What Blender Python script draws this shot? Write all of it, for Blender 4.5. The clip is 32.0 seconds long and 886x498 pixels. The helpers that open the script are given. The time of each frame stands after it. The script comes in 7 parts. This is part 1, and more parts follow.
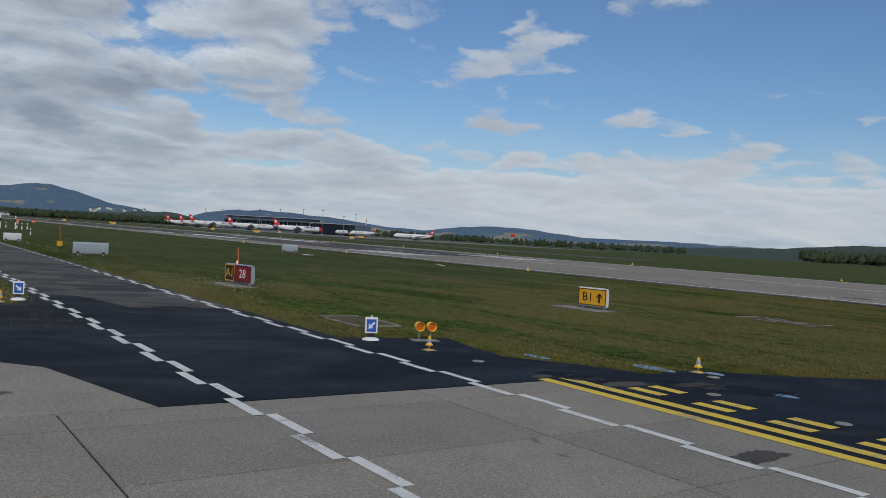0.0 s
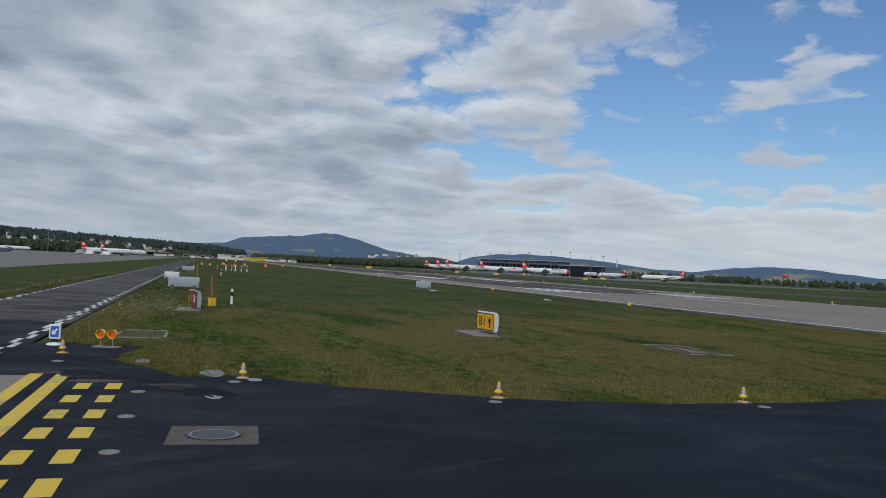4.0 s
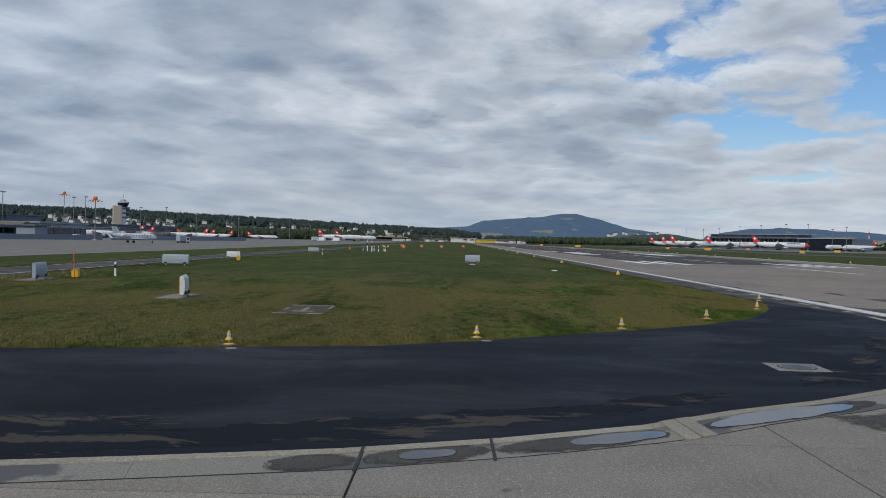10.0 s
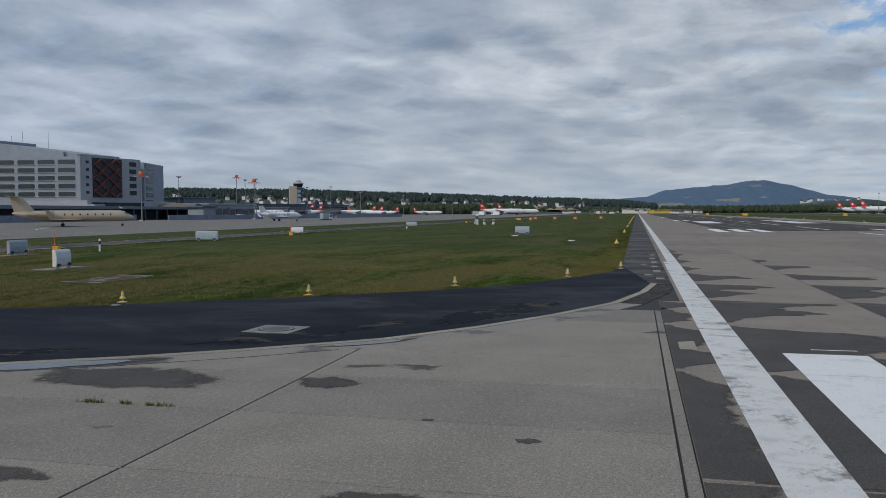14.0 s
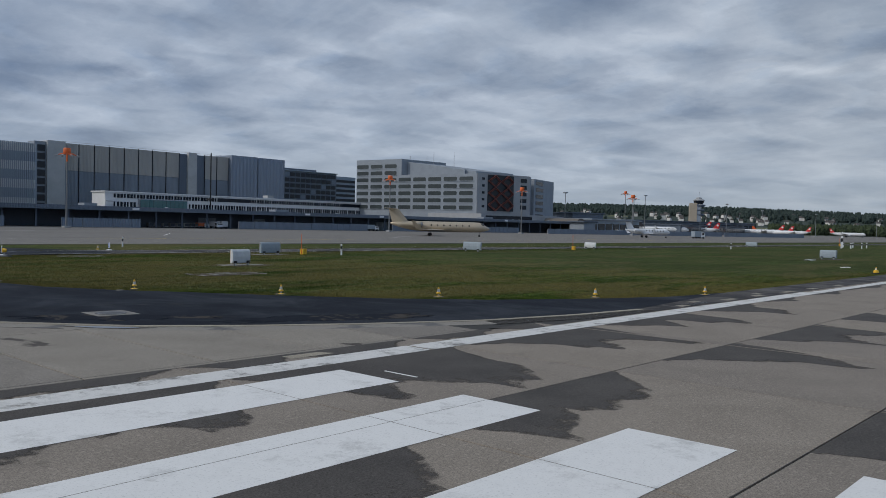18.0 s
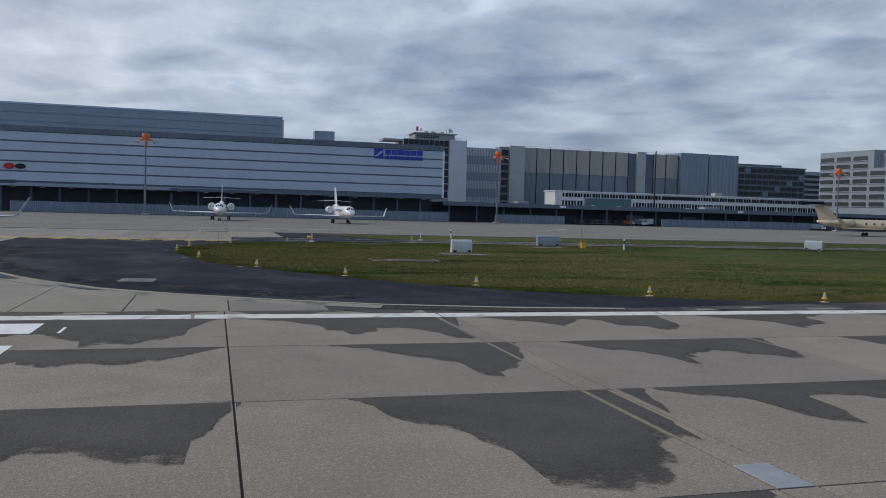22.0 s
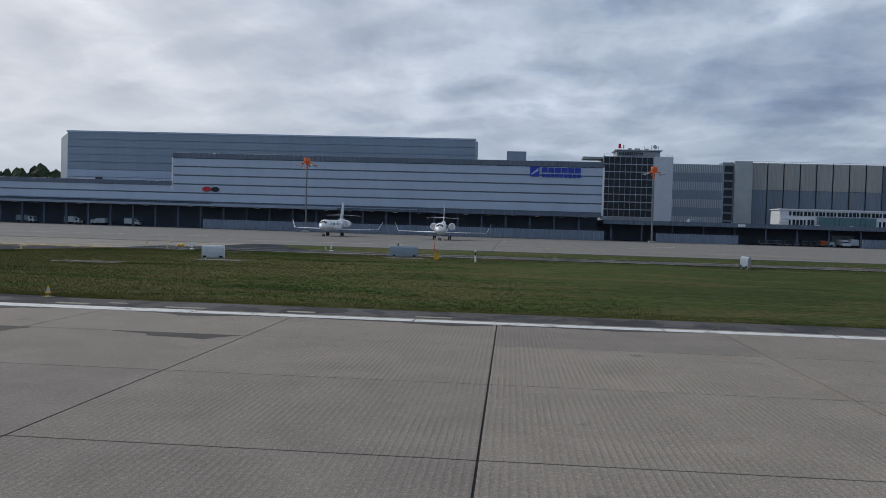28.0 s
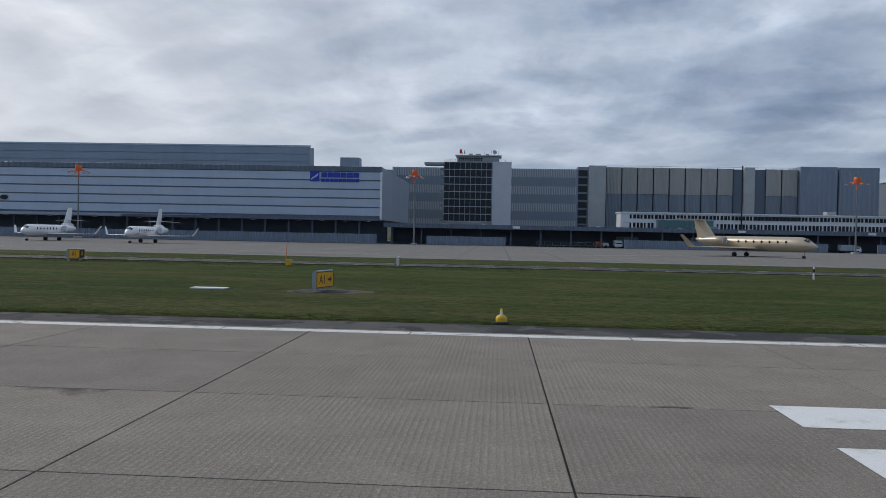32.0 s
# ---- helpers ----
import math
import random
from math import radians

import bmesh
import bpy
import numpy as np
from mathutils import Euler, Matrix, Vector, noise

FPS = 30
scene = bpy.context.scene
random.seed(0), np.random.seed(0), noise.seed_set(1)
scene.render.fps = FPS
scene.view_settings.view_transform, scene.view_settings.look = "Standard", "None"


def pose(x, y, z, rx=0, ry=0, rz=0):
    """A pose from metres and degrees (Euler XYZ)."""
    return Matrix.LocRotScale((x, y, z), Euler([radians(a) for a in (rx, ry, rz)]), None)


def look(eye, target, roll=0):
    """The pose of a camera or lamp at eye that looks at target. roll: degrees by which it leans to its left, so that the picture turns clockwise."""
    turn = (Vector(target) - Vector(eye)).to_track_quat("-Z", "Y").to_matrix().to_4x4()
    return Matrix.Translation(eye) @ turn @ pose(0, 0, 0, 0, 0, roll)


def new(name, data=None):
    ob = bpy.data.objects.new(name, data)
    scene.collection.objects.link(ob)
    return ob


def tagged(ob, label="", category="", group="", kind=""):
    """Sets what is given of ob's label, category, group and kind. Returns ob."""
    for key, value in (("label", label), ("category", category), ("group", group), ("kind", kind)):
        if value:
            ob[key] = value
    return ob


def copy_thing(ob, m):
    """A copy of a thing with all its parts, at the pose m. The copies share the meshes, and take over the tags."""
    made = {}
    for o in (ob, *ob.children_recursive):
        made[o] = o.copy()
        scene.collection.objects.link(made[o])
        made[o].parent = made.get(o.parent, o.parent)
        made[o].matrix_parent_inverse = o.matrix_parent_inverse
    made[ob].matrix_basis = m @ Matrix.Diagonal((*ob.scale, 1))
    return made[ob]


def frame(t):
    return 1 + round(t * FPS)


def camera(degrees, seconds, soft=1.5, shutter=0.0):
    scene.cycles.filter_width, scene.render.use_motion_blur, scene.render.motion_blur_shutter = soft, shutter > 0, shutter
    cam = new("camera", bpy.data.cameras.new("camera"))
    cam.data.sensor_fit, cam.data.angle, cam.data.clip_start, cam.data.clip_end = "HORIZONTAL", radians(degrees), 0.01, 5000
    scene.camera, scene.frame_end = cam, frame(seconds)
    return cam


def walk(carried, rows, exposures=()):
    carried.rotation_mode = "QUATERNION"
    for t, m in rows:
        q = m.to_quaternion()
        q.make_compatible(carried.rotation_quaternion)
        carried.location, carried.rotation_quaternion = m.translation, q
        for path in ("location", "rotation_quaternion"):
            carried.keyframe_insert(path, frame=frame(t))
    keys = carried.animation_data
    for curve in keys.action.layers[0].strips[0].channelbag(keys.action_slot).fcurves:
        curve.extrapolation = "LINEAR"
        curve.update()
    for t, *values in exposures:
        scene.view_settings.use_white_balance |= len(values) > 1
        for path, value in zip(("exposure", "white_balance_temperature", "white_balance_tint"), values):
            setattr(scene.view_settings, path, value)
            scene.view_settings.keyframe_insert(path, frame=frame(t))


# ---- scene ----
# seconds, x, y, heading of the view (degrees from +x, to the left), pitch, roll; the eye stays at one height
EYE = 3.25
ROWS = [
    (0, 19.08, 67.15, -34.80, -0.73, 3.32),
    (0.5, 17.61, 65.16, -32.11, 0.61, 3.74),
    (1, 16.25, 63.05, -30.22, 0.82, 3.84),
    (1.5, 15.00, 60.93, -27.75, 1.18, 3.94),
    (2, 13.87, 58.73, -25.68, 1.47, 3.69),
    (2.5, 12.88, 56.49, -23.44, 1.58, 3.80),
    (3, 12.23, 54.17, -21.42, 1.74, 3.27),
    (3.5, 11.30, 51.97, -19.07, 1.65, 2.98),
    (4, 10.45, 49.71, -16.24, 1.30, 2.73),
    (4.5, 9.58, 47.46, -14.16, 1.20, 2.43),
    (6.5, 8.10, 37.81, -5.86, 0.61, 1.81),
    (7, 7.68, 35.56, -4.70, 0.00, 1.58),
    (7.5, 7.33, 33.22, -3.43, -0.48, 1.70),
    (8, 7.18, 30.80, -2.60, -0.87, 1.63),
    (8.5, 6.79, 28.46, -1.87, -0.85, 1.70),
    (9, 6.54, 26.07, -1.10, -0.65, 1.62),
    (9.5, 6.50, 23.64, -0.24, -0.65, 1.35),
    (10, 6.67, 21.24, 0.72, -0.62, 1.14),
    (10.5, 6.39, 18.83, 1.71, -0.62, 0.60),
    (11, 6.33, 16.31, 3.06, -2.86, -1.19),
    (11.5, 6.22, 13.92, 4.64, -3.16, -1.12),
    (12, 6.52, 11.50, 6.10, -3.22, -1.00),
    (12.5, 6.79, 9.13, 7.74, -3.18, -0.90),
    (13, 6.93, 6.74, 9.59, -2.96, -0.58),
    (13.5, 7.25, 4.39, 11.50, -2.76, -0.31),
    (15.5, 10.16, -4.46, 20.28, -2.03, 0.40),
    (16, 10.92, -6.73, 23.89, -1.91, 1.05),
    (16.5, 11.80, -8.99, 27.54, -1.67, 1.49),
    (17, 12.92, -11.07, 32.48, -1.57, 1.75),
    (17.5, 14.24, -13.03, 36.79, -1.56, 1.57),
    (18, 15.75, -14.71, 41.65, -1.71, 1.36),
    (18.5, 17.38, -16.43, 47.31, -2.03, 0.98),
    (19, 19.07, -18.04, 52.04, -2.25, 0.94),
    (19.5, 20.94, -19.41, 56.79, -2.48, 1.00),
    (20, 22.92, -20.70, 60.53, -2.56, 0.99),
    (20.5, 25.04, -21.90, 64.75, -2.62, 0.86),
    (21, 27.22, -22.96, 68.50, -2.65, 0.94),
    (21.5, 29.58, -23.85, 70.87, -2.66, 1.36),
    (22, 31.99, -24.64, 74.36, -2.64, 1.60),
    (22.5, 34.55, -25.29, 77.35, -2.66, 1.85),
    (23, 37.19, -25.92, 79.57, -2.69, 1.91),
    (23.5, 40.01, -26.18, 82.26, -2.82, 1.85),
    (24, 43.04, -26.59, 84.75, -2.87, 1.33),
    (24.5, 46.17, -27.00, 86.98, -2.75, 1.24),
    (25, 49.53, -27.48, 89.17, -2.52, 1.36),
    (25.5, 53.07, -27.41, 91.27, -2.31, 1.23),
    (28, 73.66, -27.63, 94.68, -1.67, 1.70),
    (28.5, 79.43, -27.13, 94.99, -1.39, 1.36),
    (29, 85.28, -27.19, 95.03, -1.38, 1.36),
    (29.5, 92.03, -27.44, 94.79, -1.38, 1.34),
    (30, 99.52, -27.13, 94.42, -1.25, 1.21),
    (30.5, 107.65, -26.91, 94.34, -1.29, 1.35),
    (31, 116.86, -26.93, 94.17, -1.35, 1.21),
    (31.5, 126.66, -26.91, 94.05, -1.19, 0.95),
    (32, 137.00, -26.78, 93.79, -1.03, 1.13),
]
cam = camera(56.65, 32.0, soft=0.5)
walk(cam, [(t, pose(x, y, EYE, 90 + p, 0, a - 90) @ pose(0, 0, 0, 0, 0, r)) for t, x, y, a, p, r in ROWS], [(0.0, -0.18), (3.0, -0.13), (5.5, 0.0), (8.0, 0.0), (13.0, -0.06), (16.0, -0.15), (18.0, -0.14), (20.0, -0.04), (24.0, 0.06), (28.0, 0.0), (32.0, 0.0)])

# ---- sky and sun ----
SUN_AZ, SUN_EL = 152.0, 36.0
world = bpy.data.worlds.new("sky")
scene.world = world
world.use_nodes = True
wn, wl = world.node_tree.nodes, world.node_tree.links
wn.clear()


def wmath(op, a, b=None):
    n = wn.new("ShaderNodeMath")
    n.operation = op
    for i, v in enumerate((a, b)):
        if v is None:
            continue
        if isinstance(v, (int, float)):
            n.inputs[i].default_value = v
        else:
            wl.new(v, n.inputs[i])
    return n.outputs[0]


def wramp(fac, *stops):
    n = wn.new("ShaderNodeValToRGB")
    wl.new(fac, n.inputs[0])
    e = n.color_ramp.elements
    while len(e) < len(stops):
        e.new(0.5)
    for el, (p, c) in zip(e, stops):
        el.position, el.color = p, (*c, 1) if not isinstance(c, (int, float)) else (c, c, c, 1)
    return n.outputs[0]


def wmix(fac, a, b):
    n = wn.new("ShaderNodeMix")
    n.data_type = "RGBA"
    for i, v in ((0, fac), (6, a), (7, b)):
        if isinstance(v, (int, float)):
            n.inputs[i].default_value = v
        elif isinstance(v, tuple):
            n.inputs[i].default_value = (*v, 1)
        else:
            wl.new(v, n.inputs[i])
    return n.outputs[2]


sky = wn.new("ShaderNodeTexSky")
sky.sky_type, sky.sun_disc = "NISHITA", False
sky.sun_elevation, sky.sun_rotation = radians(SUN_EL), radians(90 - SUN_AZ)
sky.air_density, sky.dust_density, sky.ozone_density = 1.0, 0.6, 1.5
coord = wn.new("ShaderNodeTexCoord")
axes = wn.new("ShaderNodeSeparateXYZ")
wl.new(coord.outputs["Generated"], axes.inputs[0])
dx, dy, dz = axes.outputs
rise = wmath("MULTIPLY", wmath("POWER", wmath("ADD", wmath("MAXIMUM", dz, 0.0), 0.12), 0.80), 0.76)
flat = wn.new("ShaderNodeCombineXYZ")
wl.new(wmath("DIVIDE", dx, rise), flat.inputs[0])
wl.new(wmath("DIVIDE", dy, rise), flat.inputs[1])


def wnoise(vector, scale, detail, rough, stretch=(1, 1, 1), turn=0.0, shift=(0, 0, 0), bend=0.0):
    m = wn.new("ShaderNodeMapping")
    m.inputs["Scale"].default_value, m.inputs["Location"].default_value = stretch, shift
    m.inputs["Rotation"].default_value = (0, 0, radians(turn))
    wl.new(vector, m.inputs["Vector"])
    n = wn.new("ShaderNodeTexNoise")
    n.inputs["Scale"].default_value, n.inputs["Detail"].default_value, n.inputs["Roughness"].default_value = scale, detail, rough
    n.inputs["Distortion"].default_value = bend
    wl.new(m.outputs[0], n.inputs["Vector"])
    return n.outputs[0]


def wmove(vector, step):
    n = wn.new("ShaderNodeVectorMath")
    n.operation = "ADD"
    wl.new(vector, n.inputs[0])
    n.inputs[1].default_value = step
    return n.outputs[0]


def puffs(vector):
    """Rounded lumps of cloud in loose rows, at two sizes."""
    wob = wn.new("ShaderNodeTexNoise")
    wob.inputs["Scale"].default_value, wob.inputs["Detail"].default_value, wob.inputs["Roughness"].default_value = 2.6, 7, 0.6
    wl.new(vector, wob.inputs["Vector"])
    warp = wn.new("ShaderNodeVectorMath")
    warp.operation = "MULTIPLY_ADD"
    wl.new(wob.outputs["Color"], warp.inputs[0])
    warp.inputs[1].default_value = (0.50, 0.50, 0.0)
    wl.new(vector, warp.inputs[2])
    total = None
    for scale, weight, turn in ((2.3, 0.50, 30), (5.0, 0.34, 18)):
        m = wn.new("ShaderNodeMapping")
        m.inputs["Scale"].default_value, m.inputs["Rotation"].default_value = (0.95, 1.0, 1), (0, 0, radians(turn))
        wl.new(warp.outputs[0], m.inputs["Vector"])
        cell = wn.new("ShaderNodeTexVoronoi")
        cell.feature = "SMOOTH_F1"
        cell.inputs["Scale"].default_value, cell.inputs["Smoothness"].default_value = scale, 0.45
        wl.new(m.outputs[0], cell.inputs["Vector"])
        lump = wmath("MULTIPLY", wmath("SUBTRACT", 0.85, cell.outputs["Distance"]), weight)
        total = lump if total is None else wmath("ADD", total, lump)
    return wmath("ADD", total, wmath("MULTIPLY", wnoise(warp.outputs[0], 5.5, 9, 0.62, (0.9, 1.0, 1), 20), 0.42))


big = wnoise(flat.outputs[0], 0.75, 3, 0.5, (1, 1, 1), 0, (3, 1, 0))
veil = wnoise(flat.outputs[0], 1.1, 8, 0.58, (1.5, 0.55, 1), 8, (5, 0, 0), 0.4)
lumps = puffs(flat.outputs[0])
# the sunlit flanks of the lumps
flank = wmath("SUBTRACT", lumps, puffs(wmove(flat.outputs[0], (-0.075, 0.045, 0))))
# clear sky towards one side of the field, closed cover elsewhere
toward = wmath("ADD", wmath("MULTIPLY", dx, 0.26), wmath("MULTIPLY", dy, -0.966))
low = wramp(dz, (0.075, 0.0), (0.125, 1.0))
clear = wmath("MULTIPLY", wramp(toward, (0.50, 0.0), (0.66, 0.35), (0.78, 0.85), (0.90, 1.0)), low)
closed = wramp(toward, (0.05, 1.0), (0.52, 0.0))
depth = wmath("ADD", wmath("MULTIPLY", lumps, 0.72), wmath("MULTIPLY", big, 0.36))
cover = wmath("ADD", wmath("SUBTRACT", depth, wmath("MULTIPLY", clear, 0.23)), wmath("ADD", wmath("MULTIPLY", closed, 0.22), wmath("SUBTRACT", 0.165, wmath("MULTIPLY", low, 0.085))))
mask = wramp(cover, (0.50, 0.0), (0.58, 0.80), (0.66, 1.0))
body = wmath("ADD", wmath("MULTIPLY", depth, 0.66), wmath("MULTIPLY", veil, 0.40))
thick = wramp(body, (0.46, (0.72, 0.755, 0.80)), (0.55, (0.53, 0.58, 0.645)), (0.65, (0.36, 0.42, 0.505)), (0.76, (0.235, 0.295, 0.39)))
lit = wramp(wmath("ADD", wmath("MULTIPLY", flank, wmath("SUBTRACT", 3.3, wmath("MULTIPLY", closed, 1.7))), 0.5), (0.0, (0.70, 0.73, 0.78)), (0.5, (1.0, 1.0, 1.0)), (1.0, (1.32, 1.30, 1.27)))
relief = wn.new("ShaderNodeVectorMath")
relief.operation = "MULTIPLY"
wl.new(thick, relief.inputs[0])
wl.new(lit, relief.inputs[1])
thick = relief.outputs[0]
glow = wmath("ADD", wmath("MULTIPLY", dx, math.cos(radians(SUN_AZ))), wmath("MULTIPLY", dy, math.sin(radians(SUN_AZ))))
thick = wmix(wramp(glow, (0.35, 0.0), (1.0, 0.6)), thick, (0.92, 0.91, 0.90))
shade = wn.new("ShaderNodeVectorMath")
shade.operation = "MULTIPLY"
wl.new(thick, shade.inputs[0])
wl.new(wramp(wmath("ADD", wmath("MULTIPLY", glow, 0.5), 0.5), (0.05, (0.805, 0.835, 0.87)), (0.24, (0.725, 0.785, 0.875)), (0.60, (0.685, 0.755, 0.87)), (0.75, (0.76, 0.82, 0.92)), (0.92, (0.92, 0.94, 0.99))), shade.inputs[1])
thick = shade.outputs[0]
thick = wmix(wramp(toward, (0.40, 0.0), (0.85, 0.50)), thick, (0.74, 0.765, 0.80))
blue = wn.new("ShaderNodeVectorMath")
blue.operation = "MULTIPLY"
wl.new(sky.outputs[0], blue.inputs[0])
blue.inputs[1].default_value = (0.062, 0.079, 0.098)
clouds = wmix(mask, blue.outputs[0], thick)
# pale bank of distant cloud over the horizon
haze = wramp(dz, (0.0, 1.0), (0.035, 0.75), (0.08, 0.35), (0.15, 0.0))
bank = wmix(wramp(veil, (0.38, 0.0), (0.62, 1.0)), (0.41, 0.505, 0.62), (0.62, 0.67, 0.72))
bank = wmix(wmath("MULTIPLY", closed, 0.75), bank, wmix(veil, (0.27, 0.34, 0.42), (0.43, 0.49, 0.55)))
clouds = wmix(wmath("MULTIPLY", haze, 0.80), clouds, bank)
back = wn.new("ShaderNodeBackground")
wl.new(clouds, back.inputs[0])
back.inputs[1].default_value = 1.0
wl.new(back.outputs[0], wn.new("ShaderNodeOutputWorld").inputs[0])

sun = new("sun", bpy.data.lights.new("sun", "SUN"))
sun.data.energy, sun.data.angle, sun.data.color = 1.5, radians(4), (1.0, 0.96, 0.91)
sun.matrix_world = look((0, 0, 0), (-math.cos(radians(SUN_AZ)) * math.cos(radians(SUN_EL)), -math.sin(radians(SUN_AZ)) * math.cos(radians(SUN_EL)), -math.sin(radians(SUN_EL))))

# ---- materials ----


class Mat:
    """A node material in the making."""

    def __init__(self, name, rough=0.6, metal=0.0, spec=0.5):
        self.m = bpy.data.materials.new(name)
        self.m.use_nodes = True
        self.n, self.l = self.m.node_tree.nodes, self.m.node_tree.links
        self.bsdf = self.n["Principled BSDF"]
        self.bsdf.inputs["Roughness"].default_value, self.bsdf.inputs["Metallic"].default_value = rough, metal
        self.bsdf.inputs["Specular IOR Level"].default_value = spec
        self.geo = self.n.new("ShaderNodeNewGeometry")
        self.pos = self.geo.outputs["Position"]

    def put(self, socket, value):
        if isinstance(value, (int, float)):
            socket.default_value = value
        elif isinstance(value, tuple):
            socket.default_value = value if len(value) == len(socket.default_value) else (*value, 1)
        else:
            self.l.new(value, socket)

    def math(self, op, a, b=0.0, clamp=False):
        n = self.n.new("ShaderNodeMath")
        n.operation, n.use_clamp = op, clamp
        self.put(n.inputs[0], a)
        self.put(n.inputs[1], b)
        return n.outputs[0]

    def noise(self, scale, detail=4, rough=0.55, stretch=(1, 1, 1), bend=0.0, shift=(0, 0, 0)):
        mp = self.n.new("ShaderNodeMapping")
        mp.inputs["Scale"].default_value, mp.inputs["Location"].default_value = stretch, shift
        self.l.new(self.pos, mp.inputs["Vector"])
        n = self.n.new("ShaderNodeTexNoise")
        n.inputs["Scale"].default_value, n.inputs["Detail"].default_value = scale, detail
        n.inputs["Roughness"].default_value, n.inputs["Distortion"].default_value = rough, bend
        self.l.new(mp.outputs[0], n.inputs["Vector"])
        return n.outputs[0]

    def ramp(self, fac, *stops):
        n = self.n.new("ShaderNodeValToRGB")
        self.l.new(fac, n.inputs[0])
        e = n.color_ramp.elements
        while len(e) < len(stops):
            e.new(0.5)
        for el, (p, c) in zip(e, stops):
            el.position, el.color = p, (c, c, c, 1) if isinstance(c, (int, float)) else (*c, 1)
        return n.outputs[0]

    def mix(self, fac, a, b, mode="MIX"):
        n = self.n.new("ShaderNodeMix")
        n.data_type, n.blend_type = "RGBA", mode
        self.put(n.inputs[0], fac)
        self.put(n.inputs[6], a)
        self.put(n.inputs[7], b)
        return n.outputs[2]

    def random(self):
        return self.n.new("ShaderNodeObjectInfo").outputs["Random"]

    def bump(self, height, strength=0.3, distance=0.02):
        n = self.n.new("ShaderNodeBump")
        n.inputs["Strength"].default_value, n.inputs["Distance"].default_value = strength, distance
        self.l.new(height, n.inputs["Height"])
        self.l.new(n.outputs[0], self.bsdf.inputs["Normal"])

    def color(self, value):
        self.put(self.bsdf.inputs["Base Color"], value)
        return self

    def rough(self, value):
        self.put(self.bsdf.inputs["Roughness"], value)
        return self


def plain(name, color, rough=0.6, metal=0.0, vary=0.12, scale=3.0):
    """Paint, plastic or metal with faint soiling at two scales."""
    m = Mat(name, rough, metal)
    dirt = m.math("ADD", m.math("MULTIPLY", m.noise(scale, 5, 0.6), 0.6), m.math("MULTIPLY", m.noise(scale * 12, 3), 0.4))
    dark = tuple(c * (1 - 1.6 * vary) for c in color)
    lite = tuple(min(1, c * (1 + vary)) for c in color)
    m.color(m.ramp(dirt, (0.3, dark), (0.7, lite)))
    m.rough(m.ramp(dirt, (0.3, min(1, rough + 0.12)), (0.7, max(0.03, rough - 0.05))))
    return m.m


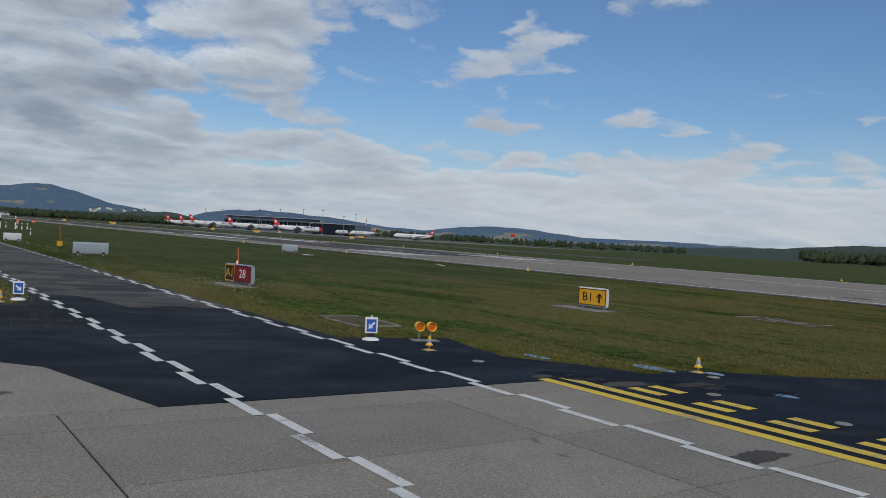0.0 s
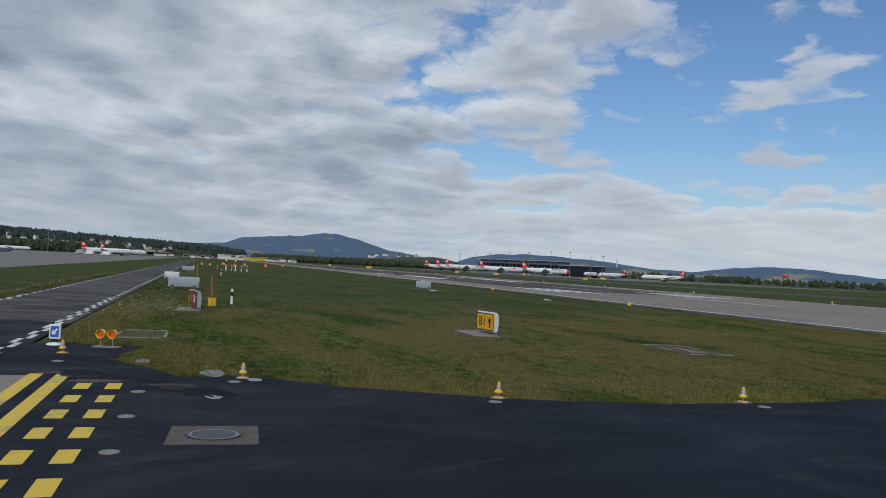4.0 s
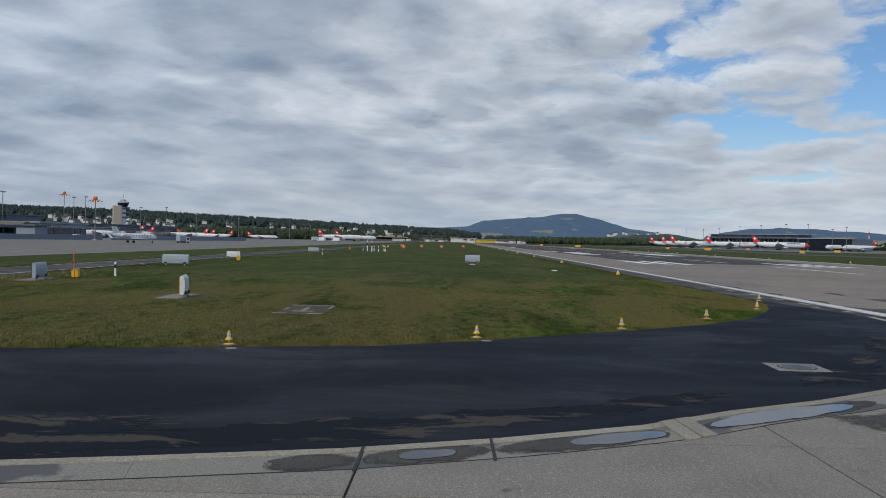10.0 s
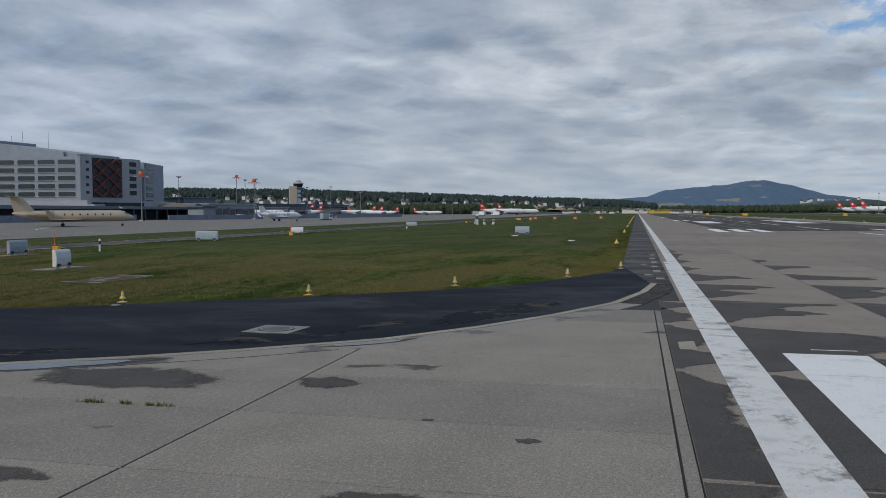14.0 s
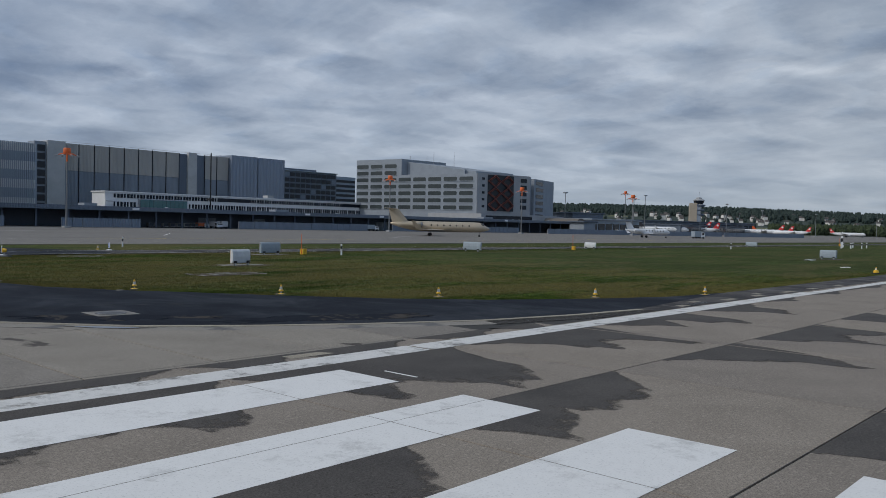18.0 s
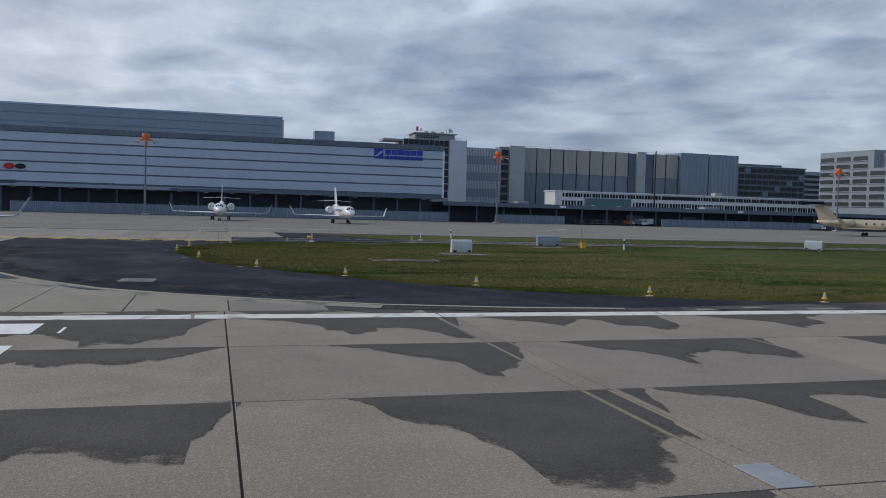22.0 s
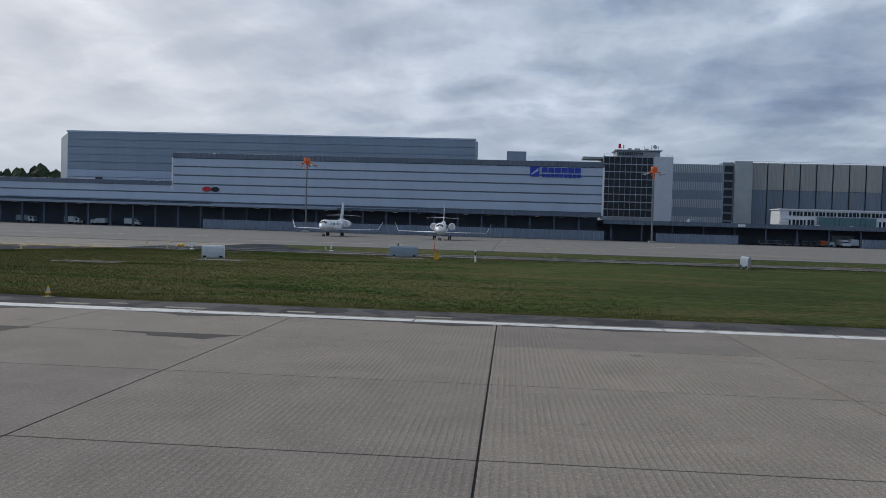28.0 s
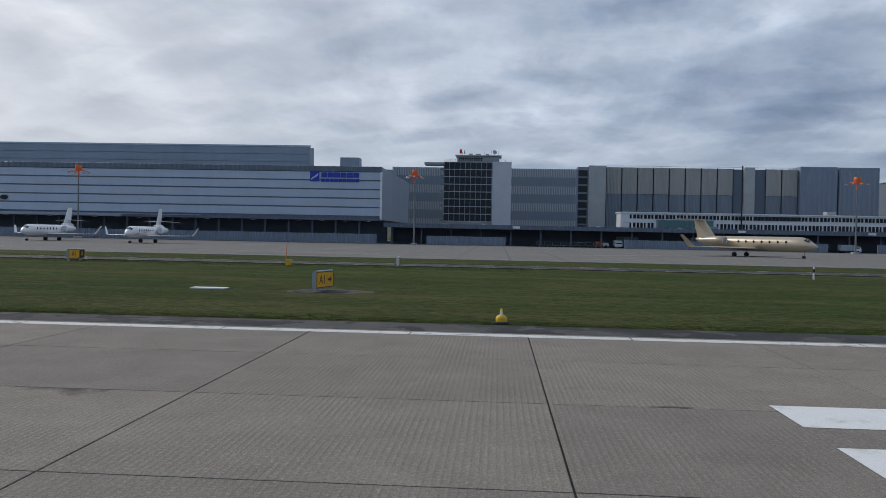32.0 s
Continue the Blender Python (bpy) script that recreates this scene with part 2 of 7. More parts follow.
def concrete(name, base, stain, joints=True):
    """Broom-finished concrete; damp, ragged stains hang from the long joints, and the outer stretch is grooved."""
    m = Mat(name, 0.85, 0.0, 0.15)
    sep = m.n.new("ShaderNodeSeparateXYZ")
    m.l.new(m.pos, sep.inputs[0])
    px, py = sep.outputs[0], sep.outputs[1]
    fine = m.noise(34, 6, 0.78)
    grain = m.noise(13, 5, 0.78)
    mid = m.noise(0.55, 6, 0.62, bend=0.4)
    c = m.mix(m.ramp(mid, (0.3, 0.0), (0.7, 1.0)), tuple(v * 0.84 for v in base), tuple(v * 1.1 for v in base))
    c = m.mix(m.ramp(fine, (0.46, 0.0), (0.60, 0.70)), c, tuple(v * 0.36 for v in base))
    c = m.mix(m.ramp(grain, (0.52, 0.0), (0.66, 0.50)), c, tuple(v * 1.7 for v in base))
    tint = m.ramp(m.random(), (0.0, (0.88, 0.88, 0.89)), (1.0, (1.07, 1.06, 1.03)))
    c = m.mix(1.0, c, tint, "MULTIPLY")
    if stain > 0:
        down = m.math("MODULO", m.math("ADD", m.math("MULTIPLY", py, -1.0), 557.37), 5.68)
        damp = m.math("SUBTRACT", m.noise(0.15 if joints else 0.42, 4, 0.55, (1, 0.9, 1), 0.7, (4, 9, 0)), m.math("MULTIPLY", down, 0.062 if joints else 0.0))
        damp = m.math("ADD", damp, m.math("MULTIPLY", m.noise(1.2, 9, 0.72), 0.14))
        damp = m.math("ADD", damp, m.math("MULTIPLY", m.math("SUBTRACT", m.random(), 0.5), 0.16 if joints else 0.04))
        dry = m.math("MULTIPLY", m.math("GREATER_THAN", px, 19.0), 0.30 if joints else 0.0)
        edge = m.ramp(m.math("SUBTRACT", damp, dry), (0.485 if joints else 0.76, 0.0), (0.525 if joints else 0.795, 1.0))
        c = m.mix(m.math("MULTIPLY", edge, stain), c, m.mix(m.ramp(grain, (0.4, 0.0), (0.65, 1.0)), tuple(v * q for v, q in zip(base, (0.19, 0.18, 0.185))), tuple(v * q for v, q in zip(base, (0.36, 0.345, 0.35)))))
        m.rough(m.ramp(edge, (0.0, 0.9), (1.0, 0.8)))
        groove = m.math("MULTIPLY", m.math("SINE", m.math("MULTIPLY", px, 52.0)), m.math("GREATER_THAN", px, 66.4))
        groove = m.math("MULTIPLY", groove, m.ramp(m.noise(0.6, 4, 0.6), (0.35, 0.5), (0.6, 1.0)))
        c = m.mix(m.ramp(groove, (0.4, 0.0), (1.0, 0.42)), c, tuple(v * 0.45 for v in base))
        oil = m.noise(0.8, 3, 0.5, (1, 1, 1), 0, (7, 3, 0))
        c = m.mix(m.ramp(oil, (0.70, 0.0), (0.76, 0.5)), c, tuple(v * 0.35 for v in base))
        rubber = m.math("MULTIPLY", m.noise(0.02, 5, 0.7, (1, 30, 1)), m.math("LESS_THAN", m.math("ABSOLUTE", m.math("ADD", py, 30.0)), 18.0))
        rubber = m.math("MULTIPLY", rubber, m.math("GREATER_THAN", px, 150.0))
        c = m.mix(m.ramp(rubber, (0.30, 0.0), (0.50, 0.9)), c, (0.034, 0.034, 0.036))
        m.bump(m.math("ADD", fine, m.math("MULTIPLY", groove, 0.5)), 0.4, 0.012)
    else:
        cuts = None
        for axis, pitch in ((px, 7.5), (py, 7.5)):
            near = m.math("ABSOLUTE", m.math("SUBTRACT", m.math("MODULO", m.math("ADD", axis, 7500.0), pitch), pitch / 2))
            line = m.math("LESS_THAN", near, 0.10)
            cuts = line if cuts is None else m.math("MAXIMUM", cuts, line)
        c = m.mix(m.math("MULTIPLY", cuts, 0.6 if not joints else 0.0), c, tuple(v * 0.3 for v in base))
        c = m.mix(m.ramp(m.noise(0.05, 7, 0.7, (0.5, 1.6, 1)), (0.50, 0.0), (0.66, 0.5)), c, tuple(v * 0.5 for v in base))
        m.bump(fine, 0.35, 0.01)
    m.color(c)
    return m.m


def asphalt(name, base, patch, worn, level=0.80):
    m = Mat(name, 0.9, 0.0, 0.10)
    grit = m.noise(40, 5, 0.7)
    big = m.noise(0.12, 4, 0.5, (1, 1, 1), 0.5)
    blot = m.math("ADD", m.noise(0.30, 8, 0.66, (1.6, 1.0, 1), 0.5), m.math("MULTIPLY", m.noise(0.06, 2, 0.5), 0.35))
    c = m.mix(m.ramp(big, (0.35, 0.0), (0.65, 1.0)), base, tuple(v * 1.35 for v in base))
    c = m.mix(m.ramp(blot, (level, 0.0), (level + 0.015, worn)), c, patch)
    c = m.mix(m.ramp(m.noise(0.5, 6, 0.65, (1, 1, 1), 0.8), (0.40, 0.0), (0.62, 0.5)), c, tuple(v * 0.55 for v in base))
    c = m.mix(m.ramp(grit, (0.4, 0.0), (0.7, 0.35)), c, tuple(v * 1.9 for v in base))
    m.color(c)
    m.rough(m.ramp(m.noise(0.22, 6, 0.62, (1.3, 0.8, 1), 0.6, (2, 8, 0)), (0.36, 0.60), (0.60, 0.86)))
    m.bump(grit, 0.4, 0.008)
    return m.m


def grassy(name="grass", leaf=False):
    """Mown turf: bands along the mower's way, tufts, thin dry patches; leaf: for single blades, which vary one by one."""
    m = Mat(name, 1.0, 0.0, 0.04)
    blades = m.noise(11, 8, 0.80)
    tuft = m.noise(1.7, 7, 0.72, (0.7, 1.2, 1))
    bands = m.noise(0.42, 5, 0.60, (0.22, 1.6, 1), 0.4)
    wide = m.noise(0.055, 4, 0.55, (0.8, 1.5, 1), 0.5)
    sep = m.n.new("ShaderNodeSeparateXYZ")
    m.l.new(m.pos, sep.inputs[0])
    lush = m.ramp(m.math("MULTIPLY", sep.outputs[0], 0.01), (0.62, 0.0), (0.90, 1.0))
    dry = m.math("SUBTRACT", m.noise(0.11, 8, 0.66, (0.6, 1.8, 1), 0.7), m.math("MULTIPLY", lush, 0.10))
    c = m.mix(m.ramp(bands, (0.34, 0.0), (0.64, 1.0)), (0.036, 0.060, 0.015), (0.098, 0.150, 0.038))
    c = m.mix(m.ramp(wide, (0.42, 0.0), (0.60, 0.60)), c, (0.112, 0.118, 0.042))
    c = m.mix(m.ramp(m.noise(0.075, 5, 0.6, (0.5, 1.7, 1), 0.6, (11, 4, 0)), (0.40, 0.55), (0.50, 0.0)), c, (0.034, 0.050, 0.014))
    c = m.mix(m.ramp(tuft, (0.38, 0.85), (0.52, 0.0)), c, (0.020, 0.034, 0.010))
    c = m.mix(m.ramp(m.math("ADD", dry, m.math("MULTIPLY", tuft, 0.30)), (0.55, 0.0), (0.68, 0.75)), c, (0.160, 0.134, 0.060))
    c = m.mix(m.math("MULTIPLY", lush, 0.35), c, (0.045, 0.052, 0.020))
    if leaf:
        one = m.ramp(m.geo.outputs["Random Per Island"], (0.0, (0.70, 0.72, 0.60)), (0.5, (1.15, 1.15, 1.0)), (0.85, (1.45, 1.42, 1.25)), (1.0, (2.0, 1.8, 1.4)))
        m.color(m.mix(1.0, c, one, "MULTIPLY"))
        return m.m
    clump = m.noise(4.2, 6, 0.74, (0.8, 1.15, 1), 0.5)
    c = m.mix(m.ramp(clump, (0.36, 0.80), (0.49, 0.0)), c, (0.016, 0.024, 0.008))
    c = m.mix(m.ramp(clump, (0.54, 0.0), (0.66, 0.55)), c, (0.130, 0.162, 0.054))
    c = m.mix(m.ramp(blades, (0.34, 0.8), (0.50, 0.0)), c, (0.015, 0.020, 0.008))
    c = m.mix(m.ramp(blades, (0.53, 0.0), (0.64, 0.70)), c, (0.180, 0.190, 0.074))
    m.color(c)
    m.bump(m.math("ADD", blades, m.math("MULTIPLY", tuft, 0.6)), 1.0, 0.07)
    return m.m


def marking(name, color, wear=0.25):
    m = Mat(name, 0.7)
    worn = m.noise(2.2, 8, 0.7)
    fine = m.noise(24, 5, 0.7)
    c = m.mix(m.ramp(worn, (0.36, wear), (0.50, 0.0)), color, tuple(v * 0.5 for v in color))
    c = m.mix(m.ramp(m.noise(0.9, 9, 0.75), (0.36, min(1, wear * 3)), (0.46, 0.0)), c, (0.20, 0.19, 0.17))
    c = m.mix(m.ramp(fine, (0.30, 0.5), (0.45, 0.0)), c, tuple(v * 0.45 for v in color))
    m.color(c)
    m.bump(fine, 0.3, 0.004)
    return m.m


CONCRETE = concrete("airfield_concrete", (0.287, 0.252, 0.215), 0.95)
TAXI_CONCRETE = concrete("taxiway_concrete", (0.290, 0.264, 0.230), 0.95, False)
APRON = concrete("apron_concrete", (0.235, 0.222, 0.205), 0.0, False)
ASPHALT_NEW = asphalt("fresh_asphalt", (0.0090, 0.0118, 0.0185), (0.046, 0.042, 0.038), 0.6, 0.80)
ASPHALT_OLD = asphalt("old_asphalt", (0.080, 0.074, 0.070), (0.022, 0.023, 0.027), 0.9, 0.68)
JOINT = plain("joint_sealant", (0.035, 0.033, 0.03), 0.9)
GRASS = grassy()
EDGE_LINE = marking("worn_edge_paint", (0.66, 0.65, 0.62), 0.4)
WHITE_LINE, YELLOW_LINE = marking("white_line_paint", (0.76, 0.755, 0.73), 0.10), marking("yellow_line_paint", (0.72, 0.50, 0.05))
WHITE = plain("white_paint", (0.80, 0.81, 0.82), 0.35, 0, 0.05, 0.8)
GREY_BOX = plain("grey_cabinet_paint", (0.31, 0.37, 0.42), 0.45)
GALV = plain("galvanised_steel", (0.42, 0.43, 0.44), 0.45, 0.8)
# DARK is a dim blue-grey that carries the shade inside open bays
DARK = plain("shaded_interior", (0.125, 0.150, 0.195), 0.8)
MAST_GREY = plain("dull_grey_steel", (0.20, 0.21, 0.22), 0.55, 0.3)
ORANGE = plain("orange_paint", (0.75, 0.16, 0.04), 0.5)
YELLOW = plain("yellow_paint", (0.80, 0.47, 0.03), 0.45)
BLACK = plain("black_rubber", (0.015, 0.015, 0.016), 0.6)
RED = plain("red_paint", (0.55, 0.025, 0.03), 0.45)

# ---- mesh helpers ----


class Geo:
    """Vertices and faces of one mesh."""

    def __init__(self):
        self.v, self.f, self.s = [], [], []

    def add(self, verts, faces, m=None, smooth=False):
        o = len(self.v)
        self.v += [tuple(m @ Vector(p)) for p in verts] if m else [tuple(p) for p in verts]
        self.f += [tuple(i + o for i in f) for f in faces]
        self.s += [smooth] * len(faces)
        return self

    def box(self, x0, y0, z0, x1, y1, z1, m=None, bevel=0.0):
        b = min(bevel, (x1 - x0) / 2.1, (y1 - y0) / 2.1)
        if b <= 0:
            vs = [(x, y, z) for z in (z0, z1) for x, y in ((x0, y0), (x1, y0), (x1, y1), (x0, y1))]
            return self.add(vs, [(3, 2, 1, 0), (4, 5, 6, 7), (0, 1, 5, 4), (1, 2, 6, 5), (2, 3, 7, 6), (3, 0, 4, 7)], m)
        ring = lambda d, z: [(x0 + d, y0 + d, z), (x1 - d, y0 + d, z), (x1 - d, y1 - d, z), (x0 + d, y1 - d, z)]
        vs = ring(b, z0) + ring(0, z0 + b) + ring(0, z1 - b) + ring(b, z1)
        fs = [(3, 2, 1, 0), (12, 13, 14, 15)]
        for k in range(3):
            for i in range(4):
                j = (i + 1) % 4
                fs.append((4 * k + i, 4 * k + j, 4 * k + 4 + j, 4 * k + 4 + i))
        return self.add(vs, fs, m)

    def prism(self, poly, z0, z1, m=None):
        """An upright prism over a polygon that runs anticlockwise."""
        n = len(poly)
        vs = [(x, y, z0) for x, y in poly] + [(x, y, z1) for x, y in poly]
        fs = [tuple(range(n - 1, -1, -1)), tuple(range(n, 2 * n))] + [(i, (i + 1) % n, n + (i + 1) % n, n + i) for i in range(n)]
        return self.add(vs, fs, m)

    def loft(self, rings, m=None, smooth=True, caps=True):
        """Closed rings of equally many points, skinned in order."""
        n = len(rings[0])
        vs = [p for r in rings for p in r]
        fs = []
        for k in range(len(rings) - 1):
            for i in range(n):
                j = (i + 1) % n
                fs.append((k * n + i, k * n + j, (k + 1) * n + j, (k + 1) * n + i))
        self.add(vs, fs, m, smooth)
        if caps:
            self.add(rings[0], [tuple(range(n - 1, -1, -1))], m)
            self.add(rings[-1], [tuple(range(n))], m)
        return self

    def lathe(self, profile, m=None, n=14, smooth=True, axis="z"):
        """A turned body from (radius, height) pairs."""
        rings = []
        for r, h in profile:
            ring = [(r * math.cos(2 * math.pi * i / n), r * math.sin(2 * math.pi * i / n)) for i in range(n)]
            rings.append([(a, b, h) if axis == "z" else ((h, a, b) if axis == "x" else (b, h, a)) for a, b in ring])
        return self.loft(rings, m, smooth)

    def tube(self, path, r, n=8, m=None):
        """A round bar along points."""
        rings = []
        for i, p in enumerate(path):
            p = Vector(p)
            d = (Vector(path[min(i + 1, len(path) - 1)]) - Vector(path[max(i - 1, 0)])).normalized()
            u = d.orthogonal().normalized()
            if abs(d.z) < 0.9:
                u = Vector((0, 0, 1)).cross(d).normalized()
            w = d.cross(u)
            rr = r[i] if isinstance(r, (list, tuple)) else r
            rings.append([tuple(p + rr * (math.cos(2 * math.pi * k / n) * u + math.sin(2 * math.pi * k / n) * w)) for k in range(n)])
        return self.loft(rings, m)

    def mesh(self, name, material):
        me = bpy.data.meshes.new(name)
        me.from_pydata(self.v, [], self.f)
        if material:
            me.materials.append(material)
        me.polygons.foreach_set("use_smooth", self.s)
        me.update()
        return me


def part(name, geo, material, parent=None, label=""):
    """Links a mesh as one part under a thing (or part), or as a thing of its own."""
    ob = new(name, geo.mesh(name, material) if isinstance(geo, Geo) else geo)
    if parent:
        ob.parent = parent
    if label:
        ob["label"] = label
    return ob


def thing(name, label, category, group="", kind="", at=None):
    ob = new(name)
    if at:
        ob.matrix_basis = at
    return tagged(ob, label, category, group, kind)


def structure(name, geo, material, label, category):
    return tagged(part(name, geo, material), label, category, kind="structure")


def words(text, size, thick, material, parent, m, name="lettering", label="", align="CENTER"):
    """Raised letters in the built-in font, as a mesh."""
    cu = bpy.data.curves.new(name, "FONT")
    cu.body, cu.size, cu.extrude, cu.resolution_u, cu.align_x, cu.align_y = text, size, thick, 2, align, "CENTER"
    tmp = bpy.data.objects.new("letters", cu)
    me = bpy.data.meshes.new_from_object(tmp)
    bpy.data.objects.remove(tmp)
    bpy.data.curves.remove(cu)
    me.name = name
    me.materials.clear()
    me.materials.append(material)
    ob = new(name, me)
    ob.parent = parent
    ob.matrix_basis = m
    if label:
        ob["label"] = label
    return ob


# ---- ground, pavements ----
GRASS_EDGE = [(41.6, 54.3), (40.9, 51.6), (37.2, 52.3), (35.4, 51.0), (33.6, 50.2), (33.7, 48.2), (32.1, 46.2), (31.0, 44.0), (30.1, 42.1), (29.6, 40.0), (29.3, 38.0), (29.5, 33.4), (30.1, 30.2), (30.9, 26.8), (31.6, 23.6), (33.3, 20.5), (35.4, 17.6), (38.2, 13.6), (41.0, 10.3), (43.9, 7.7), (48.6, 5.2), (53.0, 3.5), (58.0, 2.95)]
CONCRETE_EDGE = [(46.0, 1.5), (41.9, 2.0), (37.7, 3.0), (33.7, 4.8), (30.6, 6.6), (28.0, 8.5), (25.6, 11.4), (24.2, 13.4), (22.9, 15.7), (21.4, 17.8), (20.2, 20.4), (19.3, 22.9), (18.6, 25.8), (17.6, 30.5), (16.9, 36.0), (16.3, 45.0), (16.0, 53.6)]


def soft(points, n, amount, seed):
    """A line with more points, slightly uneven."""
    rng = random.Random(seed)
    out = []
    for (ax, ay), (bx, by) in zip(points, points[1:]):
        for k in range(n):
            t = k / n
            out.append((ax + (bx - ax) * t + rng.uniform(-amount, amount), ay + (by - ay) * t + rng.uniform(-amount, amount)))
    return out + [points[-1]]


grass_line, slab_line = soft(GRASS_EDGE, 5, 0.07, 1), soft(CONCRETE_EDGE, 2, 0.02, 2)
ground = Geo()
ground.add([(-4600, -4600, -0.06), (4600, -4600, -0.06), (4600, 4600, -0.06), (-4600, 4600, -0.06)], [(0, 1, 2, 3)])
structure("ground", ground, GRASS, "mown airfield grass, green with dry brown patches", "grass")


def sheet(name, poly, material, label, category, z=0.0, depth=0.25):
    area = sum(a[0] * b[1] - b[0] * a[1] for a, b in zip(poly, poly[1:] + poly[:1]))
    poly = poly if area > 0 else poly[::-1]
    g = Geo()
    n = len(poly)
    g.add([(x, y, z) for x, y in poly] + [(x, y, z - depth) for x, y in poly], [tuple(range(n))] + [((i + 1) % n, i, n + i, n + (i + 1) % n) for i in range(n)])
    me = g.mesh(name, material)
    bm = bmesh.new()
    bm.from_mesh(me)
    bmesh.ops.triangulate(bm, faces=[f for f in bm.faces if len(f.verts) > 4])
    bm.to_mesh(me)
    bm.free()
    return tagged(part(name, me, material), label, category, kind="structure")


sheet("runway_base", [(-260, -60), (3000, -60), (3000, 0.62), (-260, 0.62)], JOINT, "dark sealed joints between the concrete runway slabs", "runway", -0.03)
sheet("runway_shoulder", [(58.0, 2.95), (46.0, 1.5), (46.0, 0.62), (3000, 0.62), (3000, 2.95)], ASPHALT_OLD, "worn grey asphalt strip beside the runway", "asphalt")
sheet("taxiway_base", [(-160, 0.62), (46.0, 0.62), *slab_line, (33.7, 53.6), (33.7, 80), (-160, 80)], JOINT, "dark joints between the concrete taxiway slabs", "taxiway", -0.03)
sheet("taxiway_fillet", [*grass_line, *slab_line, (33.7, 53.6), (33.7, 55.2), (41.6, 55.2)], ASPHALT_NEW, "fresh black asphalt curve beside the grass", "asphalt")
sheet("road_mouth", [(33.7, 55.2), (50, 55.2), (51.5, 57.5), (50.5, 59), (55.5, 60), (57, 61.7), (53.2, 62.2), (50.6, 64.2), (47, 70), (43, 80), (39.2, 80), (39.2, 64.8), (38.3, 64.0), (33.7, 62.9)], ASPHALT_NEW, "black asphalt mouth of the service road", "asphalt", 0.003)
sheet("taxiway_corner", [(33.68, 62.9), (38.3, 64.0), (39.2, 64.8), (39.2, 80), (33.68, 80)], TAXI_CONCRETE, "concrete corner beside the service road", "taxiway", 0.002)
sheet("service_road", [(33.7, 55.2), (900, 55.2), (900, 61.7), (33.7, 61.7)], ASPHALT_OLD, "patched asphalt service road with dashed white edges", "road")
sheet("apron", [(-700, 80), (1300, 80), (1300, 345), (-700, 345)], APRON, "wide pale concrete aircraft apron", "apron")

# ---- building materials ----


def ribbed(name, light, dark, pitch, axis=0, rough=0.5, metal=0.0):
    """Sheet cladding with fine ribs."""
    m = Mat(name, rough, metal)
    sep = m.n.new("ShaderNodeSeparateXYZ")
    m.l.new(m.pos, sep.inputs[0])
    wave = m.math("SINE", m.math("MULTIPLY", sep.outputs[axis], 6.283 / pitch))
    stain = m.noise(0.12, 5, 0.6, (1, 1, 0.25))
    c = m.mix(m.ramp(stain, (0.3, 0.0), (0.7, 1.0)), dark, light)
    c = m.mix(m.ramp(m.noise(0.5, 5, 0.6, (1, 1, 0.2)), (0.35, 0.14), (0.6, 0.0)), c, tuple(v * 0.75 for v in dark))
    m.color(c)
    m.bump(wave, 0.5 if axis == 0 else 0.12, pitch * 0.25)
    return m.m


CLAD_LIGHT = ribbed("pale_metal_cladding", (0.50, 0.575, 0.675), (0.46, 0.53, 0.63), 0.3, 2, 0.45, 0.15)
CLAD_MID = ribbed("grey_metal_cladding", (0.32, 0.37, 0.435), (0.28, 0.33, 0.39), 0.3, 2, 0.45, 0.15)
CLAD_DARK = ribbed("dark_grey_cladding", (0.14, 0.175, 0.225), (0.115, 0.148, 0.195), 0.4, 0, 0.45, 0.1)
SLATE = ribbed("slate_grey_panels", (0.225, 0.270, 0.345), (0.205, 0.248, 0.318), 2.4, 0, 0.5)
BROWN_MESH = ribbed("brown_louvre_mesh", (0.40, 0.39, 0.365), (0.33, 0.325, 0.31), 0.7, 0, 0.6)
GREY_MESH = ribbed("dim_louvre_mesh", (0.215, 0.255, 0.305), (0.17, 0.205, 0.25), 0.7, 0, 0.6)
RENDERED = plain("pale_concrete_facade", (0.27, 0.305, 0.345), 0.8, 0, 0.10, 0.25)
RENDER_GREY = plain("grey_concrete_facade", (0.36, 0.37, 0.38), 0.8, 0, 0.10, 0.25)
# one fin colour twice: light, and a shaded copy for alternate bands and back wall
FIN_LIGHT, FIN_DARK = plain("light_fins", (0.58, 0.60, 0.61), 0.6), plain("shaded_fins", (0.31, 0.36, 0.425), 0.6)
ROOFING = plain("roof_membrane", (0.105, 0.13, 0.165), 0.8, 0, 0.15, 0.3)
GLASS = plain("dark_window_glass", (0.012, 0.018, 0.028), 0.2, 0, 0.1, 0.2)
GLASS.node_tree.nodes["Principled BSDF"].inputs["Specular IOR Level"].default_value = 0.3
OFFICE_GLASS = plain("grey_office_glass", (0.055, 0.068, 0.070), 0.16, 0, 0.25, 0.15)
SHAFT = plain("pale_shaft_concrete", (0.43, 0.445, 0.45), 0.8, 0, 0.12, 0.25)
GRID_WHITE = plain("white_grid_frame", (0.46, 0.50, 0.54), 0.6)
TEAL = plain("teal_glass", (0.06, 0.17, 0.18), 0.12, 0, 0.1, 0.4)
BARRIER = ribbed("blue_grey_barrier_sheet", (0.20, 0.25, 0.32), (0.165, 0.205, 0.265), 0.5, 0, 0.4, 0.3)
BLUE_SIGN = plain("blue_sign_panel", (0.02, 0.05, 0.42), 0.4)
LATTICE = plain("rust_red_steel", (0.19, 0.055, 0.038), 0.6)
SOIL = plain("bare_soil", (0.085, 0.062, 0.044), 0.95, 0, 0.3, 2.0)
STRIP = Mat("strip_light", 0.4)
STRIP.color((0.3, 0.3, 0.28))
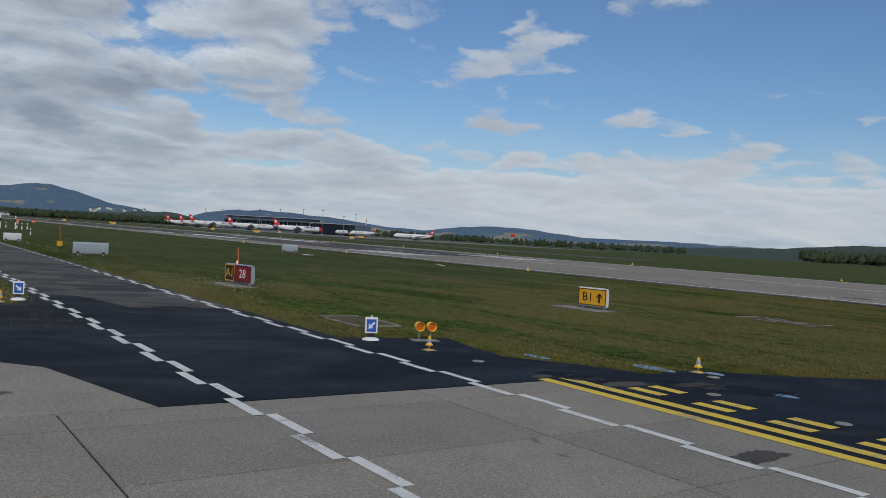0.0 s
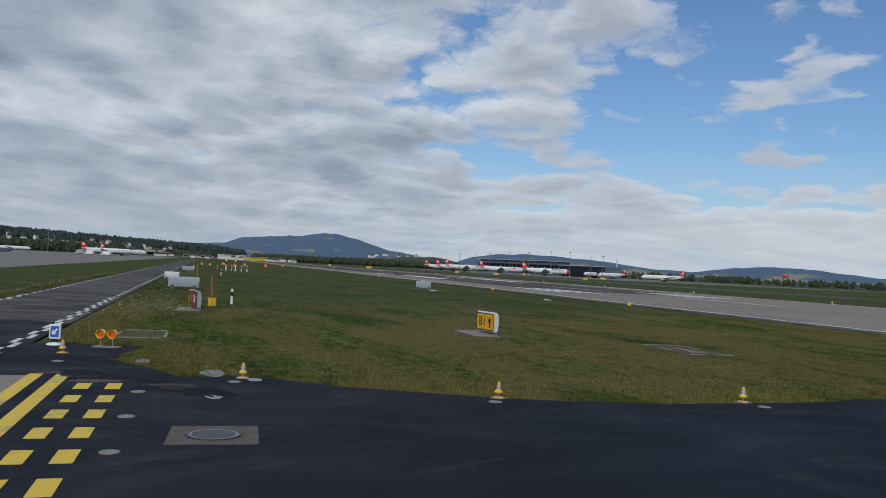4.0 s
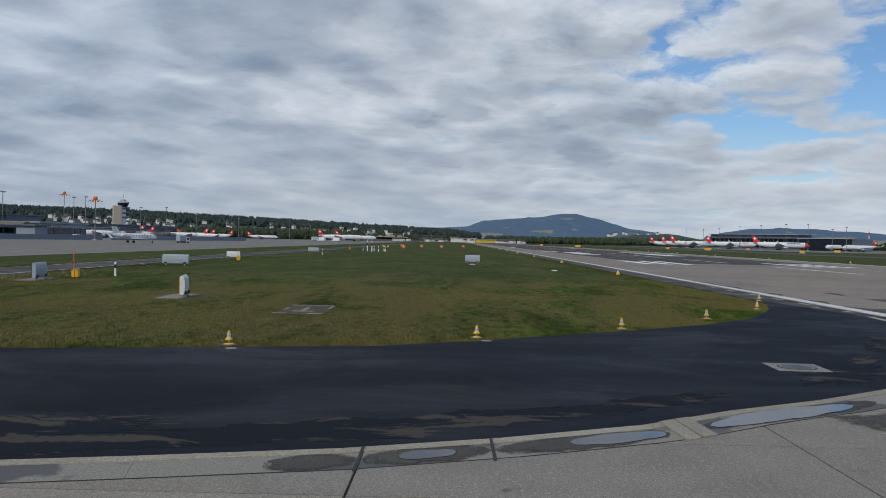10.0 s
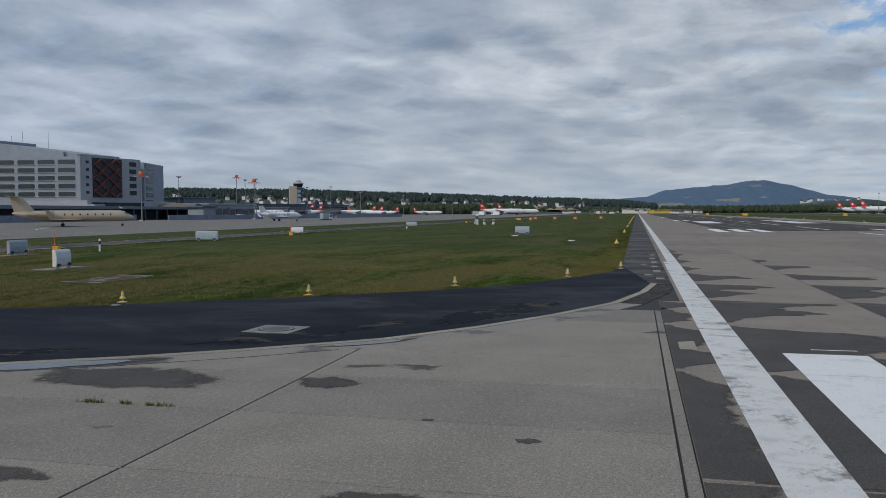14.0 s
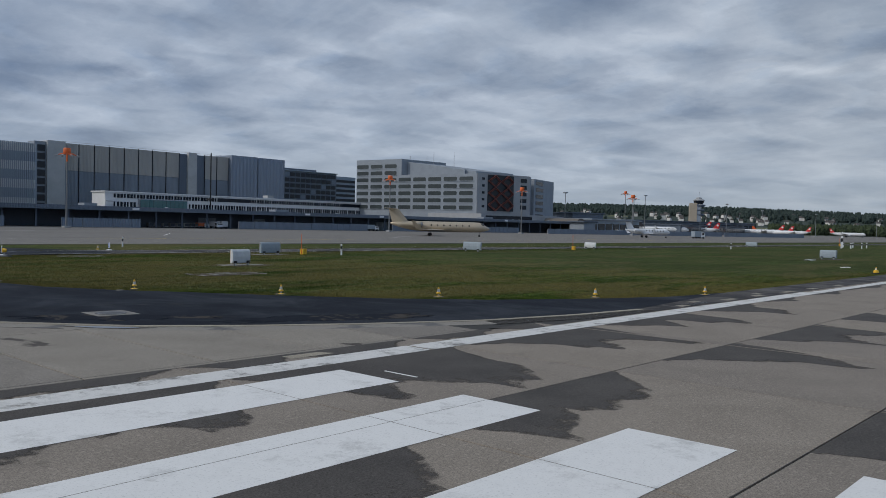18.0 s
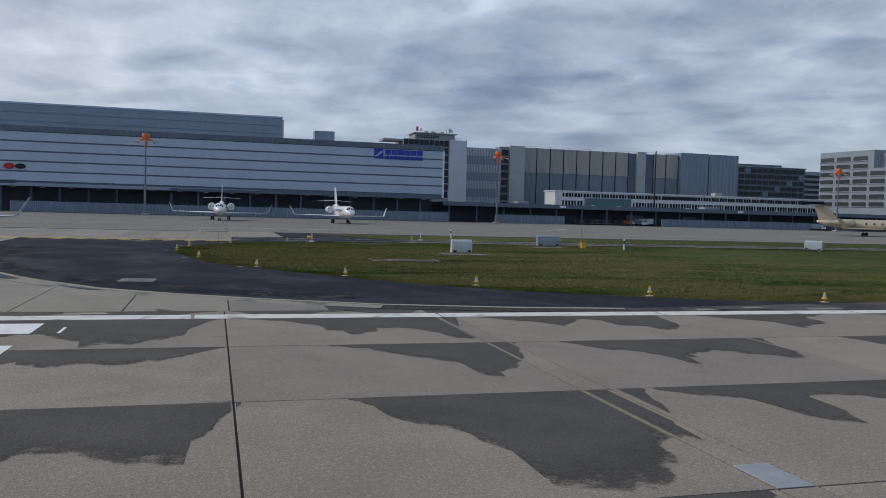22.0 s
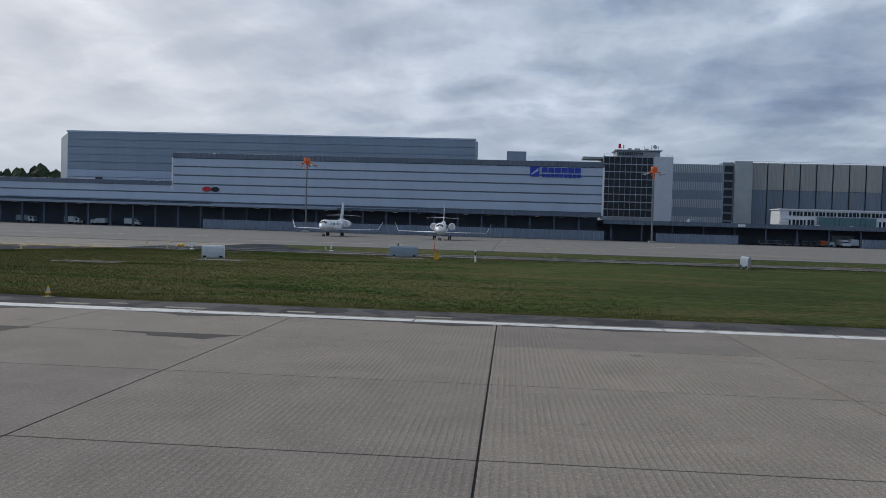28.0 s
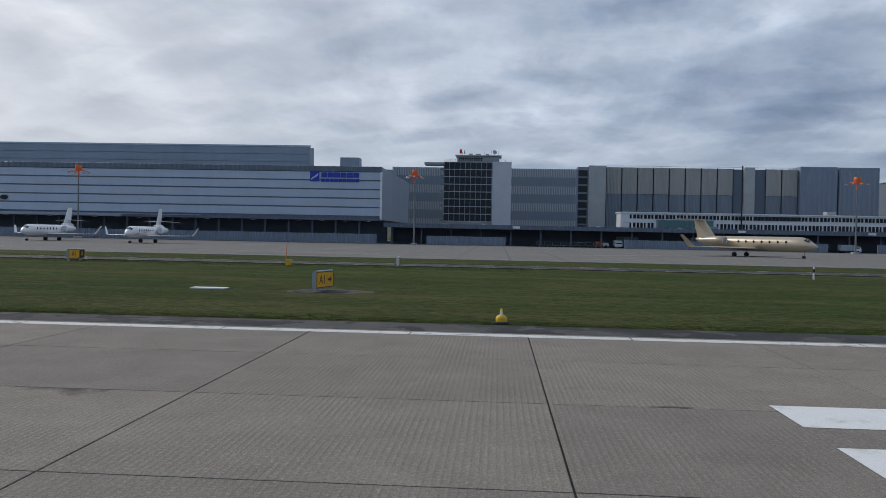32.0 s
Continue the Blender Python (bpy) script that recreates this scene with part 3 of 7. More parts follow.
STRIP.bsdf.inputs["Emission Color"].default_value, STRIP.bsdf.inputs["Emission Strength"].default_value = (1, 0.95, 0.85, 1), 0.12
STRIP = STRIP.m


# ---- cargo terminal beside the apron ----
hall = thing("cargo_hall", "long grey cargo hall clad in horizontal metal bands", "building")
part("wall", Geo().box(-33, 224.25, 7.3, 101, 300, 23.3).box(-300, 224.25, 7.3, -33, 300, 14.4), CLAD_DARK, hall)
for i, top in enumerate((21.8, 19.05, 16.3, 13.55, 10.8)):
    part("cladding_band", Geo().box(-33 if i < 3 else -300, 224.0, max(top - 2.36, 7.6), 101, 224.3, top - 0.0, bevel=0.03), CLAD_LIGHT, hall, "pale horizontal metal cladding band" if i == 0 else "")
part("parapet", Geo().box(-33.1, 223.8, 21.95, 101.1, 224.6, 23.55, bevel=0.05), CLAD_DARK, hall, "dark grey metal parapet")
part("parapet", Geo().box(-300, 223.8, 13.2, -33.15, 224.6, 14.65, bevel=0.05), CLAD_DARK, hall)
part("side_cladding", Geo().box(101.0, 224.2, 7.3, 101.25, 300, 23.4), CLAD_MID, hall)
part("corner_trim", Geo().box(100.7, 223.9, 7.3, 101.3, 224.2, 22.0), WHITE, hall, "thin white corner trim")
part("corner_trim", Geo().box(-33.4, 223.9, 12.0, -32.9, 224.25, 22.0), WHITE, hall)
part("eave", Geo().box(-300, 221.5, 6.9, 20, 224.3, 7.6, bevel=0.05), CLAD_MID, hall, "projecting metal loading eave")
part("eave", Geo().box(20, 223.2, 6.9, 101, 224.3, 7.4, bevel=0.05), CLAD_DARK, hall)
# bays, soffit and pillars have the shade under the eave in their colour
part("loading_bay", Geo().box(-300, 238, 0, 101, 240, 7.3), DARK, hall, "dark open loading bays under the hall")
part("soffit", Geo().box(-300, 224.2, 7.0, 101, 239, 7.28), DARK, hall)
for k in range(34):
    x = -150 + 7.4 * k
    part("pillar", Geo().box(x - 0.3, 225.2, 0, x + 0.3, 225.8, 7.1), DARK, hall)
    part("strip_light", Geo().box(x + 1.6, 229.4, 6.72, x + 2.8, 229.6, 6.82), STRIP, hall, "lit strip lamp under the eave" if k == 0 else "")
for x0, x1 in ((-120, -60), (-60, -20), (-20, 45)):
    part("roof_edge", Geo().box(x0, 223.5, 8.4 if x1 < 0 else 7.62, x1 - 0.2, 224.1, 8.7 if x1 < 0 else 7.9), CLAD_MID, hall)

upper = thing("high_bay_store", "tall grey high-bay store with horizontal metal bands", "building")
part("wall", Geo().prism([(-136, 340), (-117.8, 313.4), (57.6, 313.4), (58.9, 316.5), (10, 400), (-136, 400)], 0, 38.4), CLAD_MID, upper)
for top in (38.6, 35.4, 32.2, 29.0, 25.8, 22.6, 19.4):
    part("cladding_band", Geo().box(-117.8, 313.1, top - 2.95, 57.9, 313.5, top), CLAD_MID if top > 24 else CLAD_LIGHT, upper)
part("parapet", Geo().box(-118.2, 312.9, 38.6, 58.2, 313.8, 39.3, bevel=0.05), CLAD_LIGHT, upper)
for x in (-105, -64):
    part("louvre_window", Geo().box(x, 312.9, 16.5, x + 3, 313.3, 19.4), GLASS, upper)
for name, x, y, w, d, z, h in (("roof_plant", 71, 312, 8, 6, 23.4, 11.0), ("roof_plant", 88, 290, 8, 5, 23.4, 4.5), ("roof_plant", -40, 300, 12, 6, 23.4, 4.6)):
    tagged(part(name, Geo().box(x, y, z, x + w, y + d, z + h, bevel=0.1), CLAD_MID), "grey metal plant housing standing on the hall roof", "roof plant")

# company sign: plain blue shapes only
sign = thing("roof_sign", "large blue company sign of plain shapes on the hall facade", "sign", at=pose(88.3, 223.7, 20.3))
part("logo_panel", Geo().box(-9.4, 0, -1.5, -6.6, 0.15, 1.5, bevel=0.03), BLUE_SIGN, sign)
part("logo_mark", Geo().add([(-9.1, -0.05, -1.1), (-6.9, -0.05, 0.2), (-6.9, -0.05, 1.1), (-9.1, -0.05, -0.7)], [(0, 1, 2, 3)]), CLAD_LIGHT, sign)
for row, z, h, w, n, x0 in ((0, 0.55, 1.5, 1.75, 6, -5.9), (1, -1.1, 0.95, 1.15, 9, -5.9)):
    for k in range(n):
        x = x0 + k * (12.0 / n)
        part("sign_bar", Geo().box(x, 0, z - h / 2, x + w, 0.18, z + h / 2, bevel=0.04), BLUE_SIGN, sign)
badge = thing("hall_badge", "small red company badge on the pale facade", "sign", at=pose(-20.5, 223.8, 12.3))
part("badge_left", Geo().lathe([(0.7, 0), (0.8, 0.1), (0.7, 0.2)], pose(-1.4, 0, 0, 90) @ Matrix.Diagonal((1.8, 1, 1, 1))), RED, badge)
part("badge_right", Geo().lathe([(0.65, 0), (0.75, 0.1), (0.65, 0.2)], pose(1.4, 0, 0, 90) @ Matrix.Diagonal((1.8, 1, 1, 1))), BLACK, badge)

# ---- glazed tower block ----
tower = thing("office_block", "dark glazed office block with a white end wall", "building")
part("wall", Geo().box(112.8, 334.5, 0, 134.2, 352, 35.2), RENDER_GREY, tower)
part("end_wall", Geo().box(134.2, 334.0, 0, 142.4, 352, 35.4, bevel=0.1), plain("white_end_wall_paint", (0.60, 0.62, 0.65), 0.7, 0, 0.06, 0.3), tower, "plain white end wall")
for r in range(8):
    z = 9.3 + r * 3.25
    for c in range(9):
        x = 113.2 + c * 2.33
        w = part("window", Geo().box(x - 0.2, 334.25, z, x + 1.95, 334.5, z + 2.85), GLASS, tower)
    part("sill_band", Geo().box(112.8, 334.1, z - 0.34, 134.2, 334.5, z - 0.06), GRID_WHITE, tower)
    part("balcony", Geo().box(111.4, 335, z - 0.3, 112.8, 342, z + 0.6, bevel=0.05), RENDERED, tower)
for c in range(10):
    part("mullion", Geo().box(112.88 + c * 2.33, 334.15, 8.5, 112.98 + c * 2.33, 334.5, 35.0), GRID_WHITE, tower)
part("penthouse", Geo().box(118.5, 336, 35.2, 137, 348, 37.9, bevel=0.15), RENDER_GREY, tower, "rooftop plant room with glass strip")
part("penthouse_glass", Geo().box(119.2, 335.85, 35.9, 129.8, 336.0, 37.2), GLASS, tower)
for x, h in ((119.9, 3.2), (120.6, 1.8), (130.5, 2.2), (133.6, 2.9), (136.5, 2.6), (127, 0.9)):
    part("antenna", Geo().tube([(x, 338, 37.8), (x, 338, 37.9 + h)], 0.09, 6), GALV, tower)
part("aerial_drum", Geo().lathe([(0.5, 39.2), (0.55, 39.4), (0.55, 40.8), (0.5, 41.0)], Matrix.Translation((119.9, 338, 0)), 10), RED, tower, "red and white aerial drum")
part("roof_slab", Geo().box(104, 336, 34.0, 112.8, 345, 35.0), RENDER_GREY, tower)
part("penthouse_roof", Geo().box(117.6, 335.2, 37.9, 138.0, 348.6, 38.35, bevel=0.08), GRID_WHITE, tower, "thin overhanging white roof slab")
for k in range(14):
    part("lantern_mullion", Geo().box(119.2 + 0.8 * k, 335.7, 35.9, 119.3 + 0.8 * k, 335.9, 37.2), GRID_WHITE, tower)
part("roof_rail", Geo().tube([(113.0, 334.7, 36.3), (142.2, 334.7, 36.3)], 0.05, 5), GALV, tower)
part("roof_rail", Geo().tube([(113.0, 334.7, 35.8), (142.2, 334.7, 35.8)], 0.04, 5), GALV, tower)
for k in range(13):
    part("rail_post", Geo().tube([(113.1 + 2.42 * k, 334.7, 35.2), (113.1 + 2.42 * k, 334.7, 36.3)], 0.05, 5), GALV, tower)
part("dish", Geo().lathe([(0.05, 0.0), (0.7, 0.18), (1.05, 0.5), (1.0, 0.52)], pose(134.8, 337, 39.6, 70, 0, 20), 12), GRID_WHITE, tower, "white dish aerial")
part("dish_pole", Geo().tube([(134.8, 337.6, 38.3), (134.8, 337.2, 39.7)], 0.08, 6), GALV, tower)
part("aerial_drum", Geo().lathe([(0.28, 39.0), (0.3, 39.2), (0.3, 40.4), (0.28, 40.5)], Matrix.Translation((121.6, 338, 0)), 10), GRID_WHITE, tower)
for x, w in ((123.5, 1.6), (126.5, 2.2), (131.0, 1.4)):
    part("roof_unit", Geo().box(x, 338, 38.3, x + w, 340, 39.2, bevel=0.06), RENDER_GREY, tower)

# ---- car park with fins ----
park = thing("finned_car_park", "pale car park wrapped in bands of vertical fins", "building")
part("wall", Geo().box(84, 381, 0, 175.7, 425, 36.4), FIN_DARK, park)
for k in range(7):
    z0 = 7.0 + k * 4.2
    g = Geo()
    for i in range(107):
        x = 84.3 + i * 0.85
        g.box(x, 380.4 + (0.15 if i % 3 else 0), z0, x + 0.4, 380.95, z0 + 4.0)
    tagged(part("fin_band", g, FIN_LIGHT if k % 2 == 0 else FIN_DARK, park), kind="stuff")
stairs = thing("stair_shaft", "pale concrete stair shaft with a column of windows", "building")
part("wall", Geo().box(181.2, 383, 0, 189.6, 392, 38.6, bevel=0.1), SHAFT, stairs)
part("window_wall", Geo().box(175.8, 384.4, 0, 181.2, 392, 37.9), RENDERED, stairs)
for k in range(8):
    part("window", Geo().box(176.3, 384.1, 6 + 3.9 * k, 180.6, 384.4, 9.0 + 3.9 * k), GLASS, stairs)

# ---- long louvred warehouse ----
ware = thing("louvred_warehouse", "long warehouse with tall brown louvre bays", "building")
part("wall", Geo().box(189.8, 387.6, 0, 283.5, 430, 38.0), CLAD_DARK, ware)
for k in range(12):
    x = 190.2 + k * 7.75
    if not 255 < x + 3 < 263:
        part("upper_louvre", Geo().box(x + 0.25, 387.0, 25.1, x + 7.4, 387.6, 38.2), BROWN_MESH, ware)
        part("lower_louvre", Geo().box(x + 0.25, 387.1, 4.0, x + 7.4, 387.6, 24.9), GREY_MESH, ware)
    part("bay_joint", Geo().box(x - 0.07, 386.9, 4.0, x + 0.07, 387.3, 38.4), BLACK, ware)
part("lift_shaft", Geo().box(257.1, 386.0, 0, 262.3, 388, 39.0, bevel=0.08), SHAFT, ware, "pale concrete lift shaft")
part("roof_rail", Geo().box(190, 387.3, 38.9, 283, 387.4, 39.0), GALV, ware)
for k in range(25):
    part("rail_post", Geo().box(190.2 + k * 3.86, 387.3, 38.0, 190.3 + k * 3.86, 387.4, 39.0), GALV, ware)
part("end_block", Geo().box(283.6, 385.0, 0, 301.2, 432, 39.6, bevel=0.1), SLATE, ware, "slate grey clad block")
part("end_block", Geo().box(302.2, 385.6, 0, 321.2, 432, 39.5, bevel=0.1), SLATE, ware)

# ---- low freight office ----
frei = thing("freight_office", "low white freight office with two strips of windows", "building")
part("wall", Geo().box(191.9, 347.2, 0, 366, 360, 14.6), WHITE, frei)
part("roof_edge", Geo().box(191.4, 346.6, 14.4, 366.3, 360.4, 14.95, bevel=0.05), WHITE, frei)
for k in range(105):
    x = 195.9 + k * 1.6
    part("window", Geo().box(x, 346.95, 12.0, x + (1.48 if 33 < k % 52 < 46 else 1.2 - 0.3 * (k % 3 == 0)), 347.2, 13.8), GLASS, frei)
    if not 6 < k < 24:
        part("window", Geo().box(x, 346.95, 7.4, x + (1.05 if k % 4 else 0.7), 347.2, 10.2), GLASS, frei)
for k in range(11):
    part("teal_pane", Geo().box(208.2 + k * 2.2, 345.6, 8.0, 210.25 + k * 2.2, 345.8, 11.4), TEAL, frei, "teal tinted glass pane" if k == 0 else "")
part("glass_annexe", Geo().box(207.8, 345.8, 7.6, 232.6, 347.2, 11.7), RENDERED, frei)
part("name_board", Geo().box(192.2, 346.8, 9.0, 195.6, 347.15, 11.4), WHITE, frei)
words("Fracht West", 0.62, 0.02, BLACK, frei, pose(193.9, 346.75, 10.3, 90), "lettering")
part("roof_box", Geo().box(283, 350, 14.9, 287, 354, 16.6), RENDER_GREY, frei)
part("chimney", Geo().lathe([(0.35, 5), (0.3, 36)], Matrix.Translation((244, 343.6, 0)), 8), BLACK, frei, "tall thin black flue")
part("chimney_collar", Geo().box(242.7, 342.4, 12.4, 245.3, 344.8, 13.4, bevel=0.1), BLACK, frei)

# ---- dock canopy ----
dock = thing("dock_canopy", "long dark freight dock under a flat canopy", "building")
part("roof", Geo().box(101.6, 226, 5.2, 432, 300, 6.3, bevel=0.05), ROOFING, dock)
part("fascia", Geo().box(101.6, 225.7, 5.1, 432, 225.98, 6.4), CLAD_DARK, dock)
# shade under the canopy is put into the colour of wall and pillars
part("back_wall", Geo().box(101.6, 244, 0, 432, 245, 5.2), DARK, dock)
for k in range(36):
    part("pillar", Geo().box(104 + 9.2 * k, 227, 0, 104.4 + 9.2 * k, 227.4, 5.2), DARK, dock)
for k in range(26):
    part("skylight", Geo().lathe([(1.0, 6.25), (0.95, 6.45), (0.5, 6.65), (0.05, 6.7)], Matrix.Translation((120 + 12.2 * k, 232 + (k % 3) * 5, 0)), 10), RENDERED, dock)
for x, w in ((128, 4), (198, 6), (318, 7)):
    part("roof_hatch", Geo().box(x, 229, 6.3, x + w, 233, 7.2, bevel=0.1), RENDERED, dock)
for x in (141.5, 209, 247, 330):
    part("bay_number_board", Geo().box(x, 225.5, 5.4, x + 2.2, 225.68, 6.1), WHITE, dock)
for x0, x1 in ((175.5, 182.5), (198.4, 204), (262, 270)):
    part("dock_door", Geo().box(x0, 243.5, 0, x1, 243.9, 3.6), CLAD_MID, dock)

# ---- apron barrier ----
for x0, x1, y, h in ((-20, 101, 216.5, 2.9), (116, 139.4, 216.5, 2.7), (174, 232, 216.5, 2.6), (246, 330, 217, 2.6), (338, 430, 206, 2.4)):
    fence = thing("blast_fence", "low blue-grey metal blast fence along the apron", "fence", "apron fences")
    n = round((x1 - x0) / 3.0)
    for k in range(n):
        a = x0 + (x1 - x0) * k / n
        part("panel", Geo().box(a + 0.06, y, 0.15, a + (x1 - x0) / n - 0.06, y + 0.12, h), BARRIER, fence)
        part("post", Geo().box(a - 0.08, y + 0.12, 0, a + 0.08, y + 0.3, h - 0.05), GALV, fence)

# ---- airport office with rounded windows ----
A, B, C = Vector((347, 350, 0)), Vector((355, 264, 0)), Vector((393, 256, 0))


def wall_frame(p, q):
    """x along the wall from p to q, y into the building, z up."""
    ux = (q - p).normalized()
    return Matrix((( ux.x, -ux.y, 0, p.x), (ux.y, ux.x, 0, p.y), (0, 0, 1, 0), (0, 0, 0, 1)))


def rounded(x0, x1, z0, z1, r, y0, y1):
    pts = []
    for cx, cz, a in ((x1 - r, z0 + r, -90), (x1 - r, z1 - r, 0), (x0 + r, z1 - r, 90), (x0 + r, z0 + r, 180)):
        pts += [(cx + r * math.cos(radians(a + t)), cz + r * math.sin(radians(a + t))) for t in (0, 30, 60, 90)]
    return Geo().loft([[(x, y1, z) for x, z in pts], [(x, y0, z) for x, z in pts]], None, False)


office = thing("airport_office", "white airport office with rounded strip windows", "building")
fa, fe = wall_frame(A, B), wall_frame(B, C)
part("wall", Geo().prism([(355, 264), (393, 256), (401, 346), (347, 350)], 0, 30.9), RENDERED, office)
part("upper_storey", Geo().prism([(347, 350), (350.2, 315.8), (384, 312), (390, 347)], 30.9, 40.0), RENDERED, office)
part("roof_shed", Geo().add([(354.5, 315, 30.9), (361.5, 270, 30.9), (388, 265, 30.9), (384, 313, 30.9), (354.5, 315, 38.6), (361.5, 270, 32.6), (388, 265, 32.6), (384, 313, 38.6)], [(0, 1, 5, 4), (1, 2, 6, 5), (2, 3, 7, 6), (3, 0, 4, 7), (4, 5, 6, 7)]), RENDERED, office)
part("lift_house", Geo().prism([(356.0, 292), (359, 276), (364, 277), (361, 294)], 30.9, 33.6), RENDERED, office, "low rooftop lift house")
for k in range(8):
    s = 0.5 + k * 10.65
    tops = [29.3, 25.4, 21.5, 17.6, 13.7] + ([37.1, 33.2] if k < 3 else [])
    for top in tops:
        g = rounded(s, s + 8.9, top - 2.2, top, 0.7, -0.12, 0.3)
        ob = part("window", g, OFFICE_GLASS, office)
        ob.matrix_basis = fa
        rim = rounded(s - 0.25, s + 9.15, top - 2.5, top - 2.2, 0.12, -0.35, 0.2)
        part("sill", rim, RENDERED, office).matrix_basis = fa
part("end_wall", Geo().box(0.05, -0.15, 8, 38, 0.1, 31.2), RENDER_GREY, office).matrix_basis = fe
part("lattice_back", Geo().box(7.4, -0.6, 11.2, 25.6, -0.12, 30.6), GLASS, office).matrix_basis = fe
# three rows of two steel diamonds, each bar doubled
for c in range(2):
    for r in range(3):
        cx, cz = 12.0 + 9.0 * c, 14.4 + 6.4 * r
        for j, q in enumerate((1.0, 0.72)):
            left, right, top, low = (cx - 4.5 * q, -0.75, cz), (cx + 4.5 * q, -0.75, cz), (cx, -1.5, cz + 3.2 * q), (cx, -1.5, cz - 3.2 * q)
            for a, b in ((left, top), (top, right), (right, low), (low, left)):
                part("lattice_bar", Geo().tube([a, b], 0.30 if j == 0 else 0.16, 5), LATTICE, office, "rust red diagonal steel bar" if c + r + j == 0 else "").matrix_basis = fe
for r in range(5):
    part("window", Geo().box(31.0, -0.3, 12.6 + 3.7 * r, 35.5, -0.1, 14.8 + 3.7 * r), GLASS, office).matrix_basis = fe
    part("small_window", Geo().box(3.5, -0.3, 12.9 + 3.7 * r, 5.2, -0.1, 14.2 + 3.7 * r), GLASS, office).matrix_basis = fe
part("podium", Geo().prism([(352, 258), (397, 249), (436, 262), (436, 300), (352, 300)], 0, 9.5), RENDER_GREY, office)
part("podium_glass", Geo().box(3, -0.4, 5.6, 36, 0, 8.6), GLASS, office).matrix_basis = wall_frame(Vector((352, 258, 0)), Vector((397, 249, 0)))
part("stair_ramp", Geo().add([(38, -1.0, 8.2), (46, -1.0, 3.2), (46, -1.0, 4.4), (38, -1.0, 9.6), (38, -0.2, 8.2), (46, -0.2, 3.2), (46, -0.2, 4.4), (38, -0.2, 9.6)], [(0, 1, 2, 3), (7, 6, 5, 4), (0, 4, 5, 1), (3, 2, 6, 7)]), CLAD_DARK, office).matrix_basis = fe
for x, y in ((372, 330), (378, 322), (360, 300), (366, 290)):
    part("antenna", Geo().tube([(x, y, 34), (x, y, 44)], 0.1, 5), GALV, office)
wing_b = thing("office_annexe", "white office annexe with strip windows", "building")
fb = wall_frame(Vector((399, 258, 0)), Vector((432, 267, 0)))
part("wall", Geo().box(0, 0, 0, 34, 34, 30.3), RENDERED, wing_b).matrix_basis = fb
for r in range(6):
    part("window", Geo().box(3, -0.15, 8.2 + 3.75 * r, 15, 0.1, 10.3 + 3.75 * r), GLASS, wing_b).matrix_basis = fb
    part("side_window", Geo().box(-0.15, 4, 8.2 + 3.75 * r, 0.1, 14, 10.3 + 3.75 * r), GLASS, wing_b).matrix_basis = fb

# ---- dark glass building behind ----
glassb = thing("glass_office", "dark glass office block with a gridded facade", "building")
fg = wall_frame(Vector((378, 480, 0)), Vector((447, 480, 0)))
part("wall", Geo().box(0, 0.3, 0, 66, 60, 40.6), CLAD_DARK, glassb).matrix_basis = fg
for r in range(8):
    for c in range(13):
        part("window", Geo().box(0.8 + 5.0 * c, 0.0, 8 + 4.1 * r, 4.9 + 5.0 * c, 0.3, 10.8 + 4.1 * r), GLASS if (r * 5 + c * 3) % 11 else BARRIER, glassb).matrix_basis = fg
part("side_glass", Geo().box(66, 1, 4, 66.3, 59, 40.0), GLASS, glassb).matrix_basis = fg
part("roof_frame", Geo().box(-0.5, -0.6, 40.6, 66.6, 60.4, 41.2, bevel=0.1), CLAD_MID, glassb, "thin pale roof edge").matrix_basis = fg
part("roof_plant", Geo().box(14, 8, 41.2, 52, 40, 43.2), CLAD_DARK, glassb).matrix_basis = fg
back_b = thing("rear_office", "grey office block behind the glass building", "building")
part("wall", Geo().box(470, 520, 0, 500, 560, 42), CLAD_MID, back_b)
for r in range(9):
    part("window_band", Geo().box(470.5, 519.7, 5 + 4 * r, 499.5, 520.0, 7.2 + 4 * r), GLASS, back_b)

# ---- aircraft ----
HULL = plain("white_aircraft_paint", (0.78, 0.79, 0.80), 0.22, 0, 0.03, 0.3)
GOLD = plain("champagne_aircraft_paint", (0.47, 0.40, 0.30), 0.3, 0.35, 0.04, 0.3)
TAILRED = plain("red_tail_paint", (0.62, 0.03, 0.03), 0.3)
ORANGE_TAIL = plain("orange_tail_paint", (0.75, 0.13, 0.03), 0.3)
METAL = plain("polished_metal", (0.62, 0.62, 0.62), 0.25, 0.9)
ENGINE_IN = plain("engine_intake_dark", (0.03, 0.03, 0.033), 0.5)
PANE = plain("cockpit_glass", (0.012, 0.014, 0.018), 0.06)
BLACKTAIL = plain("black_tail_paint", (0.02, 0.02, 0.025), 0.3)


def hull(profile, n=18):
    """A fuselage along +x from (x, centre height, half width, half height)."""
    g = Geo()
    g.loft([[(x, w * math.cos(2 * math.pi * i / n), z + h * math.sin(2 * math.pi * i / n)) for i in range(n)] for x, z, w, h in profile])
    return g


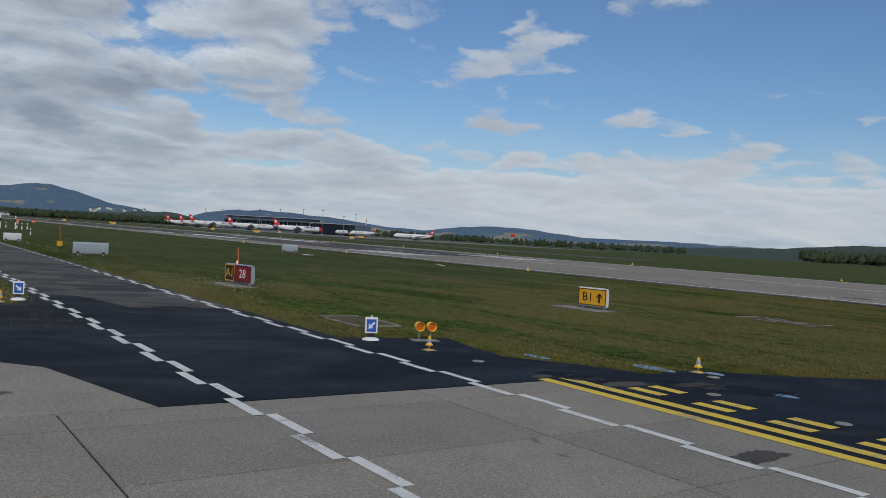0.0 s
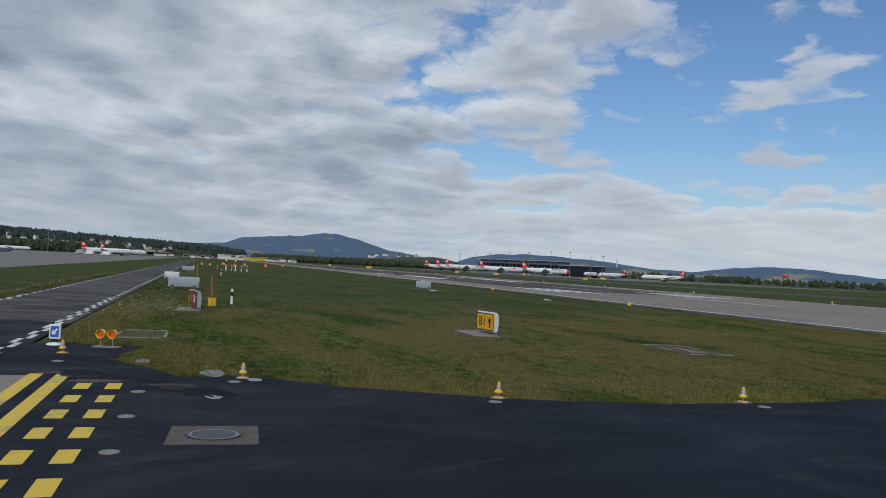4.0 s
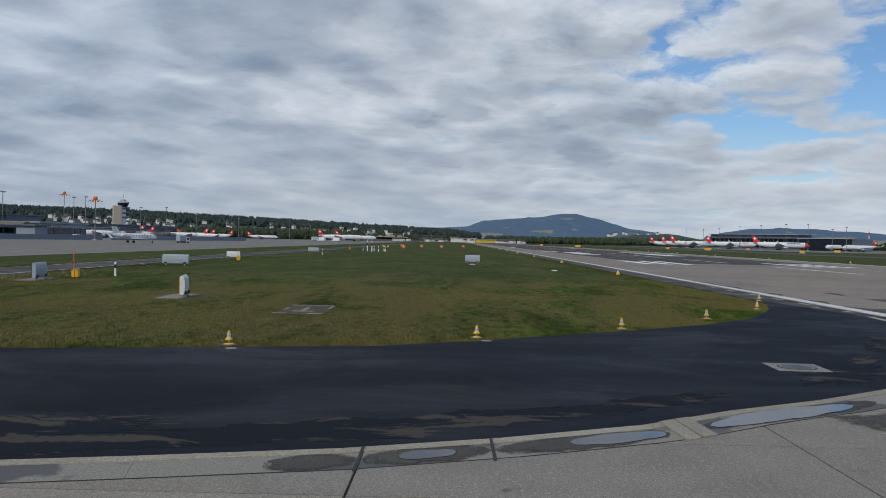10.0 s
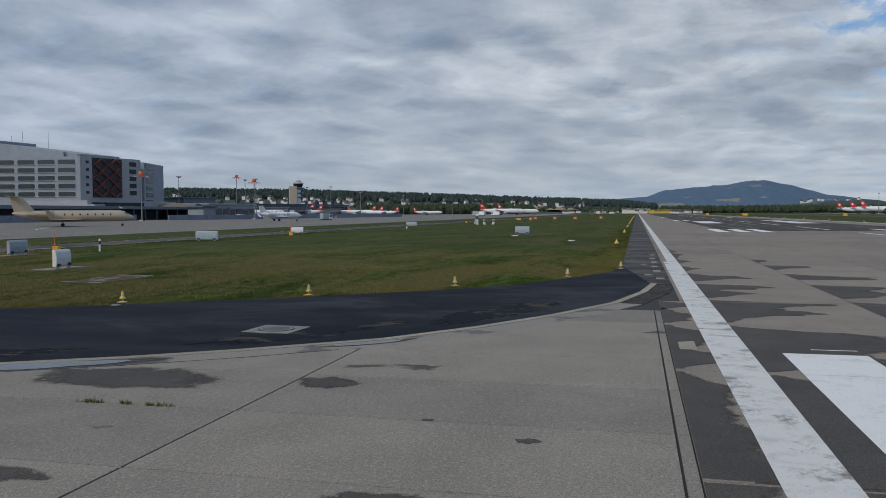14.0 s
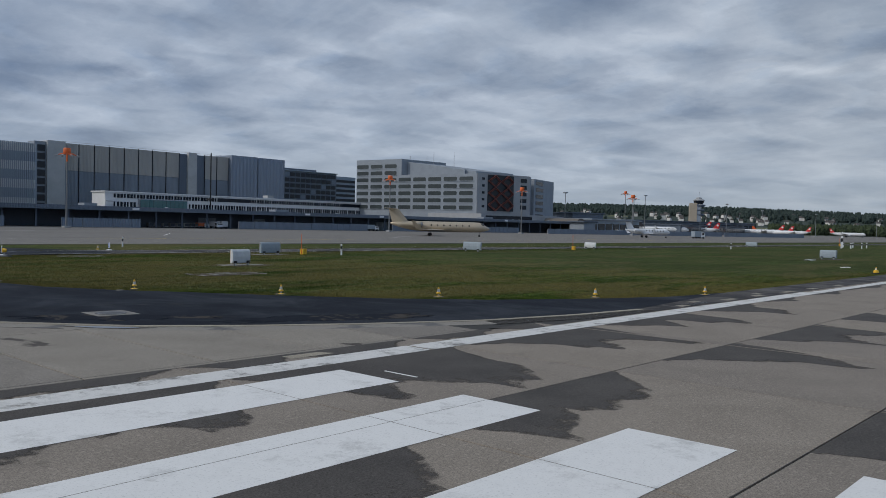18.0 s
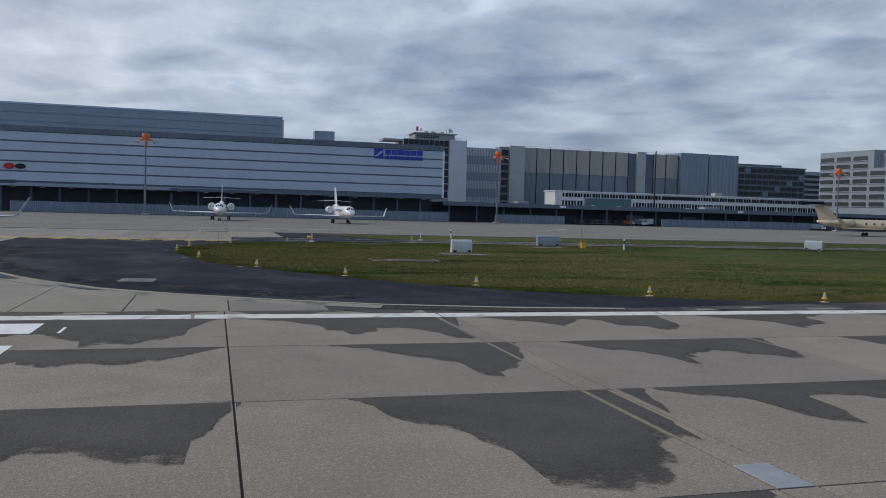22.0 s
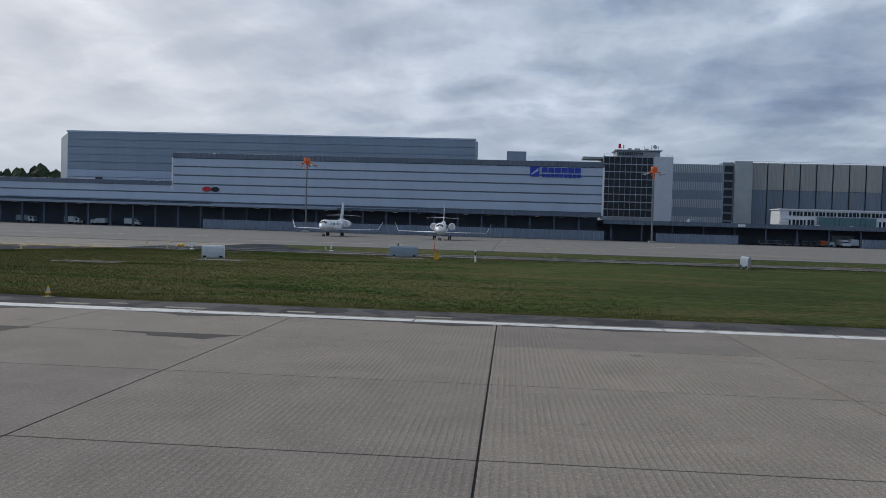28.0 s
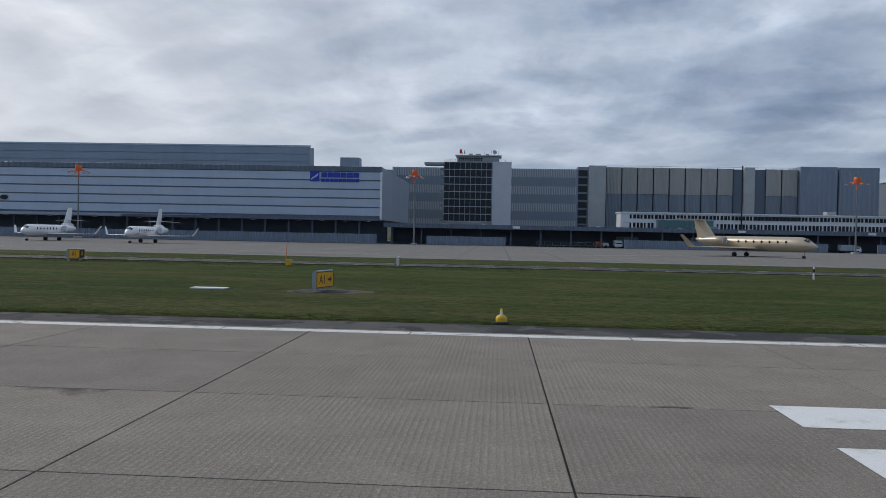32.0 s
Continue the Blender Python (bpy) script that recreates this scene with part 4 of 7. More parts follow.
def foil(root, tip, thick=0.11, n=8, mid=()):
    """A wing or fin between two chord lines, each (leading edge, trailing edge) as points."""
    rings = []
    a, b = Vector(tip[0]) - Vector(root[0]), Vector(root[1]) - Vector(root[0])
    up = b.cross(a).normalized()
    for le, te in (root, *mid, tip):
        le, te = Vector(le), Vector(te)
        c = (te - le).length
        ring = []
        for i in range(n + 1):
            t = 0.5 - 0.5 * math.cos(math.pi * i / n)
            h = thick * c * (1.5 * math.sqrt(max(t, 0)) - 0.9 * t - 0.6 * t * t) * 0.9
            ring.append((t, h))
        pts = [le + t * (te - le) + up * h for t, h in ring] + [le + t * (te - le) - up * h * 0.6 for t, h in reversed(ring[1:-1])]
        rings.append([tuple(p) for p in pts])
    return Geo().loft(rings)


def wheel(g, x, y, r, w):
    g.lathe([(r * 0.55, -w / 2), (r * 0.92, -w / 2), (r, -w / 4), (r, w / 4), (r * 0.92, w / 2), (r * 0.55, w / 2)], Matrix.Translation((x, y, r)) @ Matrix.Rotation(0, 4, "X"), 12, True, "y")
    return g


def business_jet(label, paint, length, span, radius, at, engines=2, ttail=True, stripe=None, group=""):
    """Nose towards +x, gear on the ground at z = 0."""
    s, r = length, radius
    jet = thing("business_jet", label, "aircraft", group, at=at)
    zc = r + 1.2
    part("fuselage", hull([(s * 0.5, zc - 0.32 * r, 0.02, 0.02), (s * 0.492, zc - 0.30 * r, 0.22 * r, 0.2 * r), (s * 0.465, zc - 0.22 * r, 0.52 * r, 0.46 * r), (s * 0.425, zc - 0.06 * r, 0.80 * r, 0.80 * r), (s * 0.385, zc, 0.95 * r, 0.97 * r), (s * 0.34, zc, r, r), (-s * 0.15, zc, r, r), (-s * 0.28, zc + 0.08 * r, 0.86 * r, 0.88 * r), (-s * 0.40, zc + 0.30 * r, 0.48 * r, 0.55 * r), (-s * 0.47, zc + 0.45 * r, 0.16 * r, 0.26 * r), (-s * 0.485, zc + 0.5 * r, 0.05, 0.08)]), paint, jet)
    screen = Geo()
    for i in (-2, -1, 0, 1):
        a0, a1 = radians(90 + i * 26 + 3), radians(90 + (i + 1) * 26 - 3)
        xs = (s * 0.448, s * 0.418)
        rr = ((0.68 * r, 0.63 * r, -0.155 * r), (0.845 * r, 0.845 * r, -0.045 * r))
        q = [(x, w * 1.02 * math.cos(a), zc + dz + h * 1.02 * math.sin(a)) for x, (w, h, dz), aa in ((xs[0], rr[0], (a0, a1)), (xs[1], rr[1], (a1, a0))) for a in aa]
        screen.add(q, [(0, 1, 2, 3), (3, 2, 1, 0)])
    part("windscreen", screen, PANE, jet, "dark cockpit windscreen")
    for side in (1, -1):
        for k in range(7):
            x = s * 0.30 - k * s * 0.062
            ring = [(x + 0.2 * math.cos(t * math.pi / 4), side * r * 0.985, zc + 0.28 * r + 0.26 * math.sin(t * math.pi / 4)) for t in range(8)]
            out = [(p[0], p[1] + side * 0.03 * r, p[2]) for p in ring]
            part("cabin_window", Geo().loft([ring, out] if side < 0 else [ring, out], None, False), PANE, jet)
        wing = foil(((s * 0.08, side * r * 0.5, zc - 0.70 * r), (-s * 0.15, side * r * 0.5, zc - 0.74 * r)), ((-s * 0.115, side * span * 0.46, zc - 0.82 * r + span * 0.014), (-s * 0.175, side * span * 0.46, zc - 0.82 * r + span * 0.014)))
        w = part("wing", wing, paint, jet)
        part("winglet", foil(((-s * 0.115, side * span * 0.458, zc - 0.82 * r + span * 0.014), (-s * 0.178, side * span * 0.458, zc - 0.82 * r + span * 0.014)), ((-s * 0.185, side * span * 0.5, zc - 0.62 * r + span * 0.085), (-s * 0.215, side * span * 0.5, zc - 0.62 * r + span * 0.085)), 0.1, 6), paint, w)
        ez, ey, ex = zc + 0.36 * r, side * r * 1.62, -s * 0.24
        eng = part("engine", Geo().lathe([(0.389 * r, ex - 0.13 * s), (0.555 * r, ex - 0.05 * s), (0.637 * r, ex + 0.02 * s), (0.590 * r, ex + 0.075 * s), (0.472 * r, ex + 0.078 * s), (0.425 * r, ex + 0.05 * s)], Matrix.Translation((0, ey, ez)), 14, True, "x"), paint, jet)
        part("intake", Geo().lathe([(0.02, ex + 0.062 * s), (0.454 * r, ex + 0.066 * s)], Matrix.Translation((0, ey, ez)), 14, True, "x"), ENGINE_IN, eng)
        part("intake_lip", Geo().lathe([(0.454 * r, ex + 0.074 * s), (0.507 * r, ex + 0.083 * s), (0.560 * r, ex + 0.072 * s)], Matrix.Translation((0, ey, ez)), 14, True, "x"), METAL, eng)
        part("pylon", Geo().box(ex - 0.05 * s, min(side * 0.75 * r, ey), ez - 0.12, ex + 0.04 * s, max(side * 0.75 * r, ey), ez + 0.10), paint, jet)
        gear = part("main_gear", Geo().tube([(-s * 0.09, side * r * 1.35, 0.4), (-s * 0.085, side * r * 1.25, zc - 0.6 * r)], 0.09, 6), GALV, jet)
        part("wheel", wheel(wheel(Geo(), -s * 0.09, side * r * 1.35 - 0.2, 0.42, 0.24), -s * 0.09, side * r * 1.35 + 0.2, 0.42, 0.24), BLACK, gear)
    nose = part("nose_gear", Geo().tube([(s * 0.40, 0, 0.3), (s * 0.405, 0, zc - 0.7 * r)], 0.07, 6), GALV, jet)
    part("wheel", wheel(wheel(Geo(), s * 0.40, -0.16, 0.28, 0.16), s * 0.40, 0.16, 0.28, 0.16), BLACK, nose)
    fz = zc + 0.55 * r
    top = fz + (0.140 if ttail else 0.235) * s
    fin = part("fin", foil(((-s * 0.29, 0, fz), (-s * 0.465, 0, fz)), ((-s * 0.405, 0, top), (-s * 0.505, 0, top)), 0.09), paint, jet)
    hz = top if ttail else fz + 0.09 * s
    hx = -s * 0.415 if ttail else -s * 0.405
    for side in (1, -1):
        part("tailplane", foil(((hx, side * 0.05, hz), (hx - 0.095 * s, side * 0.05, hz)), ((hx - 0.075 * s, side * span * 0.19, hz + (0.1 if ttail else -0.2)), (hx - 0.115 * s, side * span * 0.19, hz + (0.1 if ttail else -0.2))), 0.09, 6), paint, jet)
    if engines == 3:
        part("centre_engine", Geo().lathe([(0.34 * r, -0.50 * s), (0.42 * r, -0.42 * s), (0.42 * r, -0.36 * s), (0.30 * r, -0.29 * s), (0.24 * r, -0.285 * s)], Matrix.Translation((0, 0, zc + 0.95 * r)), 12, True, "x"), paint, jet)
    if stripe:
        g = Geo()
        for side in (1, -1):
            for x0, x1, z0, z1 in ((0.40, 0.30, -0.45, -0.10), (0.30, 0.12, -0.10, 0.02)):
                g.add([(x0 * s, side * r * 0.9, zc + z0 * r), (x1 * s, side * r * 1.012, zc + z1 * r), (x1 * s, side * r * 1.012, zc + (z1 - 0.13) * r), (x0 * s, side * r * 0.86, zc + (z0 - 0.12) * r)], [(0, 1, 2, 3), (3, 2, 1, 0)])
        part("stripe", g, stripe, jet, "thin curved cheat line")
    return jet


business_jet("white three-engined business jet with upturned wingtips parked on the apron", HULL, 20.2, 21.4, 1.25, pose(33.4, 156.5, 0, 0, 0, -92), 3, False, None, "parked business jets")
business_jet("white business jet with red cheat line on the apron", HULL, 20.2, 21.4, 1.25, pose(58.6, 151.5, 0, 0, 0, -88), 3, False, TAILRED, "parked business jets")
business_jet("champagne-coloured long-range business jet on the apron", GOLD, 28.4, 27.6, 1.42, pose(187.1, 139.4, 0, 0, 0, -53), 2, True, None, "parked business jets")
business_jet("white T-tailed business jet standing on the apron", HULL, 20.5, 19.5, 1.15, pose(309, 139, 0, 0, 0, -28), 2, True, None, "parked business jets")


def airliner(label, length, at, tail=TAILRED, nose=None, mark=True, bars=0):
    """Nose towards +x, wheels on the ground."""
    s = length
    r = s * 0.047
    zc = r * 2.05
    jet = thing("airliner", label, "aircraft", "parked airliners", at=at)
    part("fuselage", hull([(s * 0.5, zc - 0.25 * r, 0.03, 0.03), (s * 0.485, zc - 0.2 * r, 0.42 * r, 0.4 * r), (s * 0.455, zc - 0.05 * r, 0.78 * r, 0.78 * r), (s * 0.41, zc, r, r), (-s * 0.22, zc, r, r), (-s * 0.36, zc + 0.2 * r, 0.66 * r, 0.72 * r), (-s * 0.47, zc + 0.5 * r, 0.22 * r, 0.28 * r), (-s * 0.49, zc + 0.55 * r, 0.05, 0.05)], 16), HULL, jet)
    if nose:
        part("nose_paint", hull([(s * 0.502, zc - 0.25 * r, 0.05, 0.05), (s * 0.487, zc - 0.2 * r, 0.44 * r, 0.42 * r), (s * 0.455, zc - 0.05 * r, 0.80 * r, 0.80 * r), (s * 0.41, zc, 1.02 * r, 1.02 * r)], 16), nose, jet, "painted red nose")
    part("windscreen", Geo().box(s * 0.462, -0.5 * r, zc + 0.28 * r, s * 0.474, 0.5 * r, zc + 0.50 * r), PANE, jet)
    for side in (1, -1):
        part("wing", foil(((s * 0.10, side * r * 0.6, zc - 0.55 * r), (-s * 0.11, side * r * 0.6, zc - 0.62 * r)), ((-s * 0.13, side * s * 0.46, zc + 0.5 * r), (-s * 0.175, side * s * 0.46, zc + 0.5 * r))), HULL, jet)
        part("winglet", foil(((-s * 0.13, side * s * 0.459, zc + 0.5 * r), (-s * 0.175, side * s * 0.459, zc + 0.5 * r)), ((-s * 0.165, side * s * 0.475, zc + 1.4 * r), (-s * 0.185, side * s * 0.475, zc + 1.4 * r)), 0.1, 5), HULL, jet)
        part("engine", Geo().lathe([(0.25 * r, -0.02 * s), (0.46 * r, 0.02 * s), (0.52 * r, 0.07 * s), (0.45 * r, 0.092 * s), (0.05, 0.085 * s)], Matrix.Translation((0, side * s * 0.15, zc - 1.05 * r)), 12, True, "x"), METAL, jet)
        part("tailplane", foil(((-s * 0.39, side * 0.1 * r, zc + 0.5 * r), (-s * 0.47, side * 0.1 * r, zc + 0.5 * r)), ((-s * 0.455, side * s * 0.155, zc + 0.8 * r), (-s * 0.49, side * s * 0.155, zc + 0.8 * r)), 0.09, 5), HULL, jet)
        gear = part("main_gear", Geo().tube([(-s * 0.04, side * s * 0.06, 0.6), (-s * 0.03, side * s * 0.06, zc - 0.5 * r)], 0.25, 6), GALV, jet)
        part("wheel", wheel(wheel(Geo(), -s * 0.05, side * s * 0.06, 0.65, 1.3), -s * 0.022, side * s * 0.06, 0.65, 1.3), BLACK, gear)
        g = Geo()
        for k in range(24):
            x = s * 0.38 - k * s * 0.026
            g.box(x, min(side * 0.985 * r, side * 1.005 * r), zc + 0.22 * r, x + s * 0.009, max(side * 0.985 * r, side * 1.005 * r), zc + 0.36 * r)
        part("window_row", g, PANE, jet)
        for k in range(bars):
            x = s * 0.30 - k * s * 0.028
            part("name_bar", Geo().box(x, min(side * 0.90 * r, side * 1.0 * r), zc + 0.42 * r, x + s * 0.019, max(side * 0.90 * r, side * 1.0 * r), zc + 0.78 * r), BLUE_SIGN if nose else TAILRED, jet)
    gear = part("nose_gear", Geo().tube([(s * 0.40, 0, 0.5), (s * 0.40, 0, zc - 0.6 * r)], 0.18, 6), GALV, jet)
    part("wheel", wheel(Geo(), s * 0.40, 0, 0.5, 0.9), BLACK, gear)
    fz = zc + 0.7 * r
    fin = part("fin", foil(((-s * 0.345, 0, fz), (-s * 0.475, 0, fz)), ((-s * 0.455, 0, fz + s * 0.126), (-s * 0.505, 0, fz + s * 0.126)), 0.09), tail, jet, "painted tail fin")
    if mark:
        cx, cz, q = -s * 0.453, fz + s * 0.075, s * 0.0095
        g = Geo()
        g.box(cx - 2.6 * q, -0.0115 * s, cz - q, cx + 2.6 * q, 0.0115 * s, cz + q).box(cx - q, -0.012 * s, cz - 2.6 * q, cx + q, 0.012 * s, cz + 2.6 * q)
        part("tail_cross", g, HULL, fin, "plain white cross on the fin")
    return jet


def from_bearing(az, dist, x0=6.5, y0=26.0):
    return x0 + dist * math.cos(radians(az)), y0 + dist * math.sin(radians(az))


# rank of airliners at the midfield dock: bearing of the tail, distance, length, heading
for az, dist, s, hd, nose, bars in ((-13.75, 1010, 48, -84, None, 0), (-14.5, 985, 50, -84, None, 0), (-15.1, 960, 54, -88, None, 4), (-17.4, 900, 52, -92, None, 4), (-20.3, 850, 53, -98, TAILRED, 8), (-26.0, 905, 42, 120, None, 0), (-27.3, 890, 42, 110, None, 0)):
    tx, ty = from_bearing(az, dist)
    h = radians(hd)
    airliner("white airliner with red nose and red tail at the dock" if nose else "white airliner with red tail fin at the dock", s, pose(tx + 0.46 * s * math.cos(h), ty + 0.46 * s * math.sin(h), 0, 0, 0, hd), TAILRED, nose, True, bars)
airliner("plain white airliner being handled at the dock", 40, pose(*from_bearing(-29.6, 760), 0, 0, 0, 75), TAILRED, None, True, 0)
# airliners on the apron before the main terminal, seen from the runway end
for az, dist, s, hd, tail in ((19.5, 880, 36, -60, ORANGE_TAIL), (17.7, 860, 40, 100, TAILRED), (17.2, 900, 38, 102, TAILRED), (16.1, 850, 34, 98, TAILRED), (14.95, 900, 32, -78, TAILRED), (10.25, 845, 46, -78, TAILRED), (9.05, 880, 44, -80, TAILRED), (21.9, 720, 42, 115, TAILRED), (21.3, 700, 38, 120, TAILRED), (26.2, 640, 38, -60, BLACKTAIL)):
    tx, ty = from_bearing(az, dist, 6.9, 6.7)
    h = radians(hd)
    airliner("white airliner with black tail fin on the apron" if tail is BLACKTAIL else "white airliner with coloured tail fin on the apron", s, pose(tx + 0.46 * s * math.cos(h), ty + 0.46 * s * math.sin(h), 0, 0, 0, hd), tail, None, tail is TAILRED, 0)

# ---- painted markings ----


def paint(name, boxes, material, label, z=0.0):
    g = Geo()
    for x0, y0, x1, y1 in boxes:
        g.add([(x0, y0, z + 0.006), (x1, y0, z + 0.006), (x1, y1, z + 0.006), (x0, y1, z + 0.006)], [(0, 1, 2, 3)])
    return structure(name, g, material, label, "marking")


rng = random.Random(5)
segs = [(-60, -0.45, 31.4, 0.45)]
x = 31.5
while x < 2900:
    step = rng.uniform(5.5, 8.5) if x < 400 else 60
    segs.append((x, -0.45, x + step - 0.06, 0.45 if x < 60 else 0.22))
    x += step
paint("edge_line", segs, EDGE_LINE, "worn white runway edge line")
for k in range(9):
    y = -1.12 - 3.53 * k
    cross = [-2.3, 3.8, 11.0, 18.1, 25.2, 27.75]
    bands = [(y - 1.8, -5.257), (-5.243, y)] if y - 1.8 < -5.25 < y else [(y - 1.8, y)]
    paint("threshold_bar", [(x0 + 0.008, y0, x1 - 0.008, y1) for x0, x1 in zip(cross, cross[1:]) for y0, y1 in bands], WHITE_LINE, "white threshold bar painted on the concrete")
for x0, ys in ((142.4, (-10.25, -13.5, -16.8)), (142.4, (-37.5, -40.8, -44.0)), (292, (-10.25, -13.5)), (292, (-40.0, -43.2)), (442, (-10.25,)), (442, (-43.2,))):
    for y in ys:
        paint("touchdown_bar", [(x0, y - 1.85, x0 + 22.5, y)], WHITE_LINE, "white touchdown stripe painted on the runway")
for x0 in (240,):
    for y in (-15, -39):
        paint("aiming_mark", [(x0, y - 6, x0 + 45, y)], WHITE_LINE, "broad white aiming mark on the runway")
for k in range(60):
    paint("centre_dash", [(60 + 50 * k, -30.3, 90 + 50 * k, -29.7)], WHITE_LINE, "white runway centre line dash")
paint("edge_line", [(60, -59.4, 2900, -58.5)], WHITE_LINE, "white line along the far runway edge")
# hold position marking: two solid and two broken yellow lines
for y in (53.52, 52.86):
    paint("hold_line", [(9, y, 33.9, y + 0.34)], YELLOW_LINE, "solid yellow holding line across the taxiway")
for row, y in enumerate((52.15, 51.45)):
    for k in range(12):
        x1 = 32.3 - 1.82 * k
        paint("hold_dash", [(x1 - 0.95, y, x1, y + 0.34)], YELLOW_LINE, "broken yellow holding line dash")
# service road edges: staggered dashes over the taxiway, plain dashes beyond
for y in (55.55, 61.25):
    for k in range(46):
        xx = 4 + 1.5 * k
        paint("road_dash", [(xx, y + (0.15 if k % 2 else -0.07), xx + 1.5, y + (0.36 if k % 2 else 0.14))], EDGE_LINE, "staggered white service road dash")
    for k in range(70):
        xx = 73 + 2.6 * k
        paint("road_dash", [(xx, y, xx + 1.4, y + 0.2)], EDGE_LINE, "white service road edge dash")
for x0, y0, w, a in ((30, 96, 30, 0.15), (70, 105, 50, -0.1), (120, 92, 60, 0.05), (150, 120, 40, 0.6), (95, 125, 24, 1.0), (60, 150, 30, 0.4), (210, 110, 50, -0.4), (-20, 110, 40, 0.2)):
    g = Geo()
    g.box(0, -0.12, 0.005, w, 0.12, 0.008, pose(x0, y0, 0, 0, 0, math.degrees(a)))
    structure("apron_line", g, YELLOW_LINE if w > 45 else WHITE_LINE, "thin painted guide line on the apron", "marking")

# ---- taxiway edge lights ----
PALE_PLATE = plain("weathered_concrete_pad", (0.25, 0.235, 0.21), 0.85, 0, 0.3, 4.0)
SILVER = plain("silver_reflector", (0.60, 0.61, 0.62), 0.3, 0.6)
LENS = plain("amber_lens", (0.60, 0.13, 0.02), 0.12)


def edge_light(at):
    e = thing("edge_light", "yellow and silver edge light cone on a pale pad", "runway light", "taxiway edge lights", at=at)
    part("pad", Geo().box(-0.30, -0.30, -0.05, 0.30, 0.30, 0.025, bevel=0.01), PALE_PLATE, e, "pale square concrete pad")
    part("base_ring", Geo().lathe([(0.25, 0.025), (0.25, 0.04), (0.18, 0.05)]), YELLOW, e)
    part("stem", Geo().lathe([(0.05, 0.05), (0.05, 0.20)], None, 8), GALV, e)
    part("collar", Geo().lathe([(0.08, 0.17), (0.19, 0.19), (0.20, 0.24), (0.13, 0.30)]), YELLOW, e, "yellow lower collar")
    part("neck", Geo().lathe([(0.125, 0.30), (0.10, 0.37), (0.115, 0.40), (0.085, 0.48)]), SILVER, e, "silver middle band")
    part("cap", Geo().lathe([(0.088, 0.48), (0.10, 0.50), (0.045, 0.58), (0.01, 0.61)]), YELLOW, e, "yellow pointed cap")
    return e


first_light = edge_light(pose(33.4, 48.5, 0))
first_light.scale = (0.56, 0.56, 0.70)
for x, y in ((30.2, 42.3), (29.55, 35.5), (31.15, 27.9), (34.25, 20.4), (38.15, 14.75), (43.25, 9.95), (49.3, 5.5), (55.75, 3.0), (53.0, 63.2), (38.7, 53.8), (31.0, 66), (30.5, 74), (12, 88)):
    copy_thing(first_light, pose(x, y, 0, 0, 0, rng.uniform(0, 90)))
disc = tagged(part("inset_light", Geo().lathe([(0.17, -0.05), (0.17, 0.010), (0.13, 0.020), (0.02, 0.024)], None, 16), PALE_PLATE), "flush white inset light in the black asphalt", "runway light", "inset lights")
disc.matrix_basis = pose(32.7, 48.75, 0)
for x, y in ((29.6, 42.6), (28.8, 35.4), (30.3, 27.6), (33.4, 20.1), (31.0, 51.0), (27.9, 51.0), (24.8, 51.0), (36.6, 53.6)):
    copy_thing(disc, pose(x, y, 0))


def runway_light(at):
    e = thing("runway_light", "yellow runway edge light with white tip on a dark pad", "runway light", "runway edge lights", at=at)
    part("pad", Geo().lathe([(0.55, -0.04), (0.55, 0.02), (0.5, 0.03)], None, 16), ASPHALT_OLD, e)
    part("body", Geo().lathe([(0.34, 0.03), (0.36, 0.10), (0.34, 0.22), (0.20, 0.30), (0.12, 0.32)]), YELLOW, e, "yellow domed body")
    part("neck", Geo().lathe([(0.11, 0.32), (0.09, 0.44), (0.10, 0.46)]), WHITE, e)
    part("tip", Geo().lathe([(0.10, 0.46), (0.07, 0.54), (0.01, 0.58)]), YELLOW, e)
    return e


first = runway_light(pose(92.2, 4.1, 0))
first.scale = (0.6, 0.6, 0.9)
for k in list(range(1, 12)):
    copy_thing(first, pose(92.2 + 45 * k, 4.0, 0))
for k in range(14):
    copy_thing(first, pose(47 + 45 * k, -63.0, 0))

# ---- guidance signs ----
SIGN_YELLOW = plain("yellow_sign_face", (0.80, 0.40, 0.02), 0.4)
SIGN_RED = plain("red_sign_face", (0.22, 0.014, 0.016), 0.4)
SIGN_BLACK = plain("black_sign_face", (0.012, 0.012, 0.014), 0.4)
SIGN_BLUE = plain("blue_sign_face", (0.015, 0.12, 0.50), 0.4)


def arrow(size, turn, y):
    """A flat arrow in the x-z plane."""
    w = size * 0.11
    pts = [(-w / size, -0.5), (w / size, -0.5), (w / size, 0.20), (0.25, -0.02), (0.36, 0.08), (0.0, 0.5), (-0.36, 0.08), (-0.25, -0.02), (-w / size, 0.20)]
    c, s = math.cos(radians(turn)), math.sin(radians(turn))
    v = [(size * (c * a - s * b), y, size * (s * a + c * b)) for a, b in pts]
    g = Geo()
    g.add(v, [(0, 1, 2, 8), (3, 4, 5), (2, 3, 5), (2, 5, 8), (5, 6, 7), (5, 7, 8)])
    return g


